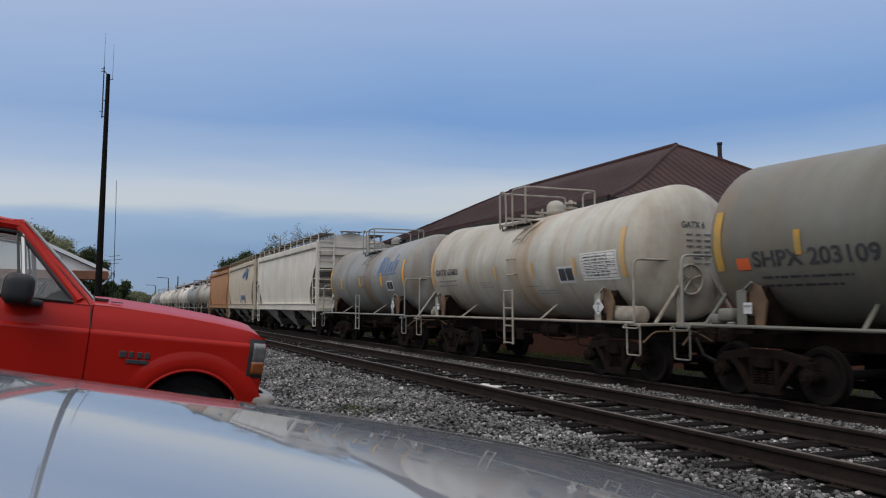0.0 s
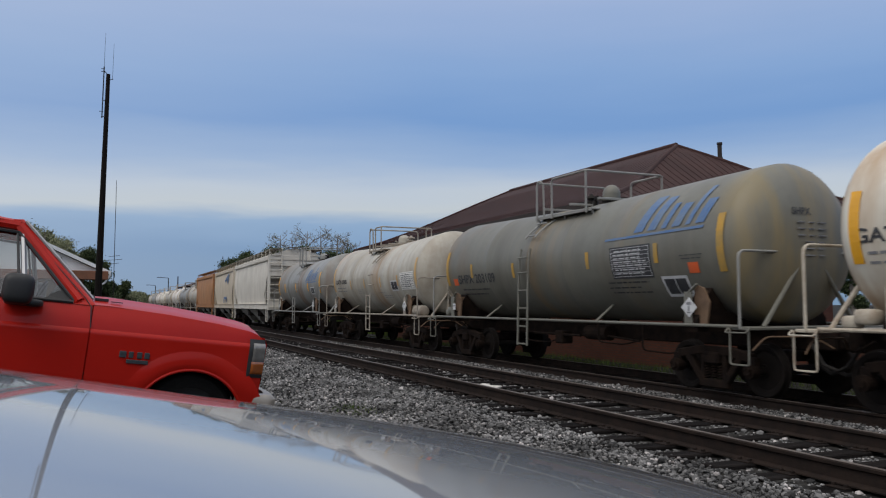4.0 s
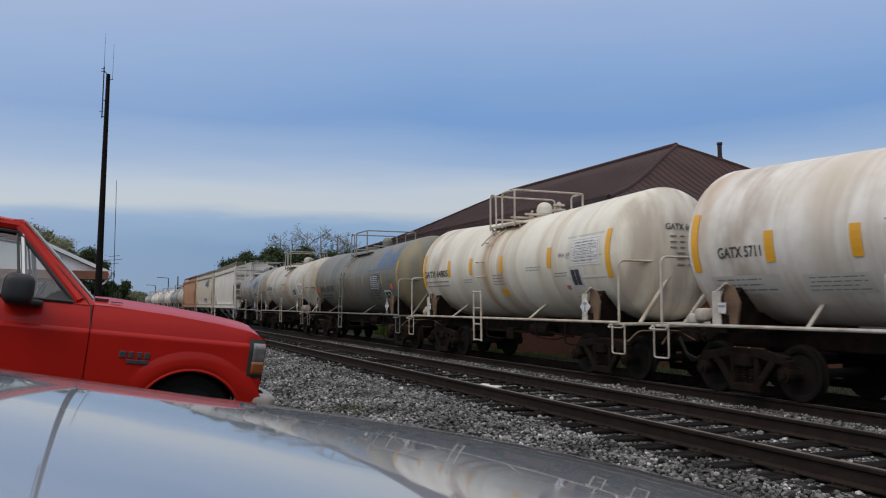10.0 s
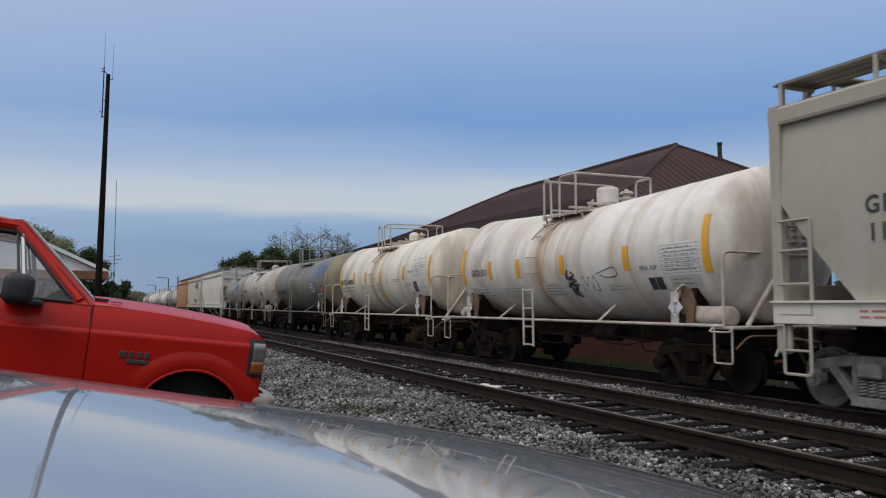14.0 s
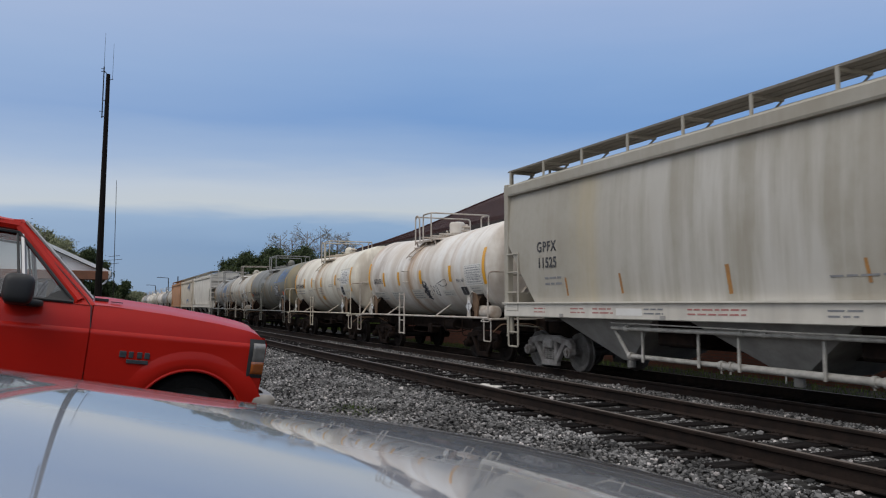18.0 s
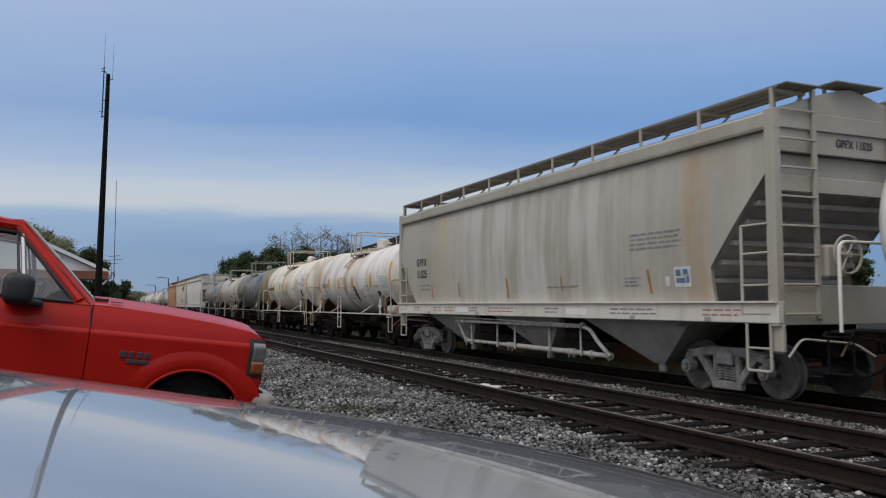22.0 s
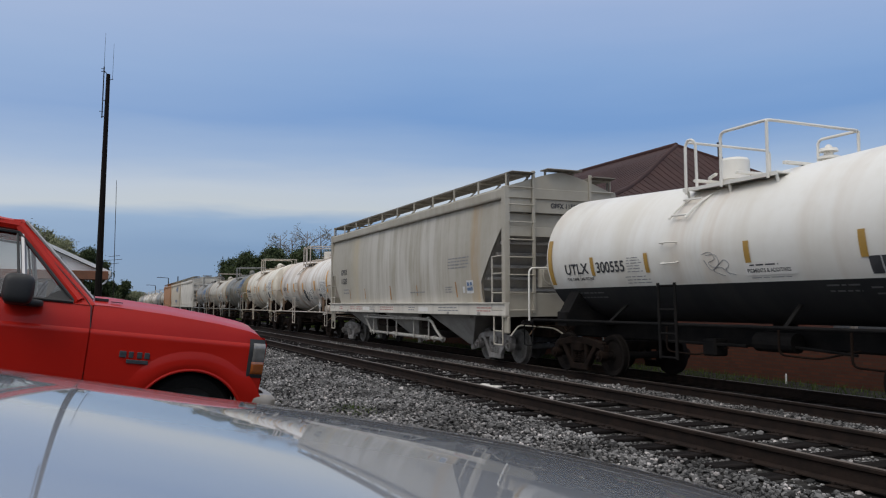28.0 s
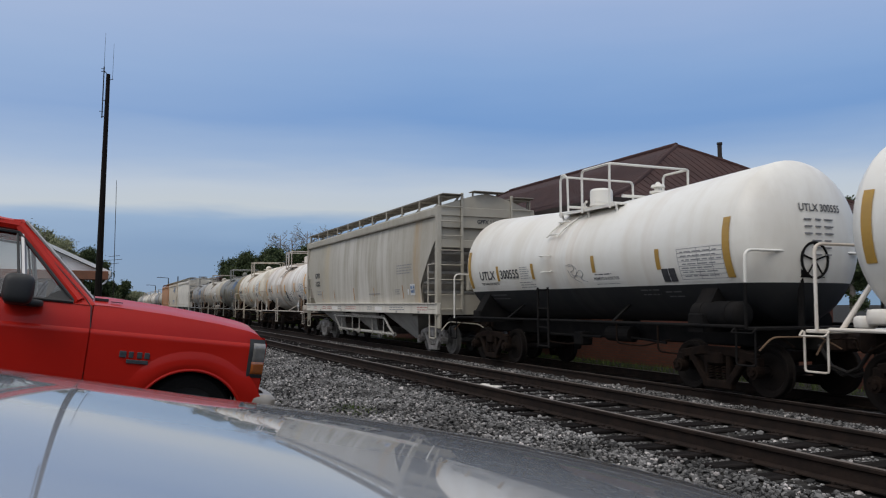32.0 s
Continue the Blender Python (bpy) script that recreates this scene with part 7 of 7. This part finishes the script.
M_TANBRICK = mat("tan_brick", (0.33, 0.21, 0.12), 0.9, second=(0.24, 0.15, 0.09), scale=4, amount=0.6)
M_BROWNTRIM = mat("brown_trim", (0.22, 0.085, 0.04), 0.7, second=(0.10, 0.05, 0.03), scale=3, amount=0.5)
M_SHINGLE = mat("grey_shingle", (0.16, 0.155, 0.15), 0.9, second=(0.10, 0.10, 0.10), scale=6, amount=0.6)


def house():
    p = spot(44.3, -546)
    away = Vector((p.x, p.y, 0)).normalized()
    h = thing("house", Matrix.Translation((p.x, p.y, 0)) @ Matrix.Rotation(math.atan2(away.y, away.x) - math.pi / 2 + 0.12, 4, "Z"), "white gabled house with tan brick walls and a brown beam", "house")
    # local x to the right along the gable, y away
    hw, ze, za, dp = 4.7, 3.45, 5.6, 9.0
    bm = bmesh.new()
    prism(bm, [(-hw, ze), (hw, ze), (hw - 0.2, ze + 0.05), (0, za), (-hw + 0.2, ze + 0.05)], 0, 0.2, "y")
    part("gable_wall", bm, M_WHITE, h, "white horizontal siding")
    for k in range(9):
        bm = bmesh.new()
        z = ze + 0.15 + k * 0.22
        w = hw * (za - z) / (za - ze) - 0.15
        if w > 0.2:
            box(bm, (0, -0.012, z), (2 * w, 0.03, 0.02))
            part("siding_board", bm, M_WHITE, h)
    bm = bmesh.new()
    box(bm, (0, 6.1, 1.5), (2 * hw - 1.2, dp, 3.4))
    part("wall", bm, M_TANBRICK, h, "tan brick wall")
    for s in (-1, 1):
        bm = bmesh.new()
        L = math.hypot(hw + 0.5, za - ze + 0.2)
        a = math.atan2(za - ze + 0.2, hw + 0.5)
        box(bm, (s * (hw + 0.5) / 2, dp / 2 - 0.12, (ze + za) / 2 + 0.02), (L, dp + 0.24, 0.10), Matrix.Rotation(s * a, 4, "Y"))
        part("roof", bm, M_SHINGLE, h)
        bm = bmesh.new()
        box(bm, (s * (hw + 0.5) / 2, -0.27, (ze + za) / 2 - 0.02), (L, 0.05, 0.2), Matrix.Rotation(s * a, 4, "Y"))
        part("barge_board", bm, M_WHITE, h)
        bm = bmesh.new()
        box(bm, (s * (hw - 0.2), -0.4, 1.5), (0.22, 0.22, 3.2), bevel=0.02)
        part("porch_post", bm, M_WHITE, h)
    bm = bmesh.new()
    box(bm, (0, -0.25, ze - 0.28), (2 * hw + 0.6, 0.8, 0.52), bevel=0.03)
    part("porch_beam", bm, M_BROWNTRIM, h, "brown porch beam")
    bm = bmesh.new()
    tube(bm, bend([(hw + 0.45, -0.5, ze - 0.2), (hw + 0.1, -0.5, ze - 0.75), (hw - 0.2, -0.5, ze - 0.85), (hw - 0.2, -0.5, 0.2)], 0.1), 0.06, 6)
    part("downpipe", bm, M_WHITE, h)
    bm = bmesh.new()
    box(bm, (2.3, -0.03, 4.02), (0.52, 0.06, 0.34), bevel=0.02)
    part("gable_vent", bm, M_DARK, h, "dark louvred gable vent")
    for x in (-3, 1.2, 3.6):
        bm = bmesh.new()
        box(bm, (x, 0.08, 1.6), (1.2, 0.08, 1.3), bevel=0.02)
        w = part("window", bm, M_WHITE, h)
        bm = bmesh.new()
        box(bm, (x, 0.04, 1.6), (1.0, 0.03, 1.1))
        part("pane", bm, M_DARK, w)
    return h


house()


# ---- trees ----
def tree(name, place, height, spread, leaf, count, seed, label, bare=False, conic=False, low=0.25, size=0.22):
    r = random.Random(seed)
    t = thing(name, Matrix.Translation(place), label, "tree", "trees beyond the tracks")
    bm = bmesh.new()
    tips = []
    rod(bm, (0, 0, -0.3), (0, 0, height * 0.55), height * 0.028, 8, height * 0.014)
    rod(bm, (0, 0, height * 0.55), (r.uniform(-0.3, 0.3), r.uniform(-0.3, 0.3), height * 0.92), height * 0.014, 6, 0.03)
    nb = 30 if bare else 16
    for i in range(nb):
        z = height * (low + (0.9 - low) * (i + r.random()) / nb)
        a = r.uniform(0, 6.283)
        k = 1 - (z / height - low) if conic else math.sin(math.pi * min(1, max(0.12, (z / height - low) / (1.05 - low)))) ** 0.6
        L = spread * k * r.uniform(0.6, 1.1)
        up = L * r.uniform(0.25, 0.8) * (0.2 if conic else 1)
        p = Vector((0, 0, z - up * 0.5))
        q = Vector((math.cos(a) * L, math.sin(a) * L, z + up * 0.5))
        m = (p + q) / 2 + Vector((r.uniform(-0.2, 0.2), r.uniform(-0.2, 0.2), 0.15 * L * r.random()))
        tube(bm, [p, m, q], max(0.02, height * (0.0026 if bare else 0.006)), 5)
        tips.append((p, m, q))
        for _ in range(5 if bare else 2):
            f = r.uniform(0.4, 1.0)
            b = p.lerp(q, f)
            e = b + Vector((r.uniform(-1, 1), r.uniform(-1, 1), r.uniform(0.1, 1.2))) * L * 0.35
            tube(bm, [b, (b + e) / 2 + Vector((0, 0, 0.05 * L)), e], 0.013, 4)
            tips.append((b, (b + e) / 2, e))
            if bare:
                for _ in range(4):
                    g = b.lerp(e, r.uniform(0.3, 1))
                    h = g + Vector((r.uniform(-1, 1), r.uniform(-1, 1), r.uniform(0, 1.2))) * L * 0.16
                    tube(bm, [g, h], 0.009, 3)
                    tips.append((g, (g + h) / 2, h))
    part("trunk", bm, M_BARK, t)
    vs, fs = [], []
    for _ in range(count):
        p, m, q = r.choice(tips)
        f = r.uniform(0.25, 1.05)
        c = p.lerp(q, f) + Vector((r.gauss(0, 1), r.gauss(0, 1), r.gauss(0, 0.8))) * spread * (0.05 if bare else 0.13)
        s = size * r.uniform(0.5, 1.3)
        u = Vector((r.uniform(-1, 1), r.uniform(-1, 1), r.uniform(-1, 1))).normalized()
        v = u.orthogonal().normalized()
        w = u.cross(v)
        b = len(vs)
        vs += [tuple(c + v * s), tuple(c + w * s * 0.6 + u * s * 0.2), tuple(c - v * s), tuple(c - w * s * 0.6 + u * s * 0.2)]
        fs += [(b, b + 1, b + 2), (b, b + 2, b + 3)]
    me = bpy.data.meshes.new("crown")
    me.from_pydata(vs, [], fs)
    me.materials.append(leaf)
    crown = new("crown", me)
    crown.parent = t
    return t


DARK = "dark green leafy tree with an uneven crown"
BARE = "tall bare spring tree with thin budding twigs"
BUSH = "green rounded bush in spring leaf"
for i, (d, px, h, sp, kind) in enumerate([
        (93, -228, 8.3, 2.6, "d"), (98, -211, 8.2, 3.0, "d"), (100, -190, 8.2, 3.2, "d"), (96, -167, 8.0, 3.2, "d"), (103, -141, 8.2, 3.4, "d"), (99, -120, 7.8, 3.2, "d"),
        (96, -249, 7.6, 2.4, "d"), (98, -267, 6.2, 2.2, "d"), (97, -257, 6.6, 2.4, "d"), (128, -276, 5.2, 2.6, "l"), (91, -96, 7.4, 3.0, "l"), (111, -206, 12.2, 2.2, "b"),
        (113, -190, 12.0, 2.4, "b"), (113, -174, 13.0, 2.8, "b"), (112, -154, 12.8, 2.6, "b"), (111, -135, 12.4, 2.6, "b"), (114, -122, 12.0, 2.4, "b"), (77, -506, 9.4, 2.4, "l"),
        (79, -489, 8.8, 2.2, "l"), (81, -518, 8.6, 2.2, "l"), (82, -467, 7.0, 2.2, "d"), (83, -446, 7.4, 2.0, "d"), (84, -416, 3.9, 1.6, "d"), (91, -413, 2.8, 1.0, "d"),
        (443, -393, 7.5, 5.0, "f"), (455, -384, 8.0, 5.0, "f"), (467, -375, 6.5, 5.0, "f"), (53, 459, 11.0, 1.1, "d"), (55, 469, 10.2, 1.0, "d"), (55, 435, 9.6, 1.0, "d"),
        (56, 517, 9.6, 1.3, "d")]):
    p = spot(d, px)
    if kind == "d":
        tree("tree", p, h, sp, M_LEAF_D, 24000, 40 + i, DARK, size=0.105, low=0.12)
    elif kind == "f":
        tree("tree", p, h, sp, M_LEAF_L, 4000, 40 + i, "far green tree down the line", size=0.5, low=0.1)
    elif kind == "c":
        tree("conifer", p, h, sp * 0.7, M_LEAF_D, 3000, 40 + i, "dark green pointed conifer tree", conic=True, size=0.22, low=0.1)
    elif kind == "l":
        tree("tree", p, h, sp, M_LEAF_L, 12000, 40 + i, BUSH, size=0.09, low=0.15)
    else:
        tree("tree", p, h, sp, M_LEAF_L, 500, 40 + i, BARE, bare=True, size=0.07, low=0.35)


# ---- street lamps and posts far down the line ----
def street_lamp(d, px, h, arm):
    p = spot(d, px)
    t = thing("street_lamp", Matrix.Translation(p) @ Matrix.Rotation(math.atan2(RIGHT.y, RIGHT.x), 4, "Z"), "thin grey street lamp with a curved arm", "street lamp", "lamps along the line")
    bm = bmesh.new()
    rod(bm, (0, 0, 0), (0, 0, h), 0.18, 8, 0.11)
    part("post", bm, M_DARK, t)
    if arm:
        bm = bmesh.new()
        tube(bm, bend([(0, 0, h - 0.3), (0, 0, h + 0.1), (-arm, 0, h + 0.3)], 0.4), 0.06, 6)
        part("arm", bm, M_DARK, t)
        bm = bmesh.new()
        box(bm, (-arm - 0.3, 0, h + 0.28), (0.8, 0.3, 0.15), bevel=0.05)
        part("lamp_head", bm, M_DARK, t)


street_lamp(204, -347, 8.2, 2.3)
street_lamp(251, -363, 7.4, 2.3)
street_lamp(175, -335, 7.7, 0)


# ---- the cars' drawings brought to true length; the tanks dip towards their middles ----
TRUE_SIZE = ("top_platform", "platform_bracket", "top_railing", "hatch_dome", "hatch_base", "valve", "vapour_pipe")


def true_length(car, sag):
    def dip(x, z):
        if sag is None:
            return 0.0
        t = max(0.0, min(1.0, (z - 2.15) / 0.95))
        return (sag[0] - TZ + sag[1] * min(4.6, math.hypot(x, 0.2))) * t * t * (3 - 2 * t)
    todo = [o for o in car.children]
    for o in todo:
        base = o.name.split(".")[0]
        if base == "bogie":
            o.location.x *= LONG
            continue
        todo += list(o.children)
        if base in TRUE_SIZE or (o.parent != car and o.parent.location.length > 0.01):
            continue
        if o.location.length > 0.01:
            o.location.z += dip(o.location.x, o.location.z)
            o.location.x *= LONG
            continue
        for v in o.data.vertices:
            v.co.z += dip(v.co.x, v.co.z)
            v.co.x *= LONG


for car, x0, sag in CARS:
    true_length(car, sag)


# ---- what moves: the train rolls away, its wheels turn ----
def motions():
    times = [0.5 * i for i in range(65)]
    for car, x0, sag in CARS:
        rows = []
        for t in times:
            x = x0 - rolled(t)
            a, b = ease_y(x - 4.0), ease_y(x + 4.0)
            rows.append((t, pose(x, TRACK_B + (a + b) / 2, RAIL_FAR, 0, 0, math.degrees(math.atan2(b - a, 8.0)))))
        walk(car, rows)
    total = rolled(32.0) / 0.42
    steps = int(total / 1.2) + 1
    spin = [(32.0 * i / (steps * 2), rolled(32.0 * i / (steps * 2)) / 0.42) for i in range(steps * 2 + 1)]
    for w, x in WHEELS:
        walk(w, [(t, pose(x, 0, 0.42) @ Matrix.Rotation(-a, 4, "Y")) for t, a in spin])


motions()
